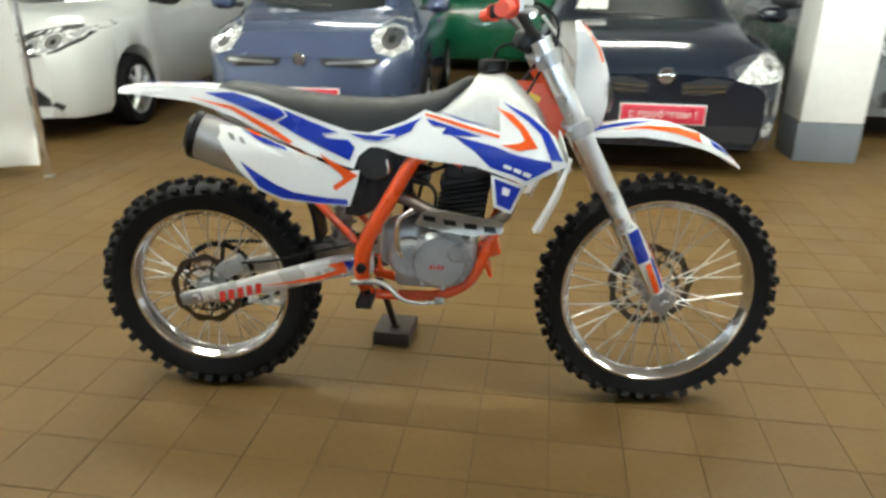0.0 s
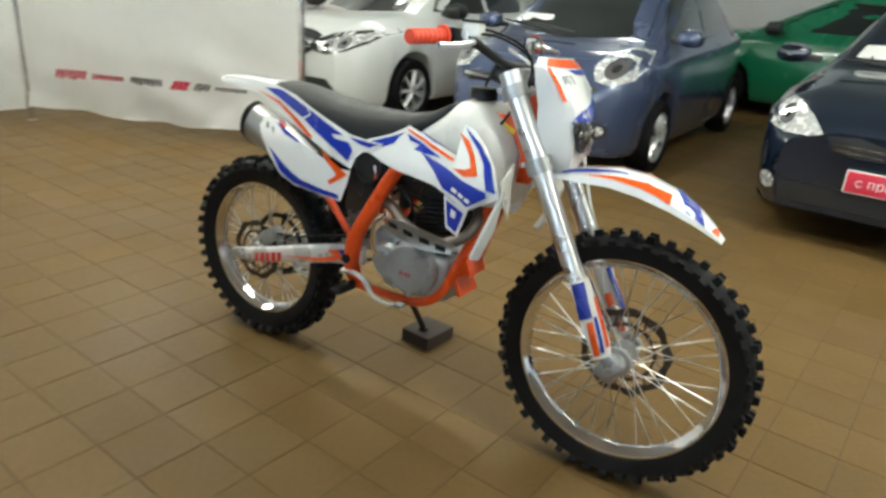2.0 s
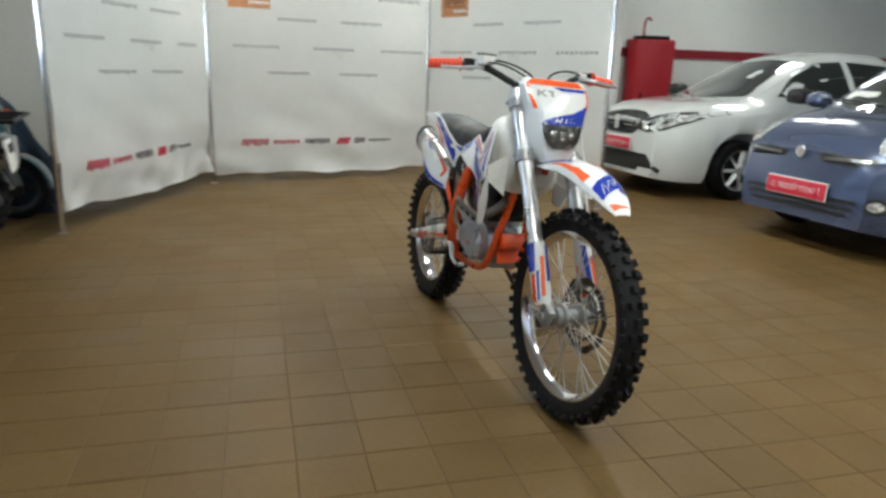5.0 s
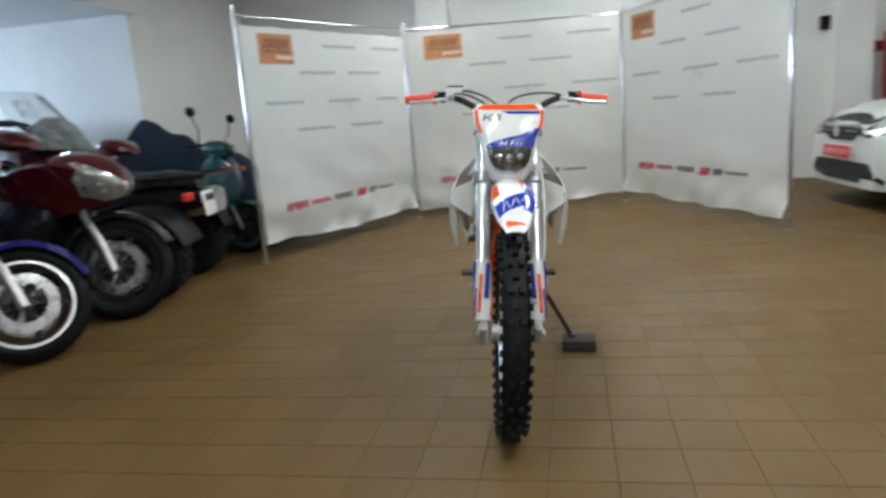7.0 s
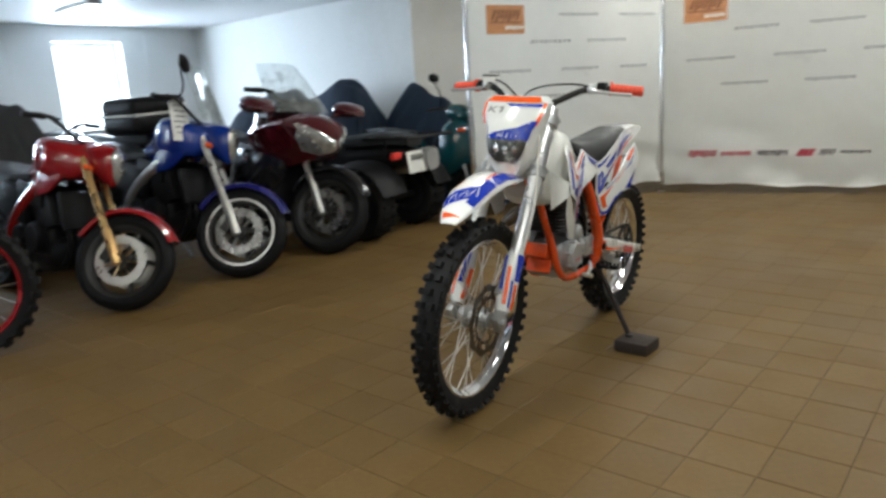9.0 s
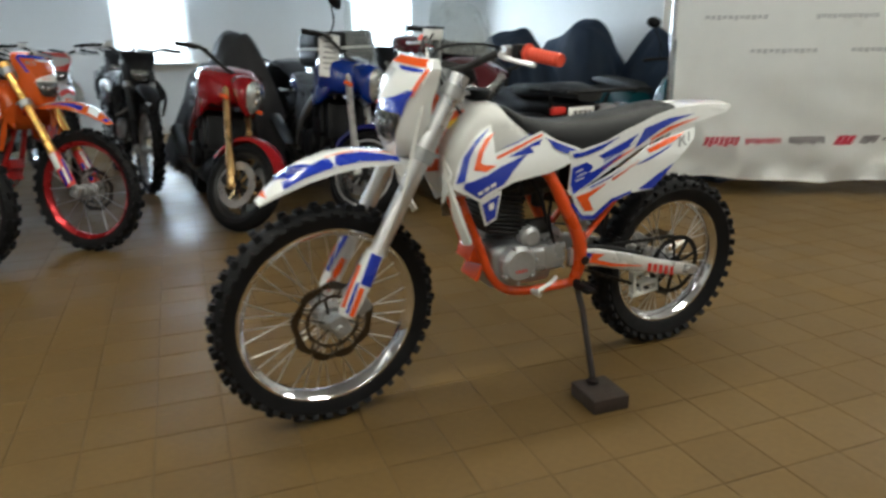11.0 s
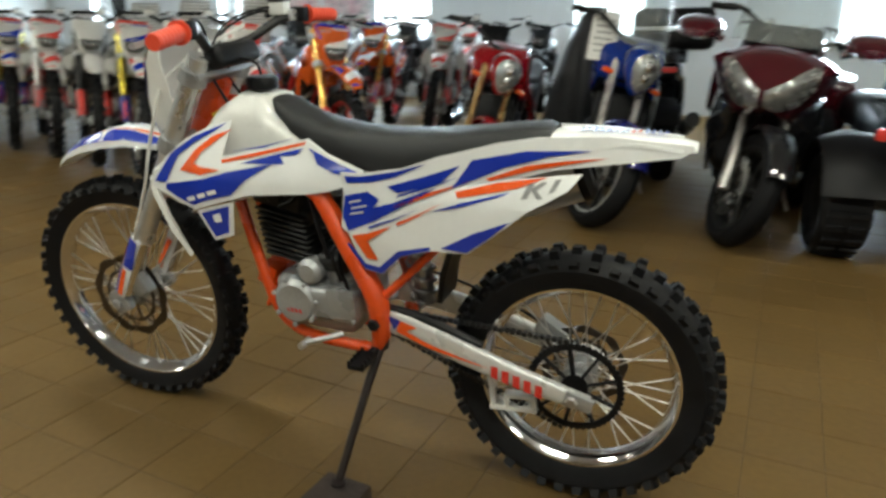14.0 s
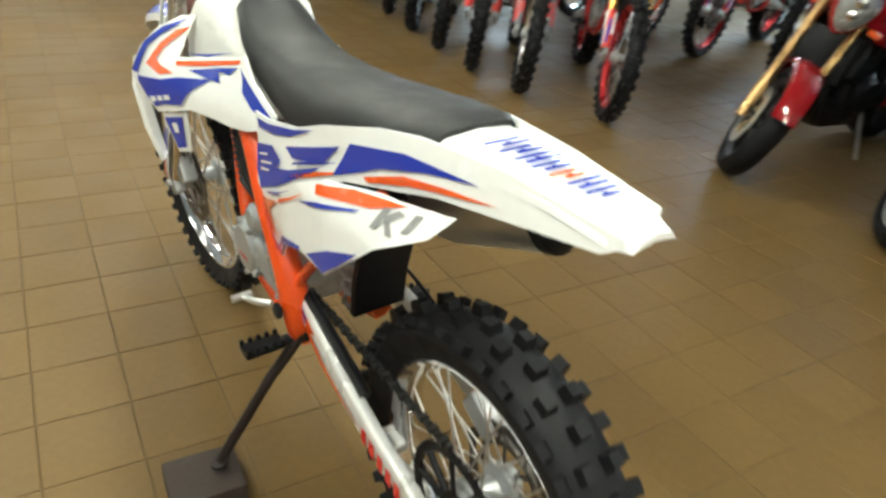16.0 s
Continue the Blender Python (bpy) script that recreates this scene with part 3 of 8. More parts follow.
def dirt_tread(cx, cz, r, w, rows, seed):
    """The rows of knobs that stand out of a tyre."""
    bm = bmesh.new()
    rc, hw = r - 0.016, w / 2
    rnd = random.Random(seed)
    for i in range(rows):
        a = math.tau * i / rows
        sets = ((-0.36, 0.40, 0), (0.36, 0.40, 0)) if i % 2 else ((0.0, 0.46, 0),)
        sets += ((-0.86, 0.26, 1), (0.86, 0.26, 1))
        for o, kw, low in sets:
            rad = (rc + 0.005) if not low else rc - 0.012
            tilt = -o * 52 if low else -o * 22
            m = Matrix.Translation((cx, 0, cz)) @ Matrix.Rotation(-a, 4, "Y") @ Matrix.Translation((rad, o * hw, 0)) @ Matrix.Rotation(radians(-tilt), 4, "Z") \
                @ Matrix.Rotation(radians(rnd.uniform(-2, 2)), 4, "X")
            dx, dy, dz = 0.013 if not low else 0.012, kw * hw * 0.5, math.pi * r / rows * 0.50
            vs = [m @ Vector((sx * dx, sy * dy * (0.86 if sx > 0 else 1), sz * dz * (0.82 if sx > 0 else 1))) for sx in (-1, 1) for sy in (-1, 1) for sz in (-1, 1)]
            v = [bm.verts.new(q) for q in vs]
            for q in ((0, 1, 3, 2), (4, 6, 7, 5), (0, 4, 5, 1), (2, 3, 7, 6), (0, 2, 6, 4), (1, 5, 7, 3)):
                bm.faces.new([v[k] for k in q])
    return bm


SPOKE = mat("spoke_steel", (0.62, 0.61, 0.60), 0.34, 1.0, vary=0.08, rvary=0.05)


def spoke_mesh(r0, r1, side, slant, material):
    bm = tube(bmesh.new(), [(r0 * math.cos(slant * 0.55), side * 0.032, r0 * math.sin(slant * 0.55)), (r1, side * 0.006, 0)], 0.0021, 6, 1)
    return finish(bm, "spoke", material)


def dirt_wheel(bike, name, cx, cz, r, w, rimr, rows, spokes, rim_mat, disc_side, disc_r, sprocket=0, tyre_label="", seed=1, knob=RUBBER, spoke_mat=SPOKE):
    bm = lathe(bmesh.new(), [(rimr, -w * 0.30), (rimr + 0.012, -w * 0.31), (rimr + 0.013, -w * 0.27), (rimr + 0.001, -w * 0.22), (rimr - 0.012, -w * 0.1), (rimr - 0.014, 0),
                             (rimr - 0.012, w * 0.1), (rimr + 0.001, w * 0.22), (rimr + 0.013, w * 0.27), (rimr + 0.012, w * 0.31), (rimr, w * 0.30),
                             (rimr - 0.008, w * 0.2), (rimr - 0.02, w * 0.1), (rimr - 0.022, 0), (rimr - 0.02, -w * 0.1), (rimr - 0.008, -w * 0.2)], (cx, 0, cz), 72)
    wheel = part(name, bm, rim_mat, bike, "bright alloy rim laced with wire spokes")
    part("tyre", dirt_tyre(cx, cz, r, w, rimr + 0.004), knob, wheel, tyre_label or "new black off-road tyre")
    tagged(part("tread", dirt_tread(cx, cz, r, w, rows, seed), knob, wheel, "black rubber tread knobs"), "black rubber tread knobs", kind="stuff")
    hub = bmesh.new()
    lathe(hub, [(0.008, -0.065), (0.028, -0.062), (0.03, -0.045), (0.042, -0.042), (0.043, -0.028), (0.024, -0.02), (0.022, 0.02), (0.043, 0.028), (0.042, 0.042), (0.03, 0.045), (0.028, 0.062), (0.008, 0.065)], (cx, 0, cz), 28)
    part("hub", hub, CAST, wheel, "grey cast alloy hub")
    meshes = [spoke_mesh(0.04, rimr - 0.012, s, q, spoke_mat) for s in (-1, 1) for q in (-1.3, 1.3)]
    per = spokes // 4
    for j, me in enumerate(meshes):
        for i in range(per):
            ob = new("spoke", me)
            ob.parent = wheel
            ob.matrix_basis = Matrix.Translation((cx, 0, cz)) @ Matrix.Rotation(math.tau * (i + j / 4) / per, 4, "Y")
    # brake disc: wavy ring with cut-outs on a small carrier
    bm = bmesh.new()
    y = disc_side * 0.052
    n = 72
    for r0, r1, w0, w1 in ((0.83, 1.0, 0.02, 0.035), (0.60, 0.67, 0.0, 0.02)):
        ring = []
        for i in range(n):
            a = math.tau * i / n
            ro = disc_r * (r1 + w1 * math.sin(a * 9))
            ri = disc_r * (r0 + w0 * math.sin(a * 9 + 1.5))
            ring.append([bm.verts.new((cx + q * math.cos(a), y + o, cz + q * math.sin(a))) for q, o in ((ro, -0.002), (ro, 0.002), (ri, 0.002), (ri, -0.002))])
        for i in range(n):
            a, b = ring[i], ring[(i + 1) % n]
            for k in range(4):
                bm.faces.new((a[k], a[(k + 1) % 4], b[(k + 1) % 4], b[k]))
    for i in range(18):
        a = math.tau * i / 18
        e = 0.16 if i % 2 else -0.16
        tube(bm, [(cx + disc_r * 0.64 * math.cos(a), y, cz + disc_r * 0.64 * math.sin(a)), (cx + disc_r * 0.86 * math.cos(a + e), y, cz + disc_r * 0.86 * math.sin(a + e))], 0.0035, 5, 1, 0.6)
    for i in range(6):
        a = math.tau * i / 6
        tube(bm, [(cx + 0.03 * math.cos(a), y, cz + 0.03 * math.sin(a)), (cx + disc_r * 0.63 * math.cos(a + 0.25), y, cz + disc_r * 0.63 * math.sin(a + 0.25))], 0.005, 6, 1, 0.5)
    part("brake_disc", bm, DISC, wheel, "wavy dark steel brake disc with cut-outs")
    if sprocket:
        bm = bmesh.new()
        y, n = 0.062, 100
        ring = []
        for i in range(n):
            a = math.tau * i / n
            ro = sprocket * (1.0 if i % 2 else 0.955)
            ring.append([bm.verts.new((cx + q * math.cos(a), y + o, cz + q * math.sin(a))) for q, o in ((ro, -0.003), (ro, 0.003), (sprocket * 0.84, 0.003), (sprocket * 0.84, -0.003))])
        for i in range(n):
            a, b = ring[i], ring[(i + 1) % n]
            for k in range(4):
                bm.faces.new((a[k], a[(k + 1) % 4], b[(k + 1) % 4], b[k]))
        part("sprocket", bm, BLACK, wheel, "black steel rear sprocket")
        part("sprocket_boss", drum(bmesh.new(), (cx, y, cz), 0.034, 0.003, "y", 24), BLACK, wheel, "black sprocket boss")
        for i in range(9):
            a = math.tau * i / 9
            bm = tube(bmesh.new(), [(cx + 0.03 * math.cos(a), y, cz + 0.03 * math.sin(a)), (cx + sprocket * 0.86 * math.cos(a), y, cz + sprocket * 0.86 * math.sin(a))], 0.0065, 6, 1, 0.5)
            part("sprocket_arm", bm, BLACK, wheel)
    return wheel


FORK = Vector((0.400, 0, -0.745)).normalized()      # down along the fork
FAX, RAX = (0.699, 0.359), (-0.697, 0.334)


def fork_at(s, u):
    """s metres down from the top of the fork leg on the side u."""
    top = Vector((0.288, 0, 1.10))
    return Vector((top.x + FORK.x * s, u, top.z + FORK.z * s))


STEERED = ("front_wheel", "fork_leg", "axle_clamp", "fork_guard", "upper_clamp", "lower_clamp", "front_caliper", "front_brake_hose", "front_fender", "headlight_mask",
           "handlebar", "bar_pad", "bar_riser", "grip", "lever", "switch_block", "brake_reservoir", "control_cable")


def dirt_bike(name, m, label, plastic=WHITE, art=None, frame_mat=FRAMEO, rim=CHROME, fork_mat=ALU, seat_mat=SEATM, full=True, lamp=True, guard=None, fender2=None, group="", grip_mat=GRIP, sw_mat=SWING, steer=0.0):
    bike = thing(name, m, label, "motorcycle", group)
    art = art if art is not None else {"blue": BLUE, "orange": ORANGE, "grey": GREYD, "white": WHITE}
    rows = 46 if full else 30
    dirt_wheel(bike, "front_wheel", FAX[0], FAX[1], 0.3705, 0.094, 0.288, rows, 36 if full else 16, rim, 1, 0.132, seed=3)
    dirt_wheel(bike, "rear_wheel", RAX[0], RAX[1], 0.3465, 0.118, 0.246, rows - 4, 36 if full else 16, rim, -1, 0.112, 0.122, seed=5)

    # side plastics with their stickers
    for s in (1, -1):
        def side(f, lift=0.0):
            return lambda x, z: s * (f(x, z) + lift)
        for nm, outline, f, arts in (("radiator_shroud", SHROUD, shroud_u, SHROUD_ART), ("shroud_plate", LOWPLATE, shroud_u, LOWPLATE_ART),
                                     ("side_panel", *((PANEL, panel_u, PANEL_ART) if s > 0 else (PANEL_R, panel_u, PANEL_R_ART))),
                                     ("tail_panel", *((UPPER, tail_u, UPPER_ART) if s > 0 else (UPPER_R, tail_u, UPPER_R_ART)))):
            lift = -0.006 if nm == "shroud_plate" else ((0.004 if s > 0 else 0.018) if nm == "side_panel" else 0.0)
            ob = part(nm, sheet(bmesh.new(), outline, side(f, lift), 3, 0.004, 0.02 if full else 0.0), plastic, bike, "glossy moulded plastic panel with a printed graphic")
            for tone, poly in arts:
                if art.get(tone):
                    part("sticker", sheet(bmesh.new(), poly, side(f, lift + (0.003 if full else 0.006) + (0.002 if tone == "white" else 0.0)), 3, 0.0, 0.02 if full else 0.0), art[tone], ob, "%s printed sticker" % tone)
        # the pale wing that leads air to the radiator
        bm = bmesh.new()
        loft(bm, [[(0.386, s * 0.218, 0.81), (0.372, s * 0.230, 0.765), (0.36, s * 0.224, 0.765), (0.376, s * 0.212, 0.815)],
                  [(0.362, s * 0.205, 0.70), (0.335, s * 0.226, 0.675), (0.325, s * 0.22, 0.68), (0.352, s * 0.198, 0.705)],
                  [(0.318, s * 0.196, 0.60), (0.298, s * 0.21, 0.60), (0.292, s * 0.204, 0.61), (0.312, s * 0.19, 0.612)]])
        loft(bm, [[(0.37, s * 0.218, 0.83), (0.385, s * 0.222, 0.78), (0.38, s * 0.217, 0.775), (0.365, s * 0.213, 0.83)],
                  [(0.36, s * 0.13, 0.87), (0.365, s * 0.14, 0.72), (0.36, s * 0.138, 0.715), (0.355, s * 0.128, 0.87)]])
        part("radiator_wing", bm, GREYP if full else plastic, bike, "pale grey plastic wing")

    # tank between the shrouds, with its cap
    bm = bmesh.new()
    loft(bm, [oval(x, 0, z, hw, hh, 24, 3.4) for x, z, hw, hh in ((-0.16, 0.83, 0.05, 0.03), (-0.06, 0.835, 0.072, 0.045), (0.0, 0.850, 0.082, 0.052), (0.06, 0.860, 0.098, 0.080), (0.105, 0.872, 0.110, 0.102),
                                                                  (0.135, 0.880, 0.118, 0.124), (0.20, 0.868, 0.126, 0.142), (0.25, 0.845, 0.126, 0.135), (0.295, 0.825, 0.115, 0.110), (0.325, 0.815, 0.085, 0.070))])
    part("fuel_tank", bm, GREYP if full else plastic, bike, "milky white plastic fuel tank")
    bm = lathe(bmesh.new(), [(0.002, -0.014), (0.034, -0.014), (0.041, -0.010), (0.042, 0.012), (0.037, 0.020), (0.002, 0.022)], (0, 0, 0), 20)
    bmesh.ops.rotate(bm, verts=bm.verts[:], cent=(0, 0, 0), matrix=Matrix.Rotation(radians(90), 3, "X"))
    bmesh.ops.translate(bm, verts=bm.verts[:], vec=(0.172, 0, 1.024))
    part("tank_cap", bm, BLACK, bike, "black tank cap")
    if full:
        part("vent_hose", tube(bmesh.new(), [(0.172, 0, 1.03), (0.185, 0.0, 1.075), (0.24, 0.01, 1.085), (0.285, 0.0, 1.05)], 0.004, 8), BLACK, bike, "thin black vent hose")

    # seat
    bm = bmesh.new()
    rings = []
    for x, zt, zb, hw in ((0.118, 0.998, 0.985, 0.040), (0.095, 0.991, 0.965, 0.066), (0.045, 0.962, 0.920, 0.080), (-0.02, 0.942, 0.880, 0.086), (-0.11, 0.930, 0.850, 0.088), (-0.20, 0.928, 0.838, 0.095), (-0.30, 0.933, 0.850, 0.098),
                          (-0.42, 0.948, 0.880, 0.092), (-0.52, 0.962, 0.910, 0.082), (-0.585, 0.968, 0.932, 0.074), (-0.605, 0.962, 0.942, 0.064)):
        h = zt - zb
        rings.append([(x, hw, zb), (x, hw * 1.02, zb + h * 0.35), (x, hw * 0.95, zb + h * 0.72), (x, hw * 0.72, zb + h * 0.95), (x, hw * 0.35, zt), (x, 0, zt + 0.001),
                      (x, -hw * 0.35, zt), (x, -hw * 0.72, zb + h * 0.95), (x, -hw * 0.95, zb + h * 0.72), (x, -hw * 1.02, zb + h * 0.35), (x, -hw, zb), (x, 0, zb + 0.004)])
    loft(bm, rings)
    part("seat", bm, seat_mat, bike, "black ribbed seat cover", 50)

    # rear fender: a shallow channel that ends in a blunt tail
    bm = bmesh.new()
    rings = []
    for x, zt, hw, d in ((-0.50, 0.940, 0.084, 0.026), (-0.60, 0.953, 0.074, 0.026), (-0.70, 0.959, 0.064, 0.024), (-0.80, 0.958, 0.055, 0.02), (-0.88, 0.951, 0.046, 0.022), (-0.912, 0.945, 0.034, 0.013)):
        rings.append([(x, hw, zt - d), (x, hw * 0.97, zt - 0.012), (x, hw * 0.72, zt - 0.002), (x, 0, zt + 0.003), (x, -hw * 0.72, zt - 0.002), (x, -hw * 0.97, zt - 0.012), (x, -hw, zt - d),
                      (x, -hw * 0.9, zt - d + 0.001), (x, -hw * 0.7, zt - 0.010), (x, 0, zt - 0.006), (x, hw * 0.7, zt - 0.010), (x, hw * 0.9, zt - d + 0.001)])
    loft(bm, rings)
    rear = part("rear_fender", bm, plastic, bike, "glossy tail with printed marks on top")
    if full:
        rnd = random.Random(4)
        for i in range(7):
            x, w0 = -0.665 - i * 0.027, 0.040 - i * 0.0025
            bm = bmesh.new()
            for dx, q0, q1 in ((0.0, w0, -w0 * rnd.uniform(0.2, 0.9)), (-0.009, w0 * 0.3, w0 * 0.1), (-0.013, w0 * rnd.uniform(0.5, 0.9), -w0 * rnd.uniform(0.3, 0.9))):
                bm.faces.new([bm.verts.new(q) for q in ((x + dx, q0, 0.9645), (x + dx - 0.006, q0, 0.9645), (x + dx - 0.008, q1, 0.9645), (x + dx - 0.002, q1, 0.9645))])
            part("sticker", bm, BLUE if i != 4 else ORANGE, rear, "printed mark on the tail")
    # inner rear mudguard and flap in front of the tyre
    part("mud_flap", loft(bmesh.new(), [[(-0.33 - d, 0.055, z), (-0.33 - d, -0.055, z), (-0.345 - d, -0.055, z), (-0.345 - d, 0.055, z)] for z, d in ((0.50, 0.0), (0.58, 0.01), (0.68, 0.04), (0.73, 0.08))]), BLACK, bike, "black rubber mud flap")
    part("air_box", block(bmesh.new(), (-0.235, 0.0, 0.755), (0.18, 0.19, 0.15), (0, -8, 0), 0.025), BLACK, bike, "black plastic air box")

    if full:
        lid = part("air_filter_cover", drum(bmesh.new(), (-0.152, -0.104, 0.762), 0.052, 0.010, "y", 32, 0.006), DARKM, bike, "round black air filter cover")
        part("latch", tube(bmesh.new(), [(-0.118, -0.118, 0.775), (-0.112, -0.120, 0.745), (-0.116, -0.118, 0.735)], 0.005, 8), CHROME, lid, "bright latch")
        part("air_box_cover", sheet(bmesh.new(), [(-0.185, 0.808), (-0.10, 0.806), (-0.04, 0.785), (-0.075, 0.72), (-0.12, 0.645), (-0.20, 0.60), (-0.245, 0.605), (-0.235, 0.72), (-0.215, 0.78)], lambda x, z: -0.098 - 0.012 * math.sin((x + 0.25) * 14), 3, 0.004), GLOSSK, bike, "black air box cover")
        drum_bm = drum(bmesh.new(), (-0.193, -0.146, 0.455), 0.017, 0.006, "y", 6, 0.003)
        part("pivot_bolt", drum_bm, BLACK, bike, "black swingarm pivot bolt")
        drum_bm = drum(bmesh.new(), (-0.193, 0.146, 0.455), 0.017, 0.006, "y", 6, 0.003)
        part("pivot_bolt", drum_bm, BLACK, bike, "black swingarm pivot bolt")
        for k_, pts in enumerate(([(-0.06, -0.03, 0.70), (-0.03, -0.10, 0.72), (0.02, -0.105, 0.68), (0.01, -0.09, 0.60)], [(-0.10, 0.05, 0.66), (-0.06, 0.10, 0.62), (-0.08, 0.095, 0.54)], [(0.02, 0.06, 0.77), (-0.02, 0.10, 0.70), (-0.05, 0.10, 0.60)])):
            part("hose", tube(bmesh.new(), pts, 0.006, 8), BLACK, bike, "black rubber hose")
        part("ignition_lead", tube(bmesh.new(), [(0.10, -0.075, 0.745), (0.06, -0.095, 0.77), (0.0, -0.08, 0.78)], 0.005, 8), REDDEC, bike, "red ignition lead")

    # frame: spars, cradle, head and struts
    for s in (1, -1):
        bm = bmesh.new()
        tube(bm, [(0.27, s * 0.045, 0.88), (0.12, s * 0.085, 0.83), (-0.02, s * 0.105, 0.785), (-0.06, s * 0.108, 0.745), (-0.115, s * 0.112, 0.65), (-0.172, s * 0.112, 0.55), (-0.193, s * 0.11, 0.49), (-0.195, s * 0.105, 0.41), (-0.178, s * 0.095, 0.355)],
             [0.02, 0.022, 0.024, 0.026, 0.028, 0.029, 0.031, 0.027, 0.02], 14, 5, 0.8)
        part("frame_spar", bm, frame_mat, bike, "painted steel frame spar")
        bm = bmesh.new()
        tube(bm, [(-0.185, s * 0.09, 0.356), (-0.10, s * 0.075, 0.346), (0.01, s * 0.072, 0.348), (0.085, s * 0.072, 0.368), (0.14, s * 0.07, 0.42), (0.185, s * 0.062, 0.53), (0.235, s * 0.045, 0.66), (0.29, s * 0.03, 0.82), (0.315, s * 0.025, 0.88)], 0.0155, 12, 5)
        part("cradle_tube", bm, frame_mat, bike, "painted steel cradle tube")
        part("subframe_strut", tube(bmesh.new(), [(-0.19, s * 0.10, 0.50), (-0.27, s * 0.105, 0.585), (-0.36, s * 0.10, 0.68), (-0.50, s * 0.085, 0.83)], 0.0115, 10), frame_mat, bike, "painted subframe tube")
    part("head_stock", tube(bmesh.new(), [(0.305, 0, 1.03), (0.395, 0, 0.865)], 0.034, 18, 1), frame_mat, bike, "painted steering head")
    bm = bmesh.new()
    for s in (1, -1):
        sheet(bm, [(0.225, 0.985), (0.315, 0.985), (0.39, 0.86), (0.365, 0.80), (0.30, 0.80), (0.26, 0.88)], lambda x, z: s * (0.034 + 0.10 * max(0, 0.31 - x)), 1, 0.004)
    part("head_gusset", bm, frame_mat, bike, "painted gusset plates")
    part("skid_plate", block(bmesh.new(), (0.172, 0, 0.445), (0.012, 0.11, 0.085), (0, -24, 0), 0.004), frame_mat, bike, "painted engine guard plate")
    if full:
        part("warning_sticker", block(bmesh.new(), (0.285, -0.0455, 0.948), (0.045, 0.002, 0.016), (0, 24, 0)), YELLOW, bike, "yellow warning sticker")
        part("warning_sticker", block(bmesh.new(), (0.285, 0.0455, 0.948), (0.045, 0.002, 0.016), (0, 24, 0)), YELLOW, bike, "yellow warning sticker")

    # engine
    bm = bmesh.new()
    block(bm, (0.02, 0, 0.445), (0.25, 0.15, 0.15), None, 0.03, 3)
    block(bm, (-0.08, 0, 0.50), (0.13, 0.14, 0.13), None, 0.03, 3)
    part("crankcase", bm, CAST, bike, "grey cast alloy crankcase")
    bm = drum(bmesh.new(), (0.035, -0.095, 0.475), 0.088, 0.028, "y", 36, 0.014)
    drum(bm, (-0.055, -0.09, 0.475), 0.062, 0.026, "y", 28, 0.012)
    drum(bm, (0.085, -0.125, 0.505), 0.028, 0.01, "y", 20, 0.006)
    for i in range(9):
        a = math.tau * i / 9
        drum(bm, (0.03 + 0.092 * math.cos(a), -0.112, 0.475 + 0.085 * math.sin(a)), 0.0075, 0.012, "y", 8, 0.002)
    cover = part("clutch_cover", bm, CAST, bike, "rounded alloy clutch cover with bolts")
    if full:
        bars(bm2 := bmesh.new(), 0.005, 0.004, 0.452, 0.045, 0.014, 4, 2, lambda x, z: (x, -0.1245, z))
        part("marking", bm2, REDDEC, cover, "small red marking")
    bm = drum(bmesh.new(), (0.055, 0.092, 0.465), 0.066, 0.03, "y", 32, 0.014)
    block(bm, (-0.055, 0.09, 0.47), (0.15, 0.05, 0.09), None, 0.02, 3)
    drum(bm, (0.012, 0.085, 0.555), 0.036, 0.03, "y", 20, 0.012)
    for i in range(7):
        a = math.tau * i / 7 + 0.3
        drum(bm, (0.055 + 0.066 * math.cos(a), 0.108, 0.465 + 0.066 * math.sin(a)), 0.007, 0.014, "y", 8, 0.002)
    for x, z in ((-0.12, 0.505), (-0.12, 0.435), (0.0, 0.43)):
        drum(bm, (x, 0.115, z), 0.006, 0.006, "y", 8, 0.001)
    part("stator_cover", bm, CAST, bike, "rounded alloy generator cover")
    if full:
        part("starter_motor", drum(bmesh.new(), (-0.045, 0.055, 0.575), 0.030, 0.045, "x", 20, 0.008), DARKM, bike, "dark starter motor")
        part("sprocket_cover", block(bmesh.new(), (-0.085, 0.112, 0.485), (0.085, 0.012, 0.075), (0, 4, 0), 0.008, 2), CAST, bike, "cast front sprocket cover")
        bars(bm2 := bmesh.new(), 0.03, 0.004, 0.440, 0.05, 0.012, 4, 5, lambda x, z: (x, 0.1235, z))
        part("marking", bm2, REDDEC, bike, "small red marking")
        part("ignition_coil", block(bmesh.new(), (0.030, 0.052, 0.790), (0.07, 0.04, 0.045), (0, 8, 0), 0.008), BLACK, bike, "black ignition coil")
        for k, pts in enumerate(([(0.03, 0.06, 0.78), (0.06, 0.085, 0.74), (0.10, 0.085, 0.72)], [(-0.075, 0.03, 0.64), (-0.07, 0.08, 0.60), (-0.09, 0.09, 0.53), (-0.12, 0.08, 0.46)],
                                 [(0.12, -0.05, 0.79), (0.06, -0.09, 0.76), (-0.03, -0.075, 0.72), (-0.09, -0.05, 0.68)])):
            part("engine_hose", tube(bmesh.new(), pts, 0.0055, 8), BLACK, bike, "thin black rubber hose")
    bm = bmesh.new()
    block(bm, (0.095, 0, 0.64), (0.115, 0.12, 0.15), (0, -9, 0), 0.01)
    barrel = part("cylinder", bm, ENGF, bike, "dark finned cylinder")
    for i in range(9):
        z = 0.575 + i * 0.0155
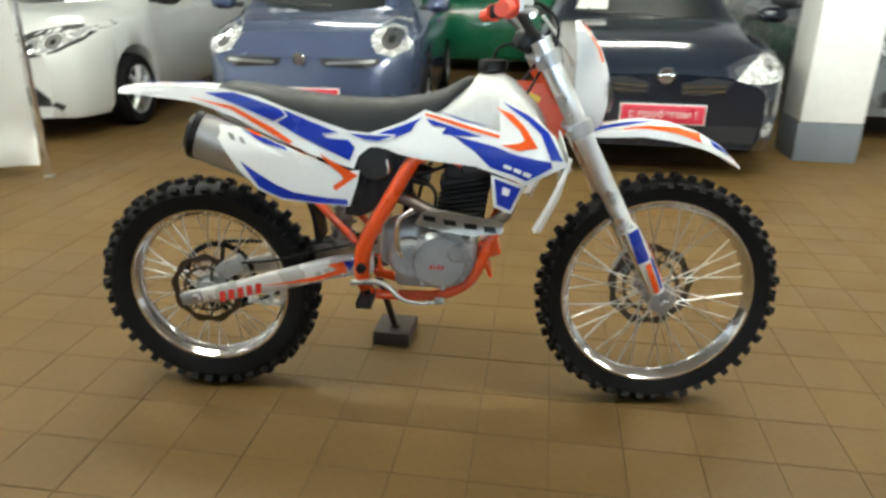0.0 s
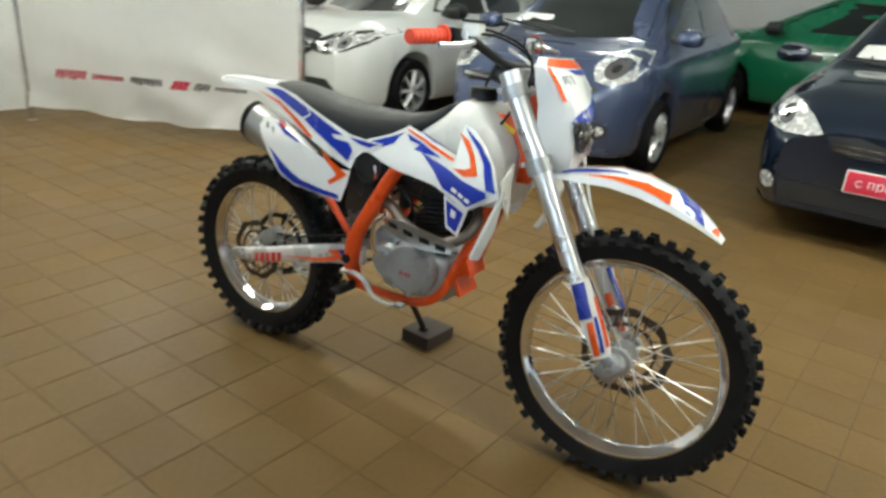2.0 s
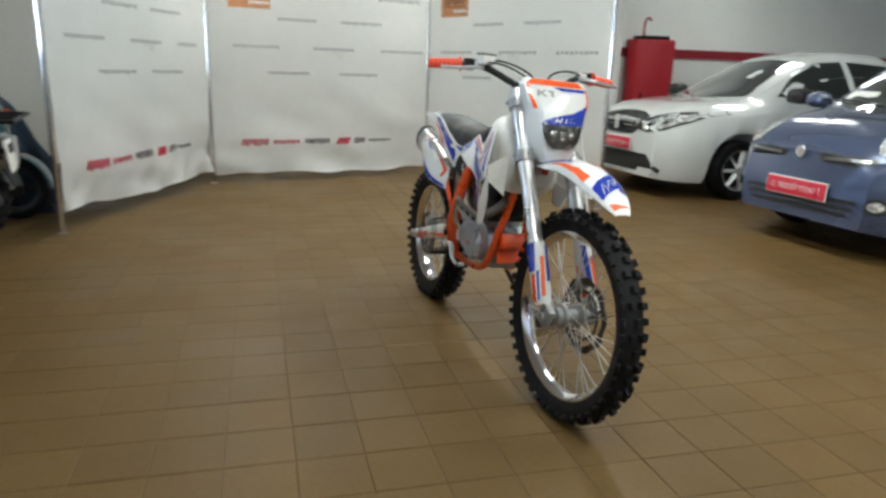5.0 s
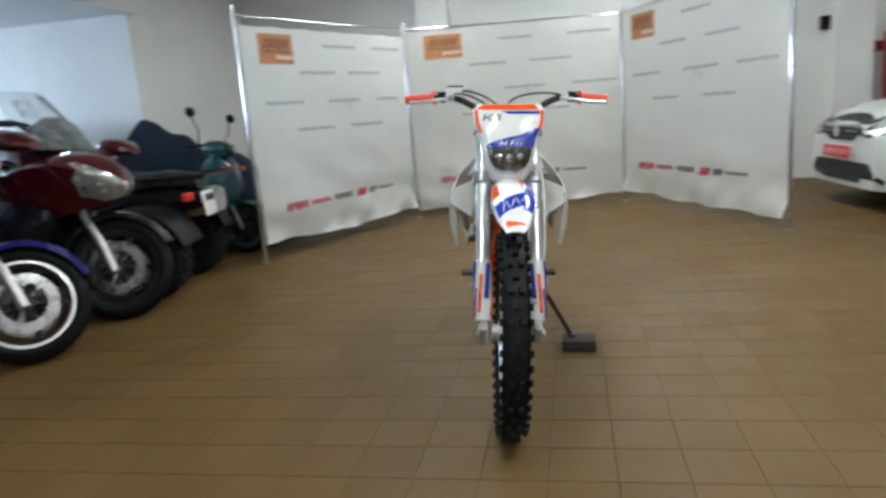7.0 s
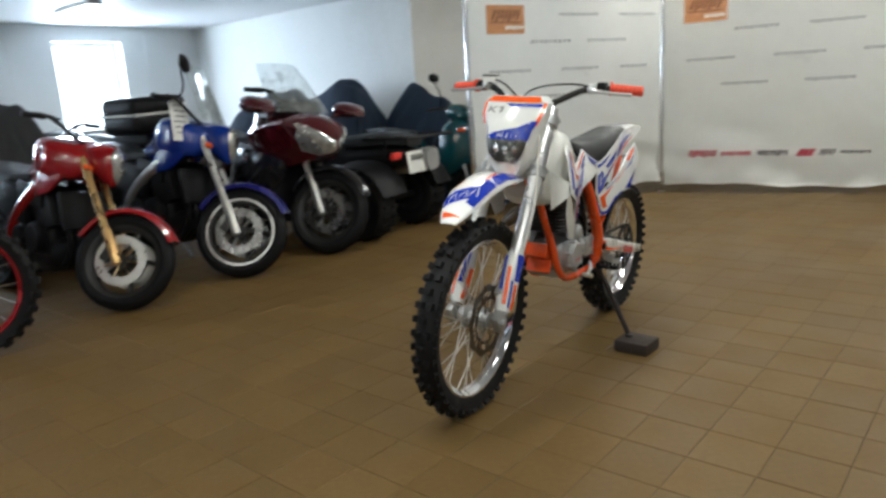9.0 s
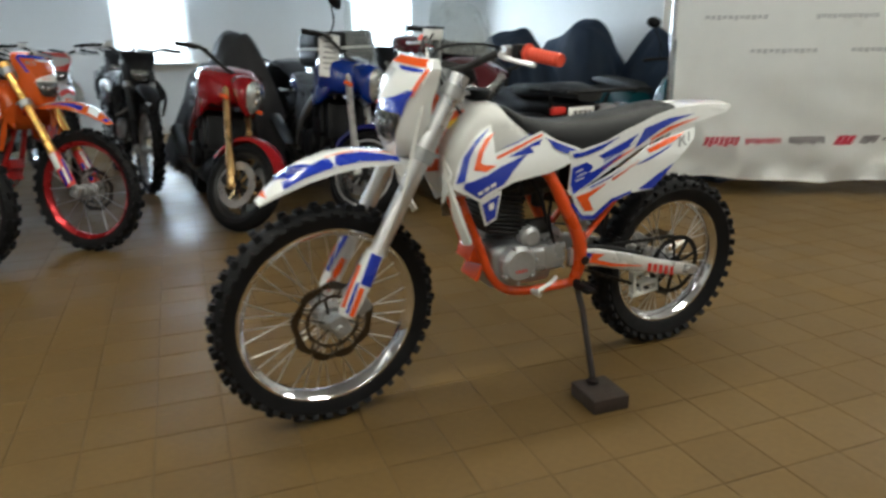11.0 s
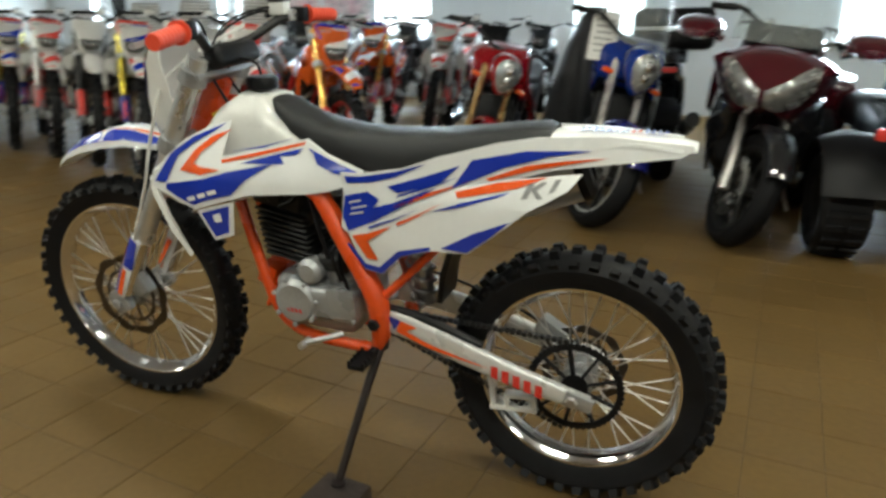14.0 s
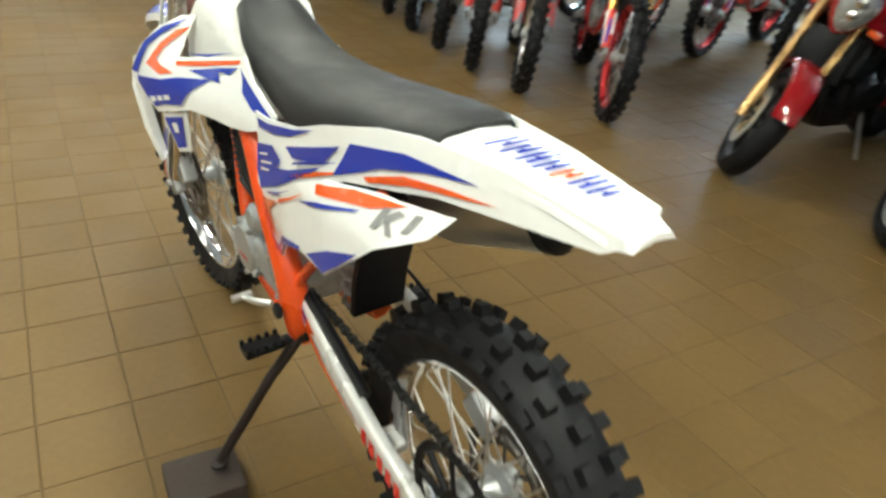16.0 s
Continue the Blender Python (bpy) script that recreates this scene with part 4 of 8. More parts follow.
        part("cooling_fin", block(bmesh.new(), (0.085 + (z - 0.57) * 0.16, 0, z), (0.150, 0.165, 0.0075), (0, -9, 0), 0.003, 1), ENGF, barrel)
    bm = block(bmesh.new(), (0.115, 0, 0.748), (0.150, 0.150, 0.075), (0, -9, 0), 0.016, 3)
    for s in (1, -1):
        drum(bm, (0.115, s * 0.075, 0.75), 0.026, 0.012, "y", 16, 0.005)
    part("cylinder_head", bm, ENGF, bike, "dark cylinder head")
    bm = tube(bmesh.new(), [(-0.0, 0, 0.70), (-0.08, 0.0, 0.72), (-0.16, 0, 0.74)], [0.03, 0.036, 0.03], 14)
    drum(bm, (-0.075, 0.0, 0.665), 0.022, 0.035, "z", 14, 0.006)
    part("carburettor", bm, DARKM, bike, "dark carburettor and inlet")
    part("engine_mount", block(bmesh.new(), (0.185, 0.0, 0.50), (0.05, 0.10, 0.06), (0, -20, 0), 0.006), frame_mat, bike, "painted mounting plate")

    # exhaust: header round the cylinder on the right, shield, silencer
    bm = tube(bmesh.new(), [(0.165, -0.02, 0.715), (0.225, -0.05, 0.685), (0.225, -0.115, 0.63), (0.15, -0.155, 0.60), (0.03, -0.145, 0.625), (-0.06, -0.10, 0.655), (-0.2, -0.07, 0.675), (-0.34, -0.085, 0.705)], 0.0175, 14, 5)
    part("exhaust_pipe", bm, PIPE, bike, "dull steel exhaust pipe")
    if full:
        guard_u = lambda x, z: -0.176 - 0.25 * abs(z - 0.60) + 0.3 * abs(x - 0.09) ** 1.6
        bm = sheet(bmesh.new(), [(-0.035, 0.603), (-0.012, 0.640), (0.05, 0.648), (0.13, 0.634), (0.218, 0.612), (0.213, 0.582), (0.13, 0.576), (0.03, 0.588)], guard_u, 3, 0.004)
        shield = part("heat_shield", bm, HEATS, bike, "slotted bright heat shield")
        for x in (0.008, 0.066, 0.124, 0.178):
            z = 0.626 - 0.17 * x
            part("slot", sheet(bmesh.new(), [(x - 0.016, z - 0.008), (x - 0.019, z + 0.009), (x + 0.016, z + 0.005), (x + 0.019, z - 0.012)], lambda q, w: guard_u(q, w) - 0.0025, 1), BLACK, shield, "dark slot")
    bm = bmesh.new()
    rings = []
    for t in np.linspace(0, 1, 7):
        c = Vector((-0.34, -0.085, 0.705)).lerp(Vector((-0.645, -0.112, 0.826)), t)
        k = 0.03 + 0.031 * min(1, t * 4)
        rings.append([(c.x + k * math.sin(a) * 0.38, c.y + 0.78 * k * math.cos(a), c.z + k * 1.05 * math.sin(a)) for a in [math.tau * j / 20 for j in range(20)]])
    loft(bm, rings)
    sil = part("silencer", bm, SILV, bike, "brushed alloy silencer")
    rings = []
    for dx, k in ((0, 0.063), (0.02, 0.063), (0.034, 0.048), (0.036, 0.024), (0.0, 0.022)):
        rings.append([(-0.645 - dx * 0.93 + k * math.sin(a) * 0.38, -0.112 + 0.78 * k * math.cos(a), 0.826 + dx * 0.38 + k * 1.05 * math.sin(a)) for a in [math.tau * j / 20 for j in range(20)]])
    part("end_cap", loft(bmesh.new(), rings, True, True), BLACK, sil, "black end cap")

    # swingarm, chain and stand-offs
    for s in (1, -1):
        bm = bmesh.new()
        rings = []
        for x, z, hh, u in ((-0.165, 0.455, 0.032, 0.085), (-0.28, 0.440, 0.034, 0.10), (-0.42, 0.405, 0.033, 0.112), (-0.56, 0.366, 0.028, 0.113), (-0.68, 0.338, 0.024, 0.113), (-0.745, 0.325, 0.02, 0.113)):
            rings.append(oval(x, s * u, z, 0.013, hh, 14, 4.0))
        loft(bm, rings)
        arm = part("swingarm", bm, sw_mat, bike, "bright alloy swingarm with stickers")
        if full:
            f = lambda x, z: s * (interp(x, ((-0.68, 0.127), (-0.56, 0.127), (-0.42, 0.126), (-0.28, 0.114), (-0.2, 0.102))) + 0.001)
            for col_, poly in ((BLUE, [(-0.215, 0.468), (-0.255, 0.462), (-0.232, 0.43)]), (ORANGE, [(-0.25, 0.462), (-0.30, 0.452), (-0.27, 0.436), (-0.33, 0.415), (-0.50, 0.38), (-0.33, 0.402), (-0.24, 0.428)])):
                part("sticker", sheet(bmesh.new(), poly, f, 2), col_, arm, "printed sticker")
            bm2 = bmesh.new()
            for i in range(5):
                x = -0.50 - i * 0.028
                z = 0.372 - i * 0.0075
                bm2.faces.new([bm2.verts.new((q, f(q, w_), w_)) for q, w_ in ((x, z - 0.014), (x - 0.018, z - 0.018), (x - 0.018, z + 0.016), (x, z + 0.018))])
            part("sticker", bm2, REDDEC, arm, "red printed bars")
        drum_bm = drum(bmesh.new(), (RAX[0] - 0.005, s * 0.128, RAX[1]), 0.015, 0.012, "y", 6, 0.003)
        part("axle_nut", drum_bm, STEEL, bike, "steel axle nut")
        part("chain_adjuster", block(bmesh.new(), (RAX[0] - 0.02, s * 0.124, RAX[1] - 0.001), (0.07, 0.012, 0.036), (0, -14, 0), 0.004), CAST, bike, "cast chain adjuster")
    for zo, z1 in ((0.122, 0.498), (-0.122, 0.415)):
        bm = bmesh.new()
        p0, p1 = Vector((RAX[0] + 0.02, 0.062, RAX[1] + zo)), Vector((-0.175, 0.068, z1 - (0.03 if zo > 0 else 0)))
        n = 34 if full else 12
        for i in range(n):
            c = p0.lerp(p1, (i + 0.5) / n)
            block(bm, c, ((p1 - p0).length / n * 0.8, 0.016 if i % 2 else 0.010, 0.011), (0, -math.degrees(math.atan2(p1.z - p0.z, p1.x - p0.x)), 0))
        part("chain_run", bm, DARKM, bike, "dark run of the drive chain")
    if full:
        bm = block(bmesh.new(), (-0.490, 0.066, 0.292), (0.014, 0.03, 0.092), (0, 8, 0), 0.003)
        block(bm, (-0.508, 0.066, 0.330), (0.045, 0.03, 0.012), (0, 8, 0), 0.003)
        block(bm, (-0.545, 0.066, 0.246), (0.12, 0.03, 0.013), (0, 6, 0), 0.003)
        block(bm, (-0.565, 0.066, 0.284), (0.075, 0.03, 0.011), (0, 6, 0), 0.003)
        block(bm, (-0.600, 0.066, 0.268), (0.012, 0.03, 0.048), (0, 8, 0), 0.003)
        block(bm, (-0.530, 0.066, 0.264), (0.012, 0.03, 0.045), (0, 8, 0), 0.003)
        part("chain_guide", bm, GREYP, bike, "pale chain guide")
        part("chain_slider", tube(bmesh.new(), [(-0.18, 0.085, 0.485), (-0.32, 0.095, 0.468), (-0.47, 0.10, 0.425)], 0.012, 8), BLACK, bike, "black chain slider")
        part("rear_caliper", block(bmesh.new(), (-0.61, -0.065, 0.415), (0.085, 0.05, 0.05), (0, -30, 0), 0.012), CAST, bike, "cast brake caliper")
        part("brake_hose", tube(bmesh.new(), [(-0.58, -0.07, 0.43), (-0.45, -0.11, 0.46), (-0.3, -0.115, 0.50), (-0.2, -0.11, 0.52)], 0.004, 8), BLACK, bike, "thin black brake hose")
        bm = bmesh.new()
        tube(bm, [(-0.25, 0.0, 0.70), (-0.28, 0.0, 0.47)], 0.026, 14, 1)
        part("shock_body", bm, STEEL, bike, "steel shock absorber body")
        bm = tube(bmesh.new(), [(-0.252 - 0.026 * k / 66 + 0.036 * math.cos(k * 0.6), 0.036 * math.sin(k * 0.6), 0.685 - 0.205 * k / 66) for k in range(67)], 0.0055, 8, 1)
        part("shock_spring", bm, STEEL, bike, "steel coil spring")
    # foot controls
    for s in (1, -1):
        bm = bmesh.new()
        tube(bm, [(-0.185, s * 0.095, 0.372), (-0.178, s * 0.135, 0.366)], 0.012, 8, 1)
        block(bm, (-0.175, s * 0.178, 0.366), (0.045, 0.085, 0.012), None, 0.003)
        for i in range(5):
            block(bm, (-0.155, s * (0.143 + i * 0.018), 0.376), (0.006, 0.008, 0.012))
            block(bm, (-0.195, s * (0.143 + i * 0.018), 0.376), (0.006, 0.008, 0.012))
        part("foot_peg", bm, BLACK, bike, "black toothed foot peg")
    if full:
        bm = tube(bmesh.new(), [(-0.225, -0.115, 0.398), (-0.16, -0.13, 0.408), (-0.115, -0.14, 0.398), (-0.075, -0.15, 0.365), (-0.02, -0.15, 0.352), (0.03, -0.15, 0.36)], [0.016, 0.015, 0.013, 0.01, 0.009, 0.009], 10, 4, 0.6)
        block(bm, (0.038, -0.155, 0.365), (0.028, 0.03, 0.012), None, 0.003)
        part("brake_pedal", bm, CAST, bike, "bright alloy brake pedal")
        bm = tube(bmesh.new(), [(-0.09, 0.12, 0.40), (-0.05, 0.142, 0.39), (0.01, 0.15, 0.37)], 0.0075, 10)
        tube(bm, [(0.01, 0.13, 0.37), (0.01, 0.175, 0.37)], 0.009, 10, 1)
        part("gear_lever", bm, ALU, bike, "bright alloy gear lever")
        part("kick_starter", tube(bmesh.new(), [(-0.075, -0.115, 0.49), (-0.085, -0.145, 0.53), (-0.082, -0.15, 0.60), (-0.05, -0.155, 0.632), (-0.035, -0.158, 0.64)], [0.012, 0.010, 0.008, 0.008, 0.01], 10), CHROME, bike, "chromed kick starter lever")

    # fork, guards, clamps
    for s in (1, -1):
        u = s * 0.096
        leg = part("fork_leg", tube(bmesh.new(), [fork_at(0.0, u), fork_at(0.30, u), fork_at(0.31, u), fork_at(0.575, u), fork_at(0.59, u)], [0.0285, 0.0285, 0.0265, 0.0265, 0.03], 18, 1), fork_mat, bike, "polished alloy fork leg")
        part("slider", tube(bmesh.new(), [fork_at(0.58, u), fork_at(0.80, u)], 0.022, 16, 1), CHROME, leg, "chromed fork slider")
        bm = block(bmesh.new(), (FAX[0] - 0.005, u, FAX[1] + 0.004), (0.06, 0.032, 0.075), (0, 28, 0), 0.012)
        drum(bm, (FAX[0], s * 0.115, FAX[1]), 0.014, 0.008, "y", 6, 0.002)
        part("axle_clamp", bm, CAST, bike, "cast alloy axle clamp")
        # guard: a bent shell in front of the slider
        bm = bmesh.new()
        rings = []
        for d, w_ in ((0.585, 0.034), (0.62, 0.036), (0.70, 0.038), (0.76, 0.038), (0.805, 0.03)):
            c = fork_at(d, u)
            nrm = Vector((-FORK.z, 0, FORK.x))
            ring = []
            for sgn in (0.0, 1.0):
                arc = [-1.9 + 3.8 * j / 8 for j in range(9)]
                if sgn:
                    arc = arc[::-1]
                for a in arc:
                    k = w_ - 0.004 * sgn
                    ring.append(c + nrm * (k * math.cos(a)) + Vector((0, k * math.sin(a) * 0.9, 0)))
            rings.append(ring)
        loft(bm, rings)
        gd = part("fork_guard", bm, guard or plastic, bike, "plastic fork guard with a printed graphic")
        if full or art.get("blue"):
            for tone, d0, d1, a0, a1 in (("blue", 0.59, 0.69, 0.85, 1.8), ("orange", 0.70, 0.795, 1.15, 1.6), ("blue", 0.69, 0.79, 0.75, 1.0), ("orange", 0.64, 0.78, 0.10, 0.5), ("blue", 0.60, 0.73, -0.7, -0.2), ("orange", 0.67, 0.79, -1.5, -0.9)):
                if art.get(tone):
                    bm = bmesh.new()
                    rows_ = []
                    for i in range(4):
                        d = d0 + (d1 - d0) * i / 3
                        c = fork_at(d, u)
                        nrm = Vector((-FORK.z, 0, FORK.x))
                        k = 0.0395 if d < 0.77 else 0.037
                        sh = 0.25 * (i - 1.5) / 3
                        rows_.append([c + nrm * (k * math.cos(a)) + Vector((0, s * k * math.sin(a) * 0.9, 0)) for a in [a0 + sh + (a1 - a0) * j / 5 for j in range(6)]])
                    loft(bm, rows_, False, False)
                    part("sticker", bm, art[tone], gd, "%s printed sticker" % tone)
    for d, t, nm in ((0.055, 0.036, "upper_clamp"), (0.262, 0.04, "lower_clamp")):
        c = fork_at(d, 0)
        bm = block(bmesh.new(), c + Vector((-0.012, 0, 0)), (0.06, 0.19, t), (0, 28, 0), 0.01)
        for s in (1, -1):
            tube(bm, [fork_at(d - t / 2, s * 0.096), fork_at(d + t / 2, s * 0.096)], 0.037, 18, 1)
            drum(bm, fork_at(d, s * 0.096) + Vector((-0.034, s * 0.012, 0)), 0.007, 0.02, "y", 8)
        part(nm, bm, CAST, bike, "cast alloy fork clamp")
    bm = block(bmesh.new(), (FAX[0] - 0.07, 0.082, FAX[1] + 0.075), (0.055, 0.045, 0.10), (0, 32, 0), 0.012)
    part("front_caliper", bm, CAST, bike, "cast alloy brake caliper")
    part("front_brake_hose", tube(bmesh.new(), [(FAX[0] - 0.075, 0.10, FAX[1] + 0.12), (0.57, 0.125, 0.60), (0.50, 0.13, 0.75), (0.455, 0.12, 0.90), (0.40, 0.08, 1.05), (0.29, -0.12, 1.16)], 0.0045, 8), GREYP if full else BLACK, bike, "slim brake hose")

    # front fender with a dipped, pointed nose
    bm = bmesh.new()
    rings = []
    prof = ((0.43, 0.850, 0.055, 0.012), (0.50, 0.872, 0.064, 0.032), (0.60, 0.888, 0.070, 0.044), (0.68, 0.882, 0.073, 0.048), (0.76, 0.857, 0.073, 0.042), (0.82, 0.823, 0.064, 0.030), (0.865, 0.788, 0.048, 0.018), (0.897, 0.758, 0.028, 0.008))
    for x, z, hw, d in prof:
        rings.append([(x, hw, z - d), (x, hw * 0.96, z - d * 0.55), (x, hw * 0.55, z - d * 0.06), (x, 0, z), (x, -hw * 0.55, z - d * 0.06), (x, -hw * 0.96, z - d * 0.55), (x, -hw, z - d),
                      (x, -hw * 0.9, z - d), (x, -hw * 0.5, z - d * 0.06 - 0.004), (x, 0, z - 0.005), (x, hw * 0.5, z - d * 0.06 - 0.004), (x, hw * 0.9, z - d)])
    loft(bm, rings)
    fen = part("front_fender", bm, fender2 or plastic, bike, "high pointed front fender with a printed graphic")

    def fender_pt(x, q, lift=0.002):
        z, hw, d = interp(x, [(p[0], p[1]) for p in prof]), interp(x, [(p[0], p[2]) for p in prof]), interp(x, [(p[0], p[3]) for p in prof])
        a = abs(q)
        dz = np.interp(a, (0, 0.55, 0.96, 1), (0, 0.06, 0.55, 1.0)) * d
        return (x, hw * q * 1.02, z - dz + lift)
    def fender_art(tone, x0, x1, q0, q1, q2, q3, lift=0.002):
        bm = bmesh.new()
        rows_ = []
        for i in range(7):
            t = i / 6
            x = x0 + (x1 - x0) * t
            lo, hi = q0 + (q2 - q0) * t, q1 + (q3 - q1) * t
            rows_.append([fender_pt(x, lo + (hi - lo) * j / 5, lift) for j in range(6)])
        loft(bm, rows_, False, False)
        part("sticker", bm, plastic if tone == "white" else art[tone], fen, "%s printed sticker" % tone)
    if art.get("blue"):
        fender_art("blue", 0.47, 0.83, 0.62, 0.97, 0.45, 0.96)
        fender_art("orange", 0.46, 0.70, 0.22, 0.48, 0.40, 0.52)
        fender_art("blue", 0.46, 0.64, -0.40, -0.78, -0.50, -0.58)
        fender_art("orange", 0.54, 0.76, -0.84, -0.90, -0.60, -0.97)

        def nose_band(tone, rows_, lift=0.002):      # across the nose: place across, start and end along
            bm = bmesh.new()
            loft(bm, [[fender_pt(x0 + (x1 - x0) * j / 4, q, lift) for j in range(5)] for q, x0, x1 in rows_], False, False)
            part("sticker", bm, plastic if tone == "white" else art[tone], fen, "%s printed sticker" % tone)
        nose_band("blue", [(-0.92 + 0.2 * k, 0.800 - 0.0075 * k, 0.852 - 0.0055 * k) for k in range(10)])
        nose_band("orange", [(-0.80 + 0.2 * k, 0.868 + 0.001 * k, 0.888 - 0.0012 * k) for k in range(9)])
        nose_band("orange", [(-0.95 + 0.1 * k, 0.700 - 0.004 * k, 0.765 - 0.006 * k) for k in range(4)])
        if full:
            for k in range(6):
                q = -0.62 + 0.24 * k
                x = 0.802 - 0.009 * k
                nose_band("white", [(q + 0.04 * w_, x + 0.008 * w_, x + 0.008 + 0.008 * w_) for w_ in range(5)] if k % 2 else [(q + 0.04 * w_, x + 0.032 - 0.008 * w_, x + 0.040 - 0.008 * w_) for w_ in range(5)], 0.0035)

    # number plate with headlight
    if lamp:
        bm = bmesh.new()
        rings = []
        for z, x, hw, dep in ((1.150, 0.395, 0.118, 0.020), (1.125, 0.420, 0.136, 0.045), (1.085, 0.452, 0.132, 0.07), (1.03, 0.478, 0.108, 0.09), (0.985, 0.488, 0.100, 0.10), (0.93, 0.488, 0.094, 0.10), (0.885, 0.482, 0.075, 0.09), (0.855, 0.470, 0.045, 0.07)):
            rings.append([(x - dep, hw, z), (x - dep * 0.35, hw * 0.97, z), (x, hw * 0.72, z), (x + 0.008, 0, z), (x, -hw * 0.72, z), (x - dep * 0.35, -hw * 0.97, z), (x - dep, -hw, z),
                          (x - dep, -hw * 0.95, z), (x - 0.006, -hw * 0.66, z), (x + 0.002, 0, z), (x - 0.006, hw * 0.66, z), (x - dep, hw * 0.95, z)])
        loft(bm, rings)
        np_ = part("headlight_mask", bm, plastic, bike, "number plate mask round the headlight")
        tab = ((0.855, 0.470), (0.885, 0.482), (0.93, 0.488), (0.985, 0.488), (1.03, 0.478), (1.085, 0.452), (1.125, 0.420), (1.150, 0.395))
        wid = ((0.855, 0.045), (0.885, 0.075), (0.93, 0.094), (0.985, 0.100), (1.03, 0.108), (1.085, 0.132), (1.125, 0.136), (1.150, 0.118))

        def mask_pt(u, z, lift=0.003):
            x, hw = interp(z, tab), interp(z, wid)
            a = min(abs(u) / hw, 1)
            return (x + 0.008 * (1 - min(a / 0.72, 1)) - (0.02 * max(0, (a - 0.72) / 0.25)) + lift, u, z + lift * 0.4)

        def mask_art(material, rows_, nm="sticker", lab="printed sticker"):
            bm = bmesh.new()
            loft(bm, [[mask_pt(a + (b - a) * j / 8, z) for j in range(9)] for z, a, b in rows_], False, False)
            part(nm, bm, material, np_, lab)
        if art.get("orange"):
            mask_art(art["orange"], [(1.127, -0.126, 0.126), (1.136, -0.122, 0.122), (1.147, -0.116, 0.116)])
            for q in (-1, 1):
                mask_art(art["orange"], [(z, *sorted((q * lo, q * hi))) for z, lo, hi in ((1.045, 0.098, 0.110), (1.085, 0.113, 0.125), (1.125, 0.116, 0.129))])
            mask_art(art["blue"], [(1.112, 0.0, 0.112), (1.122, -0.03, 0.114)])
            mask_art(art["blue"], [(0.990, -0.086, 0.086), (1.005, -0.078, 0.090), (1.018, -0.050, 0.093), (1.028, -0.010, 0.096), (1.040, 0.045, 0.102), (1.062, 0.092, 0.112)])
            for q in range(5):
                mask_art(plastic, [(1.000, -0.038 + q * 0.019, -0.034 + q * 0.019), (1.019, -0.030 + q * 0.019, -0.026 + q * 0.019)], "lettering", "white bars")
                if q % 2 == 0:
                    mask_art(plastic, [(1.006, -0.034 + q * 0.019, -0.018 + q * 0.019), (1.010, -0.032 + q * 0.019, -0.016 + q * 0.019)], "lettering", "white bars")
            for rows_ in ([(1.088, -0.100, -0.090), (1.110, -0.094, -0.084)], [(1.098, -0.092, -0.078), (1.110, -0.070, -0.058)], [(1.088, -0.072, -0.060), (1.099, -0.090, -0.078)],
                          [(1.088, -0.046, -0.036), (1.110, -0.040, -0.030)], [(1.104, -0.052, -0.040), (1.110, -0.050, -0.038)]):
                mask_art(GREYD, rows_, "lettering", "grey lettering")
        bm = bmesh.new()
        rows_ = []
        for z, hw in ((0.902, 0.032), (0.915, 0.056), (0.938, 0.072), (0.965, 0.081), (0.990, 0.084)):
            rows_.append([(Vector(mask_pt(hw * (j / 5 - 1), z, 0.004)) + Vector((0.016 * (1 - (j / 5 - 1) ** 2) * min(1, (0.99 - z) / 0.02 + 0.2), 0, 0))) for j in range(11)])
        loft(bm, rows_, False, False)
        part("headlight", bm, LENS, np_, "clear headlight lens")
        bm = bmesh.new()
        loft(bm, [[Vector(v) - Vector((0.012, 0, 0)) for v in [mask_pt(hw * (j / 5 - 1), z, 0.0155) for j in range(11)]] for z, hw in ((0.904, 0.030), (0.916, 0.054), (0.938, 0.070), (0.965, 0.079), (0.989, 0.082))], False, False)
        refl = part("reflector", bm, REFLECT, np_, "silvered lamp reflector")
        for u, z in ((-0.038, 0.958), (0.0, 0.955), (0.038, 0.958)):
            bm = bmesh.new()
            loft(bm, [[Vector(mask_pt(u + r_ * math.cos(a), z + r_ * math.sin(a), d)) for a in [math.tau * j / 12 for j in range(12)]] for r_, d in ((0.015, 0.0045), (0.012, 0.0065), (0.006, 0.0075))], True, True)
            part("bulb", bm, CHROME, refl, "bright bulb cup")

    # handlebar with grips, levers, switches
    bar = []
    for s in (-1, 1):
        bar.append([(0.165, s * 0.39, 1.168), (0.185, s * 0.30, 1.175), (0.215, s * 0.20, 1.172), (0.262, s * 0.10, 1.125), (0.285, s * 0.05, 1.112)])
    path = bar[0] + [(0.288, 0, 1.112)] + bar[1][::-1]
    part("handlebar", tube(bmesh.new(), path, 0.0125, 12), DARKM, bike, "dark alloy handlebar")
    part("bar_pad", block(bmesh.new(), (0.255, 0, 1.095), (0.05, 0.19, 0.055), (0, 20, 0), 0.018, 3), BLACK, bike, "padded bar cover")
    part("bar_riser", block(bmesh.new(), (0.288, 0, 1.09), (0.045, 0.10, 0.05), (0, 10, 0), 0.01), CAST, bike, "cast bar clamp")
    for s in (-1, 1):
        g0, g1 = Vector((0.162, s * 0.405, 1.167)), Vector((0.185, s * 0.292, 1.1755))
        bm = tube(bmesh.new(), [g0.lerp(g1, i / 28) for i in range(29)], [0.0172 if i % 4 < 2 else 0.0192 for i in range(29)], 16, 1)
        tube(bm, [(0.185, s * 0.292, 1.1755), (0.187, s * 0.286, 1.176)], 0.027, 18, 1)
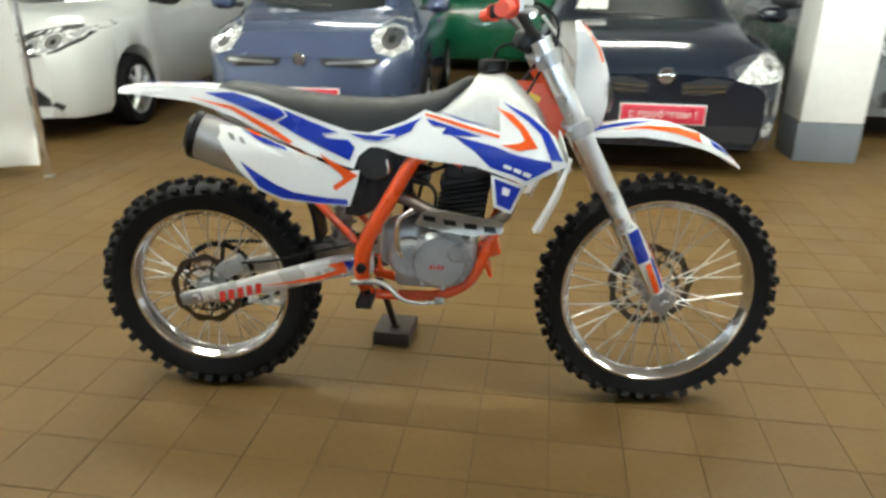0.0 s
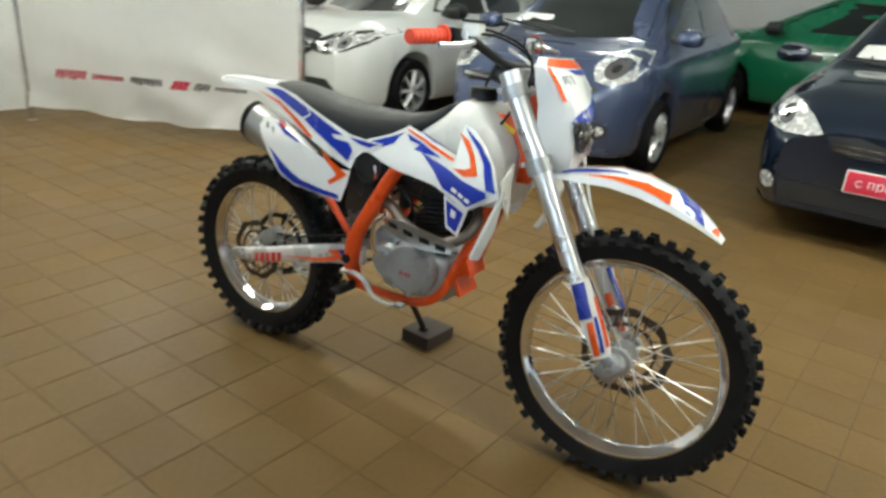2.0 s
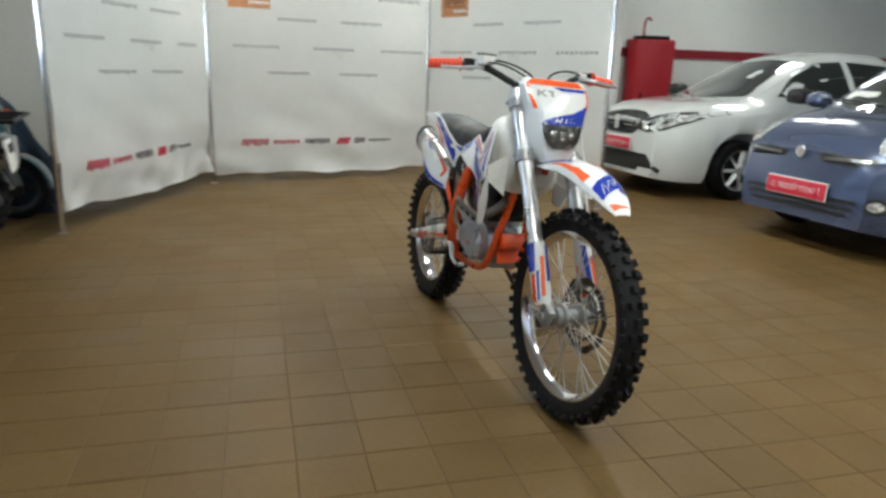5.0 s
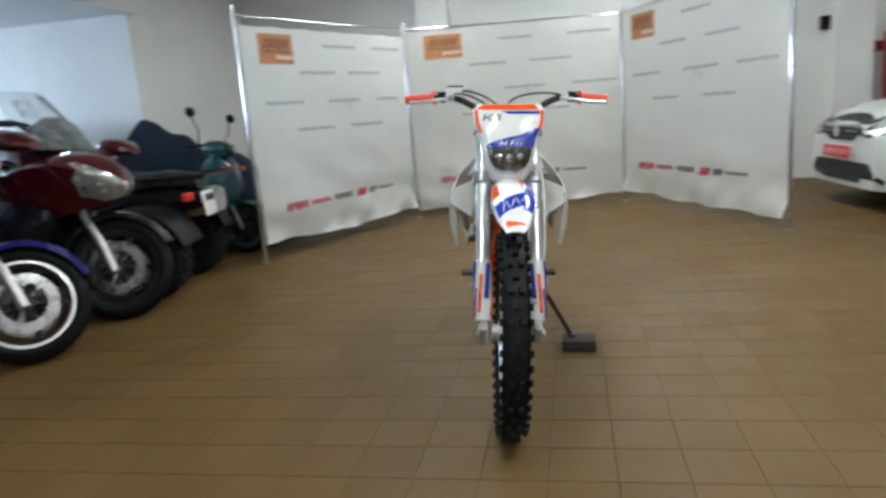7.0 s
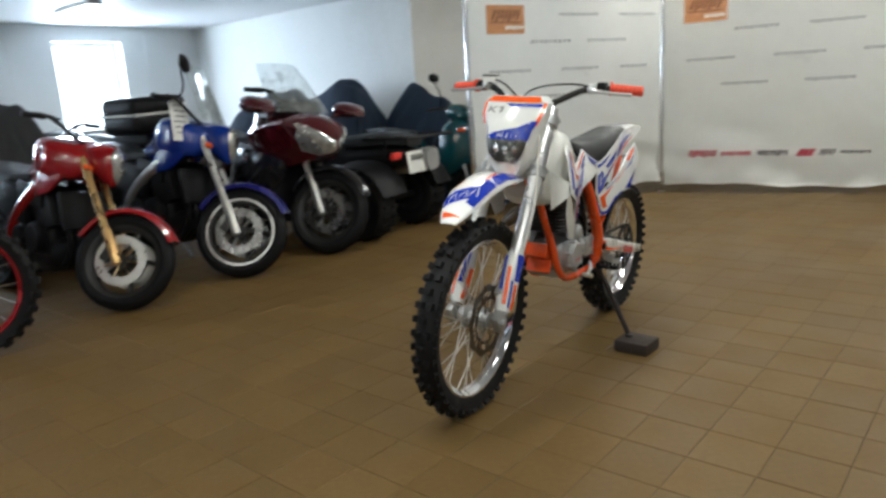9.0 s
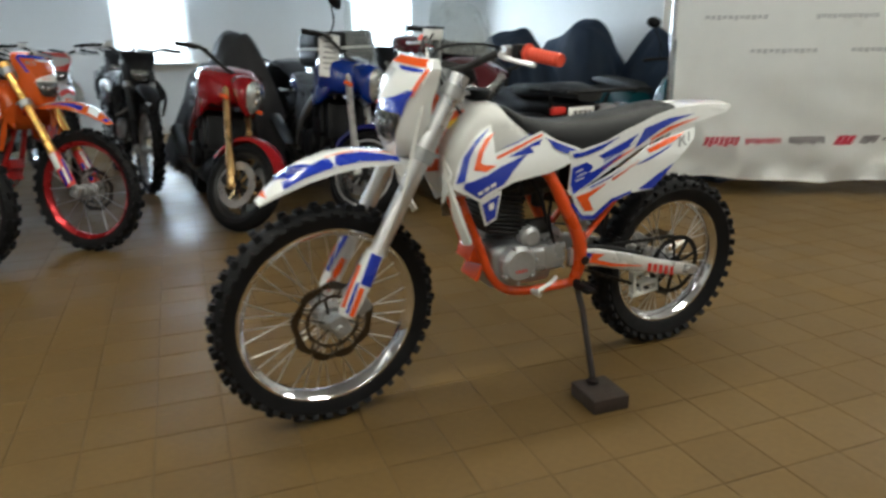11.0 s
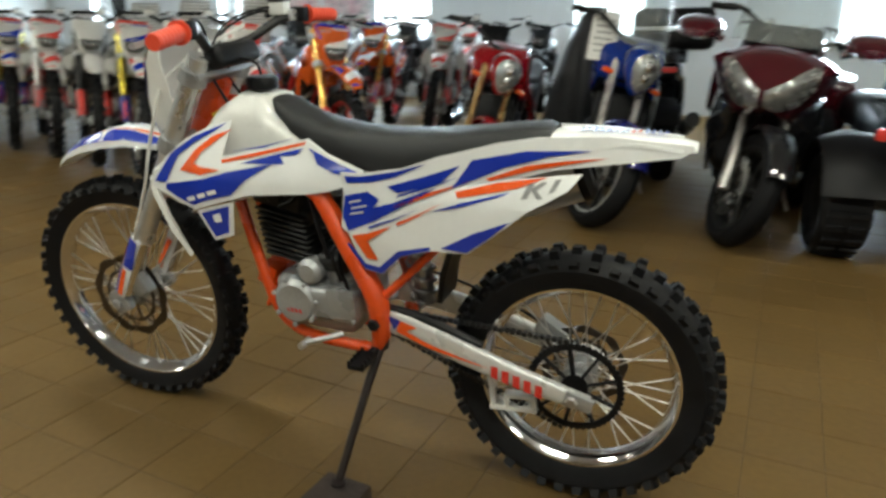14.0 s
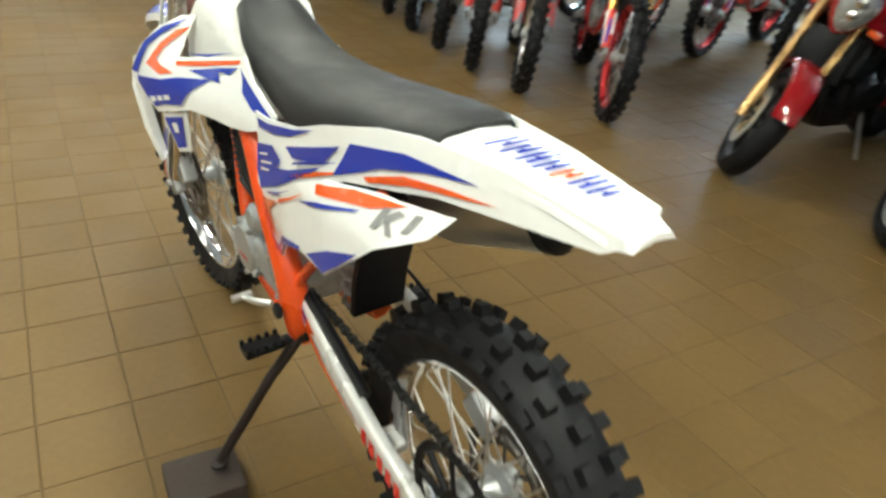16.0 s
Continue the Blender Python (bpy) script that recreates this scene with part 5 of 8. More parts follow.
        part("grip", bm, grip_mat, bike, "ribbed rubber grip")
        bm = tube(bmesh.new(), [(0.212, s * 0.215, 1.172), (0.25, s * 0.245, 1.168), (0.245, s * 0.32, 1.160), (0.232, s * 0.385, 1.156)], [0.008, 0.0075, 0.006, 0.0075], 8)
        block(bm, (0.21, s * 0.225, 1.178), (0.035, 0.035, 0.03), None, 0.006)
        part("lever", bm, ALU, bike, "bright alloy lever")
        part("switch_block", block(bmesh.new(), (0.192, s * 0.258, 1.178), (0.042, 0.035, 0.042), None, 0.008), BLACK, bike, "black switch block")
    res = part("brake_reservoir", block(bmesh.new(), (0.226, -0.205, 1.198), (0.046, 0.058, 0.036), (0, 0, 10), 0.008), GREYP, bike, "pale brake fluid reservoir")
    part("lid", block(bmesh.new(), (0.226, -0.205, 1.218), (0.048, 0.060, 0.006), (0, 0, 10), 0.002), BLACK, res, "black lid")
    if full:
        for k, pts in enumerate(([(0.215, 0.235, 1.180), (0.26, 0.14, 1.192), (0.325, 0.02, 1.168), (0.33, -0.03, 1.08), (0.25, -0.06, 0.93)],
                                 [(0.2, -0.25, 1.190), (0.25, -0.16, 1.200), (0.315, -0.06, 1.160), (0.31, 0.03, 1.06), (0.22, 0.05, 0.93)],
                                 [(0.2, -0.255, 1.165), (0.27, -0.18, 1.19), (0.34, -0.07, 1.13), (0.31, -0.06, 1.0)])):
            part("control_cable", tube(bmesh.new(), pts, 0.0038, 8), BLACK, bike, "black control cable")
    turn = Matrix.Translation((0.35, 0, 0.95)) @ Matrix.Rotation(radians(steer), 4, -FORK) @ Matrix.Translation((-0.35, 0, -0.95))
    for ob in bike.children if steer else ():
        if ob.name.split(".")[0] in STEERED:
            ob.matrix_basis = turn @ ob.matrix_basis
    return bike


bike = dirt_bike("dirt_bike", pose(0, 0, 0.012, -LEAN), "new white, blue and orange motocross bike leaning on a side stand", steer=3.0)
# side stand
bm = tube(bmesh.new(), [(-0.19, 0.09, 0.385), (-0.178, 0.17, 0.28), (-0.150, 0.292, 0.075)], [0.013, 0.011, 0.011], 12, 1)
tube(bm, [(-0.195, 0.10, 0.40), (-0.19, 0.095, 0.37)], 0.02, 12, 1)
drum(bm, (-0.149, 0.296, 0.068), 0.02, 0.004, "z", 14, 0.001)
part("side_stand", bm, RUST, bike, "long rusty side stand")

# wooden block under the stand
blk = block(bmesh.new(), (0, 0, 0.026), (0.135, 0.155, 0.052), None, 0.005)
for v in blk.verts:
    v.co += noise.noise_vector(v.co * 30) * 0.002
wb = part("wooden_block", blk, WOOD)
wb.matrix_basis = pose(-0.152, 0.335, 0, 0, 0, -6)
tagged(wb, "worn dark wooden block under the side stand", "wooden block")

# ---- the parked road motorcycles ----
from mathutils.bvhtree import BVHTree
NAVY = mat("navy_cover_cloth", (0.036, 0.060, 0.105), 0.75, vary=0.18, scale=5, bump=0.3, bscale=60)
GREYC = mat("grey_cover_cloth", (0.085, 0.085, 0.09), 0.6, vary=0.15, scale=5, bump=0.3, bscale=60)
LAMPSIL = mat("silvered_lamp_bowl", (0.38, 0.39, 0.39), 0.2, 0.6, vary=0.3, scale=26, bump=0.5, bscale=35, coat=1.0)
BURG = mat("burgundy_paint", (0.060, 0.005, 0.010), 0.14, vary=0.08, coat=0.8)
REDP = mat("red_gloss_paint", (0.25, 0.006, 0.010), 0.14, vary=0.08, coat=0.8)
BLUEP = mat("blue_gloss_paint", (0.003, 0.024, 0.20), 0.16, vary=0.08, coat=0.4)
INDIGO = mat("indigo_fender_paint", (0.008, 0.010, 0.11), 0.22, vary=0.08, coat=0.4)
TEAL = mat("teal_gloss_paint", (0.008, 0.07, 0.085), 0.16, vary=0.08, coat=0.7)
BRONZE = mat("bronze_disc_metal", (0.55, 0.42, 0.25), 0.3, 1.0, vary=0.1)
PAPER = mat("white_paper_tag", (0.75, 0.75, 0.73), 0.7, vary=0.04)
DIRTYW = mat("white_clay_plastic", (0.62, 0.62, 0.60), 0.35, vary=0.06, scale=7)
MESHG = mat("grey_card", (0.30, 0.30, 0.29), 0.6, vary=0.1, scale=20)
GUNM = mat("gunmetal_wheel", (0.22, 0.22, 0.22), 0.3, 0.9, vary=0.12, scale=14)
ENGK = mat("black_engine_paint", (0.005, 0.005, 0.006), 0.45, 0.1, vary=0.25, scale=16, bump=0.2, bscale=90, spec=0.2)
YFORK = mat("yellow_fork_metal", (0.6, 0.5, 0.08), 0.25, 1.0)


def turned(bm, m):
    bmesh.ops.transform(bm, matrix=m, verts=bm.verts)
    return bm


def road_wheel(bike, name, cx, cz, r, w, rim_mat, disc_mat, m=Matrix(), spokes=5, discs=True, stripe=None, carrier=None):
    rr = r * 0.72
    bm = lathe(bmesh.new(), [(rr, -w * 0.36), (rr + 0.012, -w * 0.38), (rr + 0.012, -w * 0.30), (rr - 0.012, -w * 0.2), (rr - 0.014, w * 0.2), (rr + 0.012, w * 0.30), (rr + 0.012, w * 0.38), (rr, w * 0.36), (rr - 0.024, w * 0.2), (rr - 0.024, -w * 0.2)], (cx, 0, cz), 48)
    for i in range(spokes):
        a = math.tau * i / spokes
        tube(bm, [(cx + 0.03 * math.cos(a), 0, cz + 0.03 * math.sin(a)), (cx + rr * 0.6 * math.cos(a + 0.12), 0, cz + rr * 0.6 * math.sin(a + 0.12)), (cx + (rr - 0.01) * math.cos(a), 0, cz + (rr - 0.01) * math.sin(a))], [0.028, 0.02, 0.024], 8, 2, 0.7)
    drum(bm, (cx, 0, cz), 0.05, 0.05, "y", 20, 0.01)
    wheel = part(name, turned(bm, m), rim_mat, bike, "cast alloy wheel")
    hw = w / 2
    bm = lathe(bmesh.new(), [(rr + 0.006, -hw * 0.72), (rr + 0.03, -hw * 0.95), (r - 0.045, -hw), (r - 0.02, -hw * 0.82), (r - 0.004, -hw * 0.4), (r, -0.004), (r - 0.004, -0.002), (r - 0.004, 0.002), (r, 0.004), (r - 0.004, hw * 0.4), (r - 0.02, hw * 0.82), (r - 0.045, hw), (rr + 0.03, hw * 0.95), (rr + 0.006, hw * 0.72)], (cx, 0, cz), 56)
    part("tyre", turned(bm, m), ROADRUB, wheel, "black road tyre")
    if stripe:
        for s in (-1, 1):
            part("rim_tape", turned(lathe(bmesh.new(), [(rr - 0.004, s * w * 0.385), (rr + 0.012, s * w * 0.385), (rr + 0.012, s * w * 0.39), (rr - 0.004, s * w * 0.39)], (cx, 0, cz), 56), m), stripe, wheel, "white rim stripe")
    if discs:
        for s in (-1, 1):
            bm = lathe(bmesh.new(), [(r * 0.34, s * 0.068), (r * 0.52, s * 0.068), (r * 0.52, s * 0.073), (r * 0.34, s * 0.073)], (cx, 0, cz), 40)
            part("brake_disc", turned(bm, m), disc_mat, wheel, "steel brake disc")
            for i in range(7):
                a = math.tau * i / 7
                bm = tube(bmesh.new(), [(cx + 0.04 * math.cos(a), s * 0.06, cz + 0.04 * math.sin(a)), (cx + r * 0.36 * math.cos(a), s * 0.07, cz + r * 0.36 * math.sin(a))], 0.009, 6, 1, 0.5)
                part("disc_arm", turned(bm, m), carrier or disc_mat, wheel, "arm of the disc carrier")
    return wheel


FORKB = mat("bronze_fork_tube", (0.42, 0.27, 0.12), 0.3, 1.0, vary=0.12, scale=12)


def road_bike(name, m, label, paint, fender, style="naked", steer=26.0, fork_mat=ALU, rim=DARKM, disc=STEEL, stripe=None, seat_z=0.80, topcase=False, group="motorcycles parked in a row", tag=False, screen=True, lean=7, rail_mat=DARKM, mirrors=()):
    bike = thing(name, m @ pose(0, 0, 0, -lean), label, "motorcycle", group)
    ax = Vector((-0.36, 0, 0.66)).normalized()
    st = Matrix.Translation((-0.07, 0, 0.30)) @ Matrix.Rotation(radians(steer), 4, ax) @ Matrix.Translation((0.07, 0, -0.30))
    road_wheel(bike, "front_wheel", 0, 0.30, 0.30, 0.12, rim, disc, st, 5, True, stripe, BRONZE if disc is SILV else None)
    road_wheel(bike, "rear_wheel", -1.43, 0.305, 0.305, 0.165, rim, disc, Matrix(), 5, False)
    for s in (-1, 1):
        leg = part("fork_leg", turned(tube(bmesh.new(), [(0.0, s * 0.105, 0.27), (-0.10, s * 0.105, 0.47), (-0.115, s * 0.105, 0.49), (-0.33, s * 0.105, 0.90)], [0.03, 0.03, 0.024, 0.024], 14, 1), st), fork_mat, bike, "telescopic fork leg")
        part("caliper", turned(block(bmesh.new(), (-0.075, s * 0.085, 0.33), (0.06, 0.05, 0.10), (0, 25, 0), 0.014), st), DARKM, bike, "dark brake caliper")
    bm = bmesh.new()
    rings = []
    for i in range(13):
        a = radians(28 + 128 * i / 12)
        hw = 0.078 - 0.02 * abs(i - 6) / 6
        c, q = math.cos(a), math.sin(a)
        rings.append([(0.325 * c, hw * 0.9, 0.30 + 0.325 * q), (0.338 * c, hw * 0.6, 0.30 + 0.338 * q), (0.344 * c, 0, 0.30 + 0.344 * q), (0.338 * c, -hw * 0.6, 0.30 + 0.338 * q), (0.325 * c, -hw * 0.9, 0.30 + 0.325 * q), (0.30 * c, -hw, 0.30 + 0.30 * q), (0.296 * c, -hw * 0.96, 0.30 + 0.296 * q), (0.336 * c, 0, 0.30 + 0.336 * q), (0.296 * c, hw * 0.96, 0.30 + 0.296 * q), (0.30 * c, hw, 0.30 + 0.30 * q)])
    loft(bm, rings)
    part("front_fender", turned(bm, st), fender, bike, "glossy painted front fender")
    tr = style == "tourer"
    # tank, seat, tail
    part("fuel_tank", loft(bmesh.new(), [oval(x, 0, z, hw, hh, 20, 4.2) for x, z, hw, hh in ((-0.26, 0.885, 0.06, 0.05), (-0.32, 0.895, 0.145, 0.100), (-0.42, 0.915, 0.205, 0.128), (-0.54, 0.925, 0.205, 0.140), (-0.66, 0.900, 0.155, 0.125), (-0.78, 0.85, 0.105, 0.07), (-0.90, 0.82, 0.085, 0.03))]), paint, bike, "glossy painted fuel tank", 30)
    part("seat", loft(bmesh.new(), [oval(x, 0, z, hw, hh, 16, 3) for x, z, hw, hh in ((-0.84, 0.81, 0.10, 0.035), (-0.98, 0.795, 0.15, 0.045), (-1.14, 0.80, 0.16, 0.05), (-1.28, 0.85, 0.14, 0.045), (-1.46, 0.87, 0.12, 0.04), (-1.55, 0.88, 0.08, 0.03))]), SEATM, bike, "black stitched seat")
    part("tail", loft(bmesh.new(), [oval(x, 0, z, hw, hh, 16, 3) for x, z, hw, hh in ((-1.0, 0.74, 0.10, 0.04), (-1.25, 0.79, 0.14, 0.06), (-1.5, 0.83, 0.12, 0.05), (-1.68, 0.87, 0.07, 0.03))]), paint, bike, "painted tail section")
    part("tail_light", block(bmesh.new(), (-1.69, 0, 0.87), (0.03, 0.10, 0.04), None, 0.01), REDDEC, bike, "red tail light")
    # engine, frame, exhaust
    bm = block(bmesh.new(), (-0.74, 0, 0.40), (0.42, 0.30, 0.22), None, 0.05, 3)
    block(bm, (-0.60, 0, 0.60), (0.22, 0.32, 0.26), (0, -18, 0), 0.03, 2)
    for s in (-1, 1):
        drum(bm, (-0.66, s * 0.17, 0.42), 0.10, 0.03, "y", 24, 0.015)
        drum(bm, (-0.86, s * 0.16, 0.42), 0.08, 0.03, "y", 24, 0.015)
    part("engine", bm, ENGK, bike, "dark engine block")
    part("sump", loft(bmesh.new(), [oval(x, 0, z, hw, hh, 14, 3) for x, z, hw, hh in ((-0.42, 0.36, 0.08, 0.06), (-0.52, 0.32, 0.14, 0.11), (-0.80, 0.29, 0.15, 0.10), (-1.00, 0.33, 0.10, 0.08))]), ENGK, bike, "dark oil sump")
    part("linkage", block(bmesh.new(), (-1.08, 0, 0.55), (0.20, 0.20, 0.28), (0, 20, 0), 0.04, 2), ENGK, bike, "dark suspension linkage")
    bm = block(bmesh.new(), (-0.40, 0, 0.60), (0.04, 0.28, 0.24), (0, -12, 0), 0.008)
    part("radiator", bm, ENGK, bike, "dark radiator")
    for s in (-1, 1):
        part("frame_rail", tube(bmesh.new(), [(-0.37, s * 0.07, 0.90), (-0.52, s * 0.17, 0.78), (-0.80, s * 0.175, 0.62), (-0.98, s * 0.16, 0.46), (-0.98, s * 0.15, 0.33)], 0.03, 10, 4, 1.3), rail_mat, bike, "frame rail")
        part("swingarm", tube(bmesh.new(), [(-0.97, s * 0.13, 0.38), (-1.43, s * 0.125, 0.305)], [0.035, 0.024], 10, 1), DARKM if s > 0 else ALU, bike, "swingarm")
        part("foot_peg", tube(bmesh.new(), [(-0.98, s * 0.16, 0.36), (-0.98, s * 0.27, 0.36)], 0.012, 8, 1), BLACK, bike, "black foot peg")
        part("side_cover", block(bmesh.new(), (-0.92, s * 0.155, 0.64), (0.34, 0.05, 0.22), (0, 14, 0), 0.02), BLACK, bike, "black side cover")
        part("battery_cover", block(bmesh.new(), (-0.70, s * 0.165, 0.70), (0.30, 0.03, 0.14), (0, 8, 0), 0.012), BLACK, bike, "black panel under the tank")
    for i, u in enumerate((-0.09, -0.03, 0.03, 0.09)):
        part("header_pipe", tube(bmesh.new(), [(-0.48, u, 0.56), (-0.40, u, 0.46), (-0.42, u * 0.9, 0.32), (-0.56, u * 0.7 - 0.02, 0.22), (-0.85, -0.06, 0.21)], 0.02, 10), ENGK, bike, "dark exhaust header")
    part("silencer", tube(bmesh.new(), [(-0.85, -0.06, 0.21), (-1.02, -0.15, 0.27), (-1.12, -0.18, 0.34), (-1.60, -0.20, 0.50)], [0.025, 0.03, 0.055, 0.058], 14, 3), DARKM, bike, "dark silencer")
    part("chain_guard", block(bmesh.new(), (-1.2, 0.11, 0.46), (0.4, 0.02, 0.05), (0, 10, 0), 0.008), BLACK, bike, "black chain guard")
    part("rear_mudguard", loft(bmesh.new(), [[(-1.43 + q * math.cos(a), u, 0.305 + q * math.sin(a)) for q, u in ((0.335, -0.085), (0.345, 0), (0.335, 0.085), (0.328, 0.08), (0.337, 0), (0.328, -0.08))] for a in [radians(60 + 90 * i / 8) for i in range(9)]]), BLACK, bike, "black rear mudguard")
    part("side_stand", tube(bmesh.new(), [(-0.85, 0.13, 0.30), (-0.82, 0.24, 0.02 + 0.24 * math.tan(radians(lean)))], 0.012, 8, 1), STEEL, bike, "steel side stand")
    # bars and mirrors, turned with the fork
    part("handlebar", turned(tube(bmesh.new(), [(-0.56, -0.38, 1.06), (-0.48, -0.28, 1.09), (-0.40, -0.12, 1.03), (-0.38, 0, 1.02), (-0.40, 0.12, 1.03), (-0.48, 0.28, 1.09), (-0.56, 0.38, 1.06)], 0.0125, 10), st), DARKM, bike, "dark handlebar")
    for s in (-1, 1):
        part("grip", turned(tube(bmesh.new(), [(-0.57, s * 0.40, 1.055), (-0.50, s * 0.29, 1.085)], 0.018, 12, 1), st), BLACK, bike, "black rubber grip")
        part("lever", turned(tube(bmesh.new(), [(-0.46, s * 0.24, 1.09), (-0.42, s * 0.28, 1.085), (-0.48, s * 0.40, 1.07)], 0.007, 8), st), DARKM, bike, "dark lever")
        if s not in mirrors:
            continue
        ms = turned(tube(bmesh.new(), [(-0.47, s * 0.25, 1.09), (-0.44, s * 0.27, 1.18), (-0.45, s * 0.33, 1.27)], 0.006, 8), st)
        mir = part("mirror_stalk", ms, BLACK, bike, "thin mirror stalk")
        bm = loft(bmesh.new(), [[(-0.43 + d, s * (0.34 + 0.062 * k * math.copysign(abs(math.cos(a)) ** 0.6, math.cos(a)) + 0.02 * math.sin(a)), 1.31 + 0.044 * k * math.copysign(abs(math.sin(a)) ** 0.6, math.sin(a))) for a in [math.tau * j / 16 for j in range(16)]] for d, k in ((0.03, 0.45), (0.018, 0.85), (0.0, 1.0), (-0.012, 0.97))])
        part("mirror", turned(bm, st), BLACK, mir, "black oval mirror")
    if not tr:
        def shield(k, a):      # a lamp outline, wide above and pointed below
            return 0.088 * k * math.cos(a) * (1 + 0.32 * math.sin(a)), 0.895 + 0.115 * k * math.sin(a)
        ring20 = [math.tau * j / 20 for j in range(20)]
        bm = loft(bmesh.new(), [[(-0.150 - d - 0.10 * (shield(k, a)[1] - 0.895), *shield(k, a)) for a in ring20] for d, k in ((-0.026, 0.3), (-0.018, 0.72), (0.004, 0.98))], True, True)
        lamp = part("headlight", turned(bm, st), LAMPSIL, bike, "shield-shaped pale headlight")
        for zc, rr in ((0.930, 0.036), (0.868, 0.026)):
            bm = loft(bmesh.new(), [[(-0.126 - d - 0.10 * (zc - 0.895), rr * k * math.cos(a), zc + rr * k * math.sin(a)) for a in [math.tau * j / 14 for j in range(14)]] for d, k in ((-0.008, 0.4), (0.0, 0.9), (0.02, 1.0))], True, True)
            part("bulb", turned(bm, st), CHROME, lamp, "bright lamp bowl")
        bm = loft(bmesh.new(), [[(-0.158 - d - lean_ * (shield(k, a)[1] - 0.895), *shield(k, a)) for a in ring20] for d, k, lean_ in ((0.0, 1.03, 0.10), (0.02, 1.14, 0.15), (0.06, 1.18, 0.35), (0.12, 1.05, 0.55), (0.16, 0.75, 0.6))])
        part("lamp_shell", turned(bm, st), paint, bike, "angular painted lamp cowl", 30)
        for s in (-1, 1):
            part("side_scoop", loft(bmesh.new(), [oval(x, s * y, z, 0.014, hh, 12, 4.5) for x, y, z, hh in ((-0.34, 0.14, 0.84, 0.03), (-0.44, 0.18, 0.80, 0.085), (-0.56, 0.19, 0.76, 0.075), (-0.70, 0.16, 0.73, 0.02))]), paint, bike, "painted side scoop")
            part("indicator", turned(block(bmesh.new(), (-0.25, s * 0.17, 0.83), (0.04, 0.06, 0.03), None, 0.01), st), ORANGE, bike, "amber indicator")
    if screen and not tr:
        bm = bmesh.new()
        loft(bm, [[(-0.20 - t * 0.24 - 0.12 * (q / 0.18) ** 2, q * (1 - 0.35 * t * t), 1.00 + 0.42 * t) for q in np.linspace(-0.18, 0.18, 9)] for t in np.linspace(0, 1, 6)], False)
        bmesh.ops.solidify(bm, geom=bm.faces[:], thickness=0.004)
        part("windscreen", turned(bm, st), SCREEN, bike, "clear curved windscreen")
    if tr:
        # full fairing
        bm = bmesh.new()
        rings = []
        for x, zt, zm, zb, w in ((0.13, 0.80, 0.785, 0.745, 0.03), (0.07, 0.89, 0.835, 0.70, 0.13), (-0.03, 0.965, 0.88, 0.66, 0.22), (-0.14, 1.0, 0.91, 0.63, 0.285), (-0.28, 1.0, 0.90, 0.60, 0.31),
                                 (-0.44, 0.97, 0.87, 0.58, 0.30), (-0.60, 0.93, 0.83, 0.58, 0.25), (-0.74, 0.88, 0.80, 0.62, 0.17)):
            half = [(0, zt), (0.40 * w, zt * 0.86 + zm * 0.14), (0.78 * w, zt * 0.42 + zm * 0.58), (w, zm), (0.80 * w, zm * 0.55 + zb * 0.45), (0.45 * w, zb + 0.012), (0, zb)]
            rings.append([(x, y, z) for y, z in half] + [(x, -y, z) for y, z in half[-2:0:-1]])
        loft(bm, rings)
        bmesh.ops.recalc_face_normals(bm, faces=bm.faces)
        hull = BVHTree.FromBMesh(bm)
        part("front_fairing", bm, paint, bike, "glossy painted front fairing", 24)
        for s in (-1, 1):
            part("side_fairing", loft(bmesh.new(), [[(x, s * y, zt), (x, s * (y + 0.03), (zt + zb) / 2), (x, s * (y - 0.02), zb), (x, s * (y - 0.035), zb), (x, s * y * 0.85, (zt + zb) / 2), (x, s * (y - 0.03), zt)] for x, y, zt, zb in ((-0.26, 0.18, 0.66, 0.56), (-0.36, 0.24, 0.70, 0.42), (-0.55, 0.27, 0.74, 0.25), (-0.80, 0.26, 0.74, 0.22), (-1.0, 0.22, 0.62, 0.34))]), GLOSSK, bike, "black lower side fairing")
            # slanted headlights meeting in a V
            pts = [(0.010, 0.725), (0.010, 0.80), (0.08, 0.845), (0.185, 0.925), (0.225, 0.915), (0.215, 0.82), (0.16, 0.73), (0.08, 0.70)]
            for nm, material, lift, lab in (("headlight", LAMPSIL, 0.006, "slanted pale headlight"),):
                bm = sheet(bmesh.new(), [(y * s, z) for y, z in pts], lambda y, z: 0, 4)
                for v in bm.verts:
                    hit = hull.ray_cast(Vector((1.0, v.co.x, v.co.z)), Vector((-1, 0, 0)))
                    v.co = Vector(((hit[0].x if hit[0] is not None else -0.1) + lift, v.co.x, v.co.z))
                part(nm, bm, material, bike, lab)
            part("pannier", block(bmesh.new(), (-1.45, s * 0.32, 0.66), (0.46, 0.20, 0.32), (0, 4, 0), 0.06, 3), paint, bike, "painted pannier case")
            bm = loft(bmesh.new(), [oval(x, s * 0.40, z, hw, hh, 14, 2.6) for x, z, hw, hh in ((-0.10, 1.01, 0.05, 0.02), (-0.17, 1.03, 0.11, 0.05), (-0.26, 1.04, 0.12, 0.06), (-0.30, 1.04, 0.10, 0.05))])
            part("fairing_mirror", bm, paint, bike, "painted fairing mirror")
            part("mirror_arm", tube(bmesh.new(), [(-0.25, s * 0.28, 0.99), (-0.2, s * 0.36, 1.03)], 0.018, 8, 1), paint, bike, "mirror arm")
        bm = bmesh.new()
        loft(bm, [[(-0.10 - t * 0.34 - 0.16 * (q / 0.24) ** 2, q * (1 - 0.30 * t * t), 1.0 + 0.36 * t) for q in np.linspace(-0.24, 0.24, 11)] for t in np.linspace(0, 1, 7)], False)
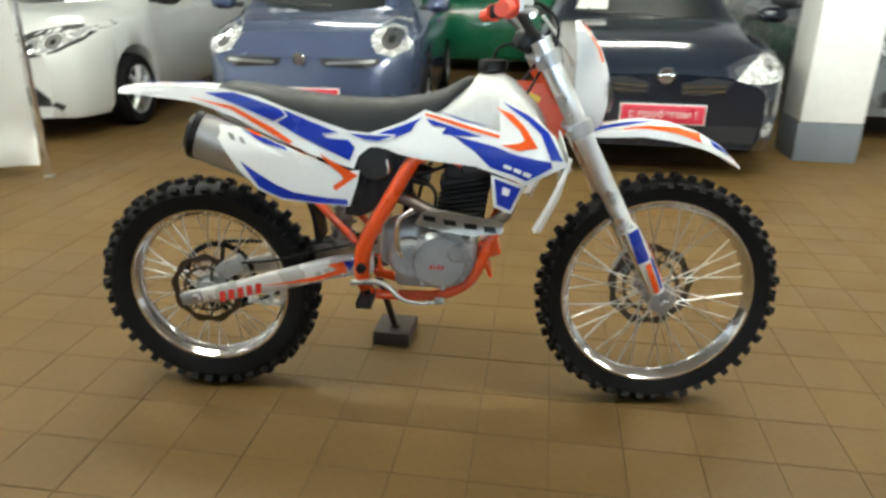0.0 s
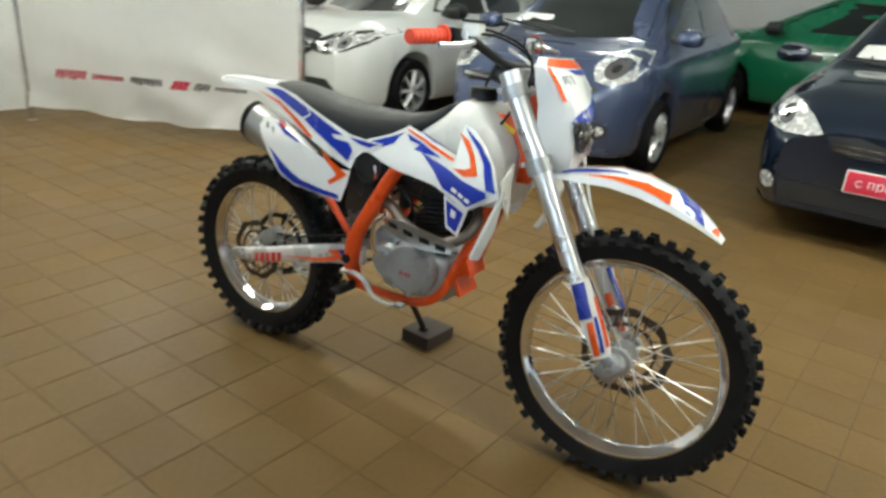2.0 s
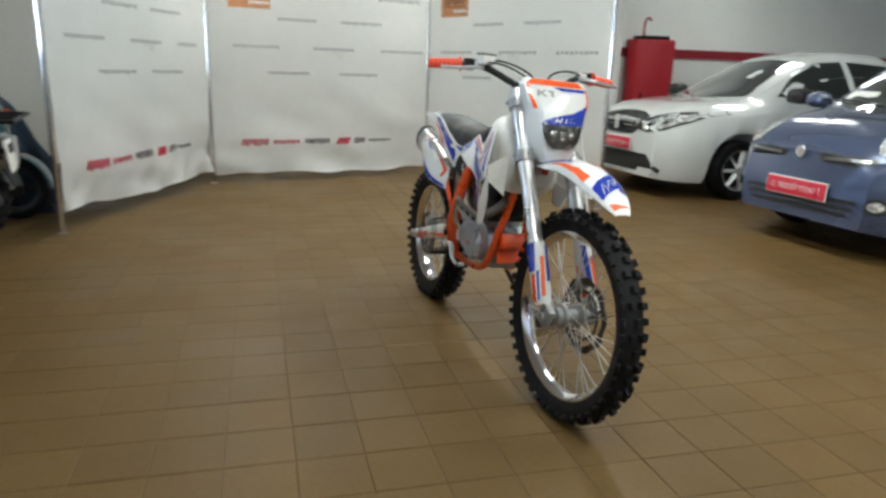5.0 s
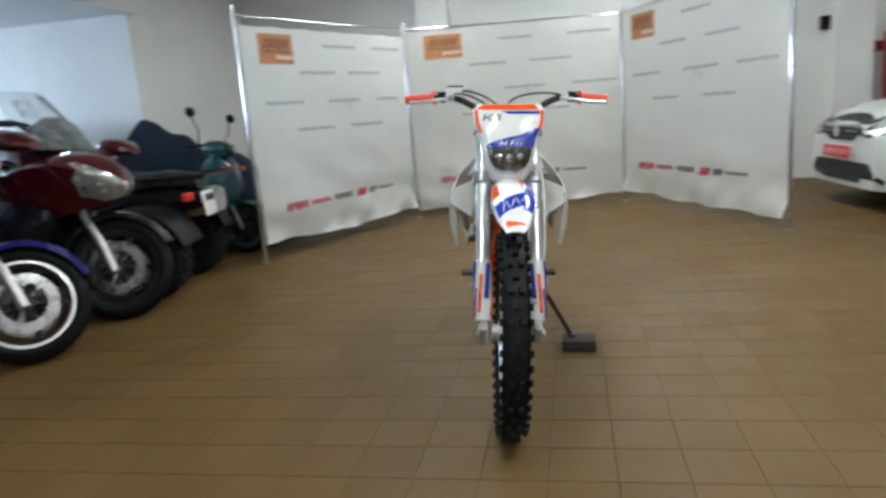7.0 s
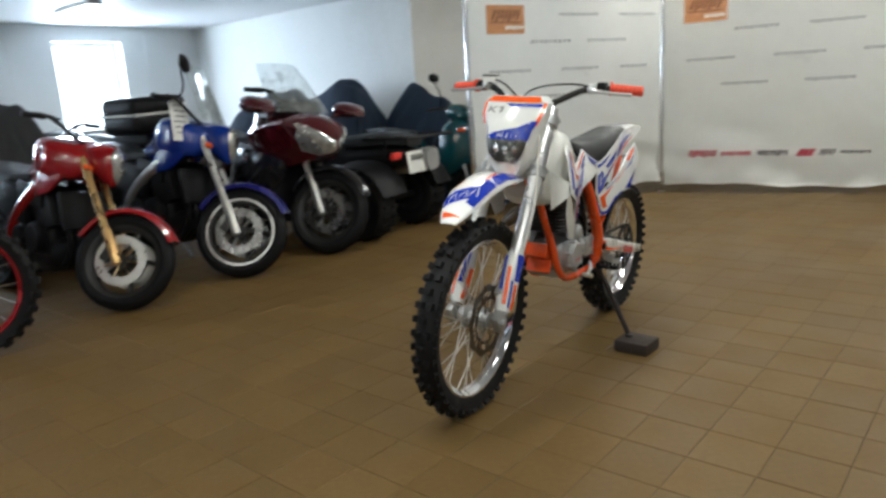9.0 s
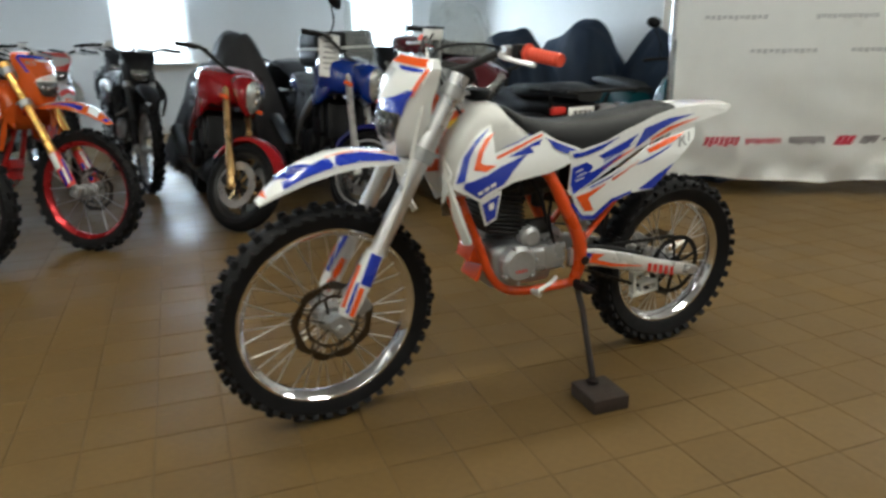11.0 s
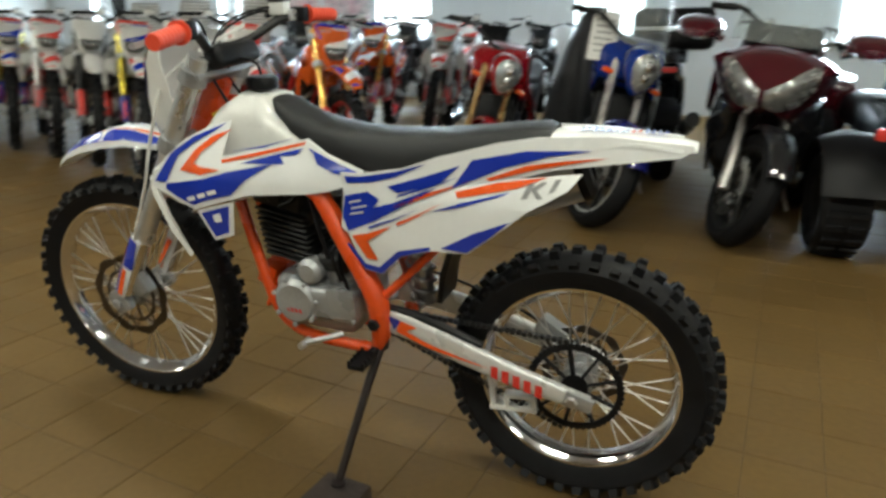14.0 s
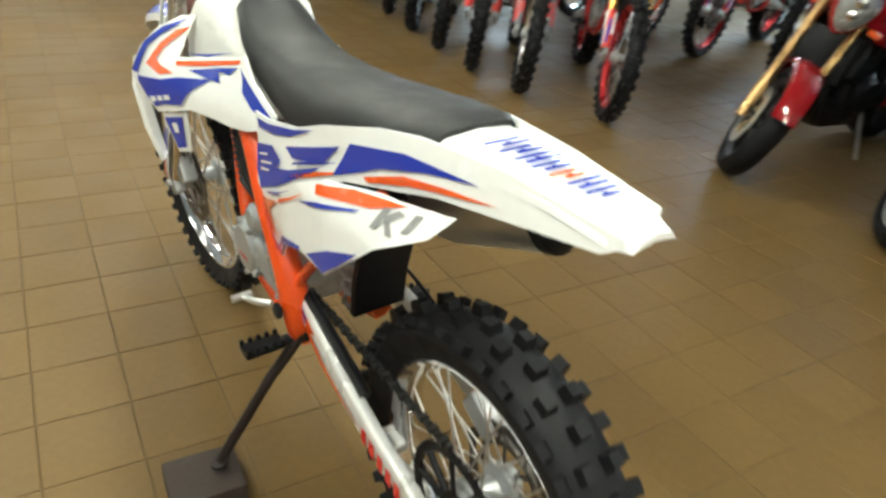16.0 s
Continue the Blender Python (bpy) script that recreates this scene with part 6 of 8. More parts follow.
        bmesh.ops.solidify(bm, geom=bm.faces[:], thickness=0.004)
        part("windscreen", bm, SCREEN, bike, "tall clear windscreen")
        part("dashboard", block(bmesh.new(), (-0.36, 0, 1.02), (0.16, 0.36, 0.10), (0, -25, 0), 0.03), BLACK, bike, "black dashboard")
        part("radiator_cowl", loft(bmesh.new(), [oval(x, 0, z, hw, hh, 16, 4) for x, z, hw, hh in ((-0.33, 0.50, 0.20, 0.16), (-0.40, 0.48, 0.24, 0.20), (-0.60, 0.46, 0.24, 0.22), (-0.80, 0.46, 0.20, 0.20))]), BLACK, bike, "black radiator cowl")
        part("belly_pan", loft(bmesh.new(), [oval(x, 0, 0.27, hw, 0.07, 16, 3) for x, hw in ((-0.40, 0.10), (-0.5, 0.2), (-0.8, 0.22), (-1.0, 0.15))]), BLACK, bike, "black belly pan")
    if topcase:
        bm = block(bmesh.new(), (-1.66, 0, 1.10), (0.42, 0.56, 0.18), None, 0.08, 4)
        case = part("top_case", bm, BLACK, bike, "black top case")
        part("lid", block(bmesh.new(), (-1.66, 0, 1.215), (0.41, 0.55, 0.17), None, 0.08, 4), BLACK, case, "domed black lid")
        part("reflector_band", block(bmesh.new(), (-1.66, 0, 1.165), (0.43, 0.568, 0.022), None, 0.010), GREYP, case, "pale band round the case")
        part("carrier", block(bmesh.new(), (-1.55, 0, 0.97), (0.40, 0.22, 0.10), None, 0.02), DARKM, bike, "dark luggage carrier")
    if tag:
        tg = part("price_tag", block(bmesh.new(), (-0.36, -0.16, 1.04), (0.006, 0.16, 0.28), (0, -8, 12)), PAPER, bike, "white paper price tag")
        bm = bmesh.new()
        for i in range(6):
            block(bm, (-0.3545 + 0.0033 * i - 0.008, -0.16, 1.13 - i * 0.035), (0.004, 0.11 - 0.012 * (i % 3), 0.008), (0, -8, 12))
        part("lettering", bm, GREYD, tg, "grey bars of print")
    return bike


def at(x, y, heading):
    return pose(x, y, 0, 0, 0, heading)


road_bike("touring_motorcycle", at(-1.10, -2.50, 82) @ Matrix.Scale(1.1, 4), "burgundy touring motorcycle with tall windscreen and full fairing", BURG, GLOSSK, "tourer", 28, STEEL, DARKM, GUNM, lean=6)
road_bike("naked_motorcycle", at(-0.30, -2.58, 91) @ Matrix.Scale(1.06, 4), "blue naked motorcycle with paper price tag and small screen", BLUEP, INDIGO, "naked", 37, STEEL, DARKM, GUNM, SILV, tag=True, rail_mat=SILV, mirrors=(-1,))
road_bike("naked_motorcycle", at(0.55, -2.64, 91), "red naked motorcycle with bronze forks", REDP, REDP, "naked", 38, FORKB, DARKM, SILV, screen=False, rail_mat=REDP)
road_bike("touring_motorcycle", at(-0.42, -5.55, -82), "black motorcycle with top case, parked in the second row", GLOSSK, GLOSSK, "naked", 0, DARKM, DARKM, STEEL, topcase=True, group="motorcycles in the second row", screen=False, lean=2)

# off-road bikes of the row, plainer than the one on show
CLAY = {"blue": None, "orange": None, "grey": None}
REDART = {"blue": REDDEC, "orange": REDDEC, "grey": GREYD}
BLUART = {"blue": BLUE, "orange": REDDEC, "grey": GREYD}
WART = {"blue": WHITE, "orange": BLUE, "grey": GREYD}
ORP = mat("orange_gloss_plastic", (0.62, 0.10, 0.015), 0.22, vary=0.06, coat=0.4)
REDF = mat("red_frame_paint", (0.40, 0.02, 0.02), 0.3, vary=0.1)
REDRIM = mat("red_anodised_rim", (0.42, 0.02, 0.025), 0.25, 0.6, vary=0.1)
BLKF = mat("black_frame_paint", (0.02, 0.02, 0.022), 0.35, vary=0.15)
DIRTG = "off-road bikes parked in a row"


def front_at(x, y, heading):
    """The pose that puts the front tyre of a dirt bike on that spot."""
    return pose(x, y, 0, 0, 0, heading) @ Matrix.Translation((-FAX[0], 0, 0.012)) @ pose(0, 0, 0, -5)


ktm = dirt_bike("enduro_bike", front_at(1.42, -2.58, 141), "orange enduro bike with red rims and gold forks", ORP, WART, REDF, REDRIM, GOLD, full=False, guard=REDDEC, group=DIRTG, grip_mat=BLACK, sw_mat=ALU)
e_red = dirt_bike("enduro_bike", front_at(2.05, -2.44, 141), "white and red enduro bike with grey forks", DIRTYW, REDART, REDF, CHROME, ALU, full=False, guard=PLINTH, group=DIRTG, grip_mat=BLACK)
e_wht = dirt_bike("enduro_bike", front_at(2.60, -2.46, 141), "white enduro bike with red fork guards", DIRTYW, CLAY, BLKF, CHROME, DARKM, full=False, guard=REDDEC, group=DIRTG, grip_mat=BLACK)
e_yel = dirt_bike("enduro_bike", front_at(3.18, -2.58, 141), "white enduro bike with yellow forks and blue guards", DIRTYW, BLUART, BLKF, CHROME, YFORK, full=False, guard=INDIGO, group=DIRTG, grip_mat=BLACK)
e_blk = dirt_bike("enduro_bike", front_at(-1.50, -4.78, 100), "black enduro bike standing in the second row", BLACK, CLAY, BLKF, STEEL, DARKM, full=False, guard=BLACK, group=DIRTG, grip_mat=BLACK, sw_mat=DARKM)
for src_, x, y, h in ((e_wht, 3.78, -2.72, 140), (e_red, 4.40, -2.86, 143), (e_yel, 5.06, -3.00, 141), (e_wht, 5.70, -3.12, 142), (e_red, 6.35, -3.25, 140), (e_yel, 7.0, -3.4, 142)):
    copy_thing(src_, front_at(x, y, h))
for src_, x, y, h in ((e_blk, 0.98, -4.25, 98), (e_red, 1.60, -4.75, 103), (e_wht, 2.95, -4.6, 100), (e_red, 4.0, -4.8, 104), (e_yel, 5.1, -5.0, 98), (ktm, 2.35, -4.7, 102), (e_blk, 3.5, -5.2, 99), (e_blk, 1.1, -6.5, 95), (e_red, 2.0, -6.6, 97), (e_blk, 2.9, -6.7, 95), (e_wht, 3.8, -6.8, 97), (e_blk, 4.7, -6.9, 95)):
    copy_thing(src_, front_at(x, y, h))
# price cards on the bars of some of them
for x, y, z in ((2.22, -2.86, 1.17), (2.80, -2.90, 1.15), (3.38, -3.02, 1.14)):
    card = part("price_card", block(bmesh.new(), (0, 0, 0), (0.22, 0.004, 0.31), None, 0.0), MESHG)
    bm = bmesh.new()
    for i in range(13):
        for d in (-1, 1):
            block(bm, (0, d * 0.003, -0.138 + i * 0.023), (0.20, 0.003, 0.011), None, 0.0)
    tagged(part("print", bm, PAPER, card, "pale lines of print"), "pale lines of print", kind="stuff")
    card.matrix_basis = pose(x, y, z, -12, 0, 60)
    tagged(card, "grey price card hung on a handlebar", "price card", "price cards")


# ---- covered motorcycles ----
def covered(x, y, heading, length, width, supports, cloth, seed, label):
    """A cloth over a motorcycle: it hangs in tents from the points that hold it up and falls in folds to the floor."""
    bm = bmesh.new()
    nx, ny = 64, 44
    rnd = random.Random(seed)
    ph = [rnd.uniform(0, 6.28) for _ in range(6)]
    grid = []
    for i in range(nx + 1):
        t = i / nx * 2 - 1
        t = math.copysign(1 - (1 - abs(t)) ** 1.35, t)
        row = []
        for j in range(ny + 1):
            q = j / ny * 2 - 1
            q = math.copysign(1 - (1 - abs(q)) ** 1.35, q)
            px, py = t * length / 2, q * width / 2
            hs = [h - k * math.hypot(px - sx, py - sy) ** 1.25 for sx, sy, h, k in supports]
            z = math.log(sum(math.exp(h * 11) for h in hs)) / 11
            z += 0.09 * noise.noise(Vector((px * 3.2 + seed, py * 3.2, 0))) + 0.05 * noise.noise(Vector((px * 7 + seed, py * 5, 3))) + 0.014 * math.sin(px * 17 + py * 9 + ph[4])
            edge = min((1 - abs(t)) * length / 2, (1 - abs(q)) * width / 2)
            k = min(1.0, edge / 0.36)
            z = max(0.12, z) * (1 - (1 - k) ** 1.8) + 0.05 * (1 - k)
            ang = math.atan2(py, px)
            fold = (1 - k) * 0.045 * (math.sin(ang * 17 + ph[0]) + 0.7 * math.sin(ang * 31 + ph[1]))
            out = 1 + fold / max(0.3, math.hypot(px, py)) + 0.10 * (1 - k)
            row.append(bm.verts.new((px * out, py * out, z)))
        grid.append(row)
    for i in range(nx):
        for j in range(ny):
            bm.faces.new((grid[i][j], grid[i + 1][j], grid[i + 1][j + 1], grid[i][j + 1]))
    bmesh.ops.solidify(bm, geom=bm.faces[:], thickness=0.005)
    lowest = min(v.co.z for v in bm.verts)
    for v in bm.verts:
        v.co.z -= lowest
    ob = part("covered_motorcycle", bm, cloth, None, "", 80)
    ob.matrix_basis = pose(x, y, 0, 0, 0, heading)
    return tagged(ob, label, "covered motorcycle", "covered motorcycles")


# points that hold the cloth up: along, across, height, steepness
HELD = ((0.45, 0.05, 1.40, 1.0), (0.48, 0.30, 1.24, 1.0), (0.45, -0.28, 1.20, 0.9), (0.05, 0, 1.20, 0.8), (-0.35, 0.05, 1.02, 0.8), (-0.75, -0.04, 1.04, 0.9), (0.85, 0, 0.85, 1.0))
covered(-2.72, -5.05, 93, 2.1, 1.0, HELD, NAVY, 3, "motorcycle under a draped navy cloth cover")
covered(-3.62, -4.92, 91, 2.1, 0.95, tuple((a, b, c * 1.06, d * 0.9) for a, b, c, d in HELD), NAVY, 7, "motorcycle under a draped navy cloth cover")
covered(-3.90, -3.22, -92, 1.75, 0.82, tuple((a * 0.85, b * 0.85, c * 0.97, d) for a, b, c, d in HELD), NAVY, 19, "motorcycle under a draped navy cloth cover")
covered(0.14, -5.25, 97, 1.75, 0.85, tuple((a * 0.85, b * 0.85, c * 1.0, d) for a, b, c, d in HELD), GREYC, 11, "motorcycle under a draped grey cloth cover")


GREYSIL = mat("pale_grey_heat_paint", (0.34, 0.34, 0.34), 0.45, 0.3, vary=0.12, scale=8)


# ---- quad bike seen from its tail ----
quad = thing("quad_bike", at(-2.03, -2.57, -86), "black quad bike with fat tyres and a tail rack", "quad bike")
for nm, x, s in (("rear_wheel", 0.0, -1), ("rear_wheel", 0.0, 1), ("front_wheel", 1.25, -1), ("front_wheel", 1.25, 1)):
    y = s * 0.40
    bm = lathe(bmesh.new(), [(0.14, -0.09), (0.16, -0.1), (0.15, 0), (0.16, 0.1), (0.14, 0.09), (0.05, 0.05), (0.02, 0.05), (0.02, -0.05), (0.05, -0.05)], (x, y, 0.29), 28)
    w_ = part(nm, bm, DARKM, quad, "dark steel wheel")
    bm = lathe(bmesh.new(), [(0.155, -0.10), (0.20, -0.125), (0.25, -0.12), (0.275, -0.09), (0.28, 0), (0.275, 0.09), (0.25, 0.12), (0.20, 0.125), (0.155, 0.10)], (x, y, 0.29), 40)
    part("tyre", bm, RUBBER, w_, "fat black tyre")
    bm = bmesh.new()
    for i in range(22):
        a = math.tau * i / 22
        for k in (-1, 1):
            block(bm, (x + 0.282 * math.cos(a), y + k * 0.05, 0.29 + 0.282 * math.sin(a)), (0.022, 0.085, 0.03), (0, -math.degrees(a), 0))
    tagged(part("tread", bm, RUBBER, w_, "black tread blocks"), "black tread blocks", kind="stuff")
for s in (-1, 1):
    for x in (0.0, 1.25):
        part("mudguard", loft(bmesh.new(), [[(x + q * math.cos(a), s * u, 0.30 + q * math.sin(a)) for q, u in ((0.36, 0.24), (0.38, 0.42), (0.33, 0.55), (0.32, 0.55), (0.37, 0.42), (0.35, 0.24))] for a in [radians(15 + 150 * i / 10) for i in range(11)]]), BLACK, quad, "black plastic mudguard")
part("body", loft(bmesh.new(), [oval(x, 0, z, hw, hh, 18, 3) for x, z, hw, hh in ((-0.35, 0.66, 0.16, 0.06), (-0.1, 0.66, 0.22, 0.10), (0.3, 0.62, 0.2, 0.14), (0.75, 0.66, 0.17, 0.16), (1.2, 0.68, 0.2, 0.12), (1.6, 0.6, 0.16, 0.08))]), BLACK, quad, "black plastic body")
part("seat", loft(bmesh.new(), [oval(x, 0, z, hw, hh, 16, 3) for x, z, hw, hh in ((-0.3, 0.80, 0.12, 0.05), (-0.05, 0.82, 0.17, 0.07), (0.35, 0.79, 0.16, 0.07), (0.6, 0.80, 0.1, 0.05))]), SEATM, quad, "black padded seat")
part("engine", block(bmesh.new(), (0.6, 0, 0.38), (0.5, 0.34, 0.3), None, 0.05), DARKM, quad, "dark engine")
part("undertray", block(bmesh.new(), (0.45, 0, 0.42), (1.0, 0.46, 0.30), None, 0.05), DARKM, quad, "dark undertray and frame")
part("axle", tube(bmesh.new(), [(0, -0.36, 0.29), (0, 0.36, 0.29)], 0.03, 10, 1), DARKM, quad, "dark rear axle")
part("front_axle", tube(bmesh.new(), [(1.25, -0.36, 0.29), (1.25, 0.36, 0.29)], 0.03, 10, 1), DARKM, quad, "dark front axle")
bm = tube(bmesh.new(), [(-0.45, -0.35, 0.84), (-0.45, 0.35, 0.84), (0.0, 0.33, 0.84), (0.0, -0.33, 0.84), (-0.45, -0.35, 0.84)], 0.013, 8, 1)
for i in range(5):
    tube(bm, [(-0.45, -0.26 + i * 0.13, 0.84), (0.0, -0.26 + i * 0.13, 0.84)], 0.008, 6, 1)
tube(bm, [(-0.2, -0.3, 0.84), (-0.15, -0.25, 0.66)], 0.012, 6, 1)
tube(bm, [(-0.2, 0.3, 0.84), (-0.15, 0.25, 0.66)], 0.012, 6, 1)
part("rear_rack", bm, BLACK, quad, "black tubular rack")
part("handlebar", tube(bmesh.new(), [(0.55, -0.38, 1.02), (0.7, -0.2, 1.04), (0.75, 0, 0.96), (0.7, 0.2, 1.04), (0.55, 0.38, 1.02)], 0.014, 8), DARKM, quad, "dark handlebar")
part("steering_post", tube(bmesh.new(), [(0.75, 0, 0.97), (0.85, 0, 0.7)], 0.02, 8, 1), DARKM, quad, "steering post")
np2 = part("number_plate", block(bmesh.new(), (-0.40, 0.16, 0.64), (0.006, 0.24, 0.18), (0, 8, 0), 0.003), PLATEW, quad, "white number plate")
bm = bmesh.new()
for i in range(4):
    block(bm, (-0.405, 0.085 + i * 0.045, 0.68), (0.004, 0.024, 0.05), (0, 8, 0))
    block(bm, (-0.402, 0.085 + i * 0.048, 0.605), (0.004, 0.026, 0.05), (0, 8, 0))
part("lettering", bm, INK, np2, "dark bars")
part("silencer", loft(bmesh.new(), [oval(x, -0.14, z, hw, hh, 16, 3.0) for x, z, hw, hh in ((0.25, 0.56, 0.05, 0.05), (-0.02, 0.59, 0.11, 0.10), (-0.32, 0.63, 0.12, 0.105), (-0.39, 0.63, 0.10, 0.09))]), GREYSIL, quad, "pale grey silencer")
part("plate_bracket", block(bmesh.new(), (-0.34, 0.10, 0.66), (0.12, 0.10, 0.03), None, 0.005), BLACK, quad, "black plate bracket")
for s in (-1, 1):
    part("tail_light", block(bmesh.new(), (-0.30, s * 0.30, 0.70), (0.05, 0.12, 0.06), None, 0.015), LENS if s < 0 else REDDEC, quad, "tail light")

# ---- teal scooter behind the first banner ----
sc = thing("scooter", at(-3.22, -2.44, 84) @ pose(0, 0, 0, -6), "teal scooter standing beside the banner", "scooter")
road_wheel(sc, "front_wheel", 0, 0.23, 0.23, 0.11, DARKM, STEEL, Matrix(), 5, False)
road_wheel(sc, "rear_wheel", -1.28, 0.23, 0.23, 0.12, DARKM, STEEL, Matrix(), 5, False)
part("front_shield", loft(bmesh.new(), [oval(x, 0, z, hw, hh, 18, 2.6) for x, z, hw, hh in ((-0.02, 0.62, 0.05, 0.06), (-0.08, 0.66, 0.16, 0.20), (-0.18, 0.66, 0.21, 0.28), (-0.28, 0.62, 0.22, 0.30), (-0.33, 0.6, 0.2, 0.26))]), TEAL, sc, "glossy teal front shield")
part("front_fender", loft(bmesh.new(), [[(q * math.cos(a), u, 0.23 + q * math.sin(a)) for q, u in ((0.25, -0.08), (0.275, 0), (0.25, 0.08), (0.24, 0.075), (0.265, 0), (0.24, -0.075))] for a in [radians(0 + 150 * i / 10) for i in range(11)]]), TEAL, sc, "glossy teal front fender")
part("floor_board", block(bmesh.new(), (-0.55, 0, 0.30), (0.55, 0.34, 0.10), None, 0.03), BLACK, sc, "black floor board")
part("rear_body", loft(bmesh.new(), [oval(x, 0, z, hw, hh, 18, 2.8) for x, z, hw, hh in ((-0.78, 0.50, 0.13, 0.22), (-0.95, 0.55, 0.18, 0.22), (-1.25, 0.60, 0.18, 0.18), (-1.55, 0.66, 0.12, 0.10), (-1.68, 0.70, 0.05, 0.04))]), TEAL, sc, "glossy teal rear body")
part("seat", loft(bmesh.new(), [oval(x, 0, z, hw, hh, 16, 3) for x, z, hw, hh in ((-0.78, 0.74, 0.12, 0.03), (-0.95, 0.77, 0.16, 0.05), (-1.3, 0.80, 0.15, 0.05), (-1.55, 0.80, 0.1, 0.03))]), SEATM, sc, "black seat")
part("handlebar", tube(bmesh.new(), [(-0.36, -0.34, 0.99), (-0.27, -0.14, 1.02), (-0.25, 0, 1.0), (-0.27, 0.14, 1.02), (-0.36, 0.34, 0.99)], 0.014, 8), BLACK, sc, "black handlebar")
part("lamp_cowl", loft(bmesh.new(), [oval(x, 0, z, hw, hh, 16, 2.6) for x, z, hw, hh in ((-0.10, 0.97, 0.06, 0.05), (-0.16, 0.98, 0.13, 0.08), (-0.27, 0.99, 0.14, 0.08), (-0.33, 0.99, 0.1, 0.05))]), TEAL, sc, "teal lamp cowl")
part("headlight", loft(bmesh.new(), [oval(x, 0, 0.97, hw, hh, 16, 2.4) for x, hw, hh in ((-0.075, 0.03, 0.02), (-0.09, 0.075, 0.05), (-0.12, 0.085, 0.055))]), LENS, sc, "clear headlight")
for s in (-1, 1):
    part("fork_leg", tube(bmesh.new(), [(0, s * 0.075, 0.23), (-0.14, s * 0.06, 0.55)], 0.018, 8, 1), STEEL, sc, "steel fork leg")
    st_ = part("mirror_stalk", tube(bmesh.new(), [(-0.29, s * 0.22, 1.02), (-0.25, s * 0.27, 1.14), (-0.27, s * 0.34, 1.26)], 0.006, 8), BLACK, sc, "thin mirror stalk")
    part("mirror", loft(bmesh.new(), [[(-0.26 + d, s * 0.36 + 0.07 * k * math.cos(a), 1.30 + 0.045 * k * math.sin(a)) for a in [math.tau * j / 14 for j in range(14)]] for d, k in ((0.03, 0.5), (0.015, 0.9), (0, 1.0), (-0.01, 0.96))]), BLACK, st_, "black mirror")
    part("indicator", block(bmesh.new(), (-0.07, s * 0.15, 0.80), (0.05, 0.07, 0.04), None, 0.012), ORANGE, sc, "amber indicator")
part("centre_stand", tube(bmesh.new(), [(-0.98, -0.12, 0.05), (-0.95, 0, 0.28), (-0.98, 0.12, 0.04)], 0.012, 8, 1), STEEL, sc, "steel centre stand")

# ---- parked cars ----
CARBLUE = mat("slate_blue_car_paint", (0.066, 0.088, 0.165), 0.24, 0.3, vary=0.05, scale=3, coat=0.9, rvary=0.05)
CARNAVY = mat("dark_navy_car_paint", (0.006, 0.0115, 0.024), 0.14, 0.1, vary=0.08, scale=3, coat=0.9, rvary=0.05)
CARWHITE = mat("white_car_paint", (0.66, 0.68, 0.67), 0.2, vary=0.03, scale=3, coat=0.7, rvary=0.05)
CARSILVER = mat("grey_car_paint", (0.20, 0.21, 0.22), 0.25, 0.4, vary=0.05, scale=3, coat=0.7)
CARGREEN = mat("green_car_paint", (0.015, 0.16, 0.075), 0.25, vary=0.06, scale=3, coat=0.7)
DARKGLASS = mat("dark_car_glass", (0.014, 0.018, 0.017), 0.05, vary=0.3, scale=2, coat=1.0, rvary=0.02)
PLATERED = mat("red_plate_enamel", (0.52, 0.025, 0.055), 0.35, vary=0.06)
LAMPGREY = mat("lamp_inner_silver", (0.66, 0.67, 0.67), 0.24, 0.4, vary=0.35, scale=26, bump=0.6, bscale=35, coat=1.0)
TRIMK = mat("black_car_trim", (0.014, 0.014, 0.015), 0.5, vary=0.2, scale=12, bump=0.1)


def smooth_row(v, n):
    k = np.array([1, 2, 3, 2, 1], float)
    k /= k.sum()
    for _ in range(n):
        v = np.convolve(np.pad(v, 2, "edge"), k, "valid")
    return v


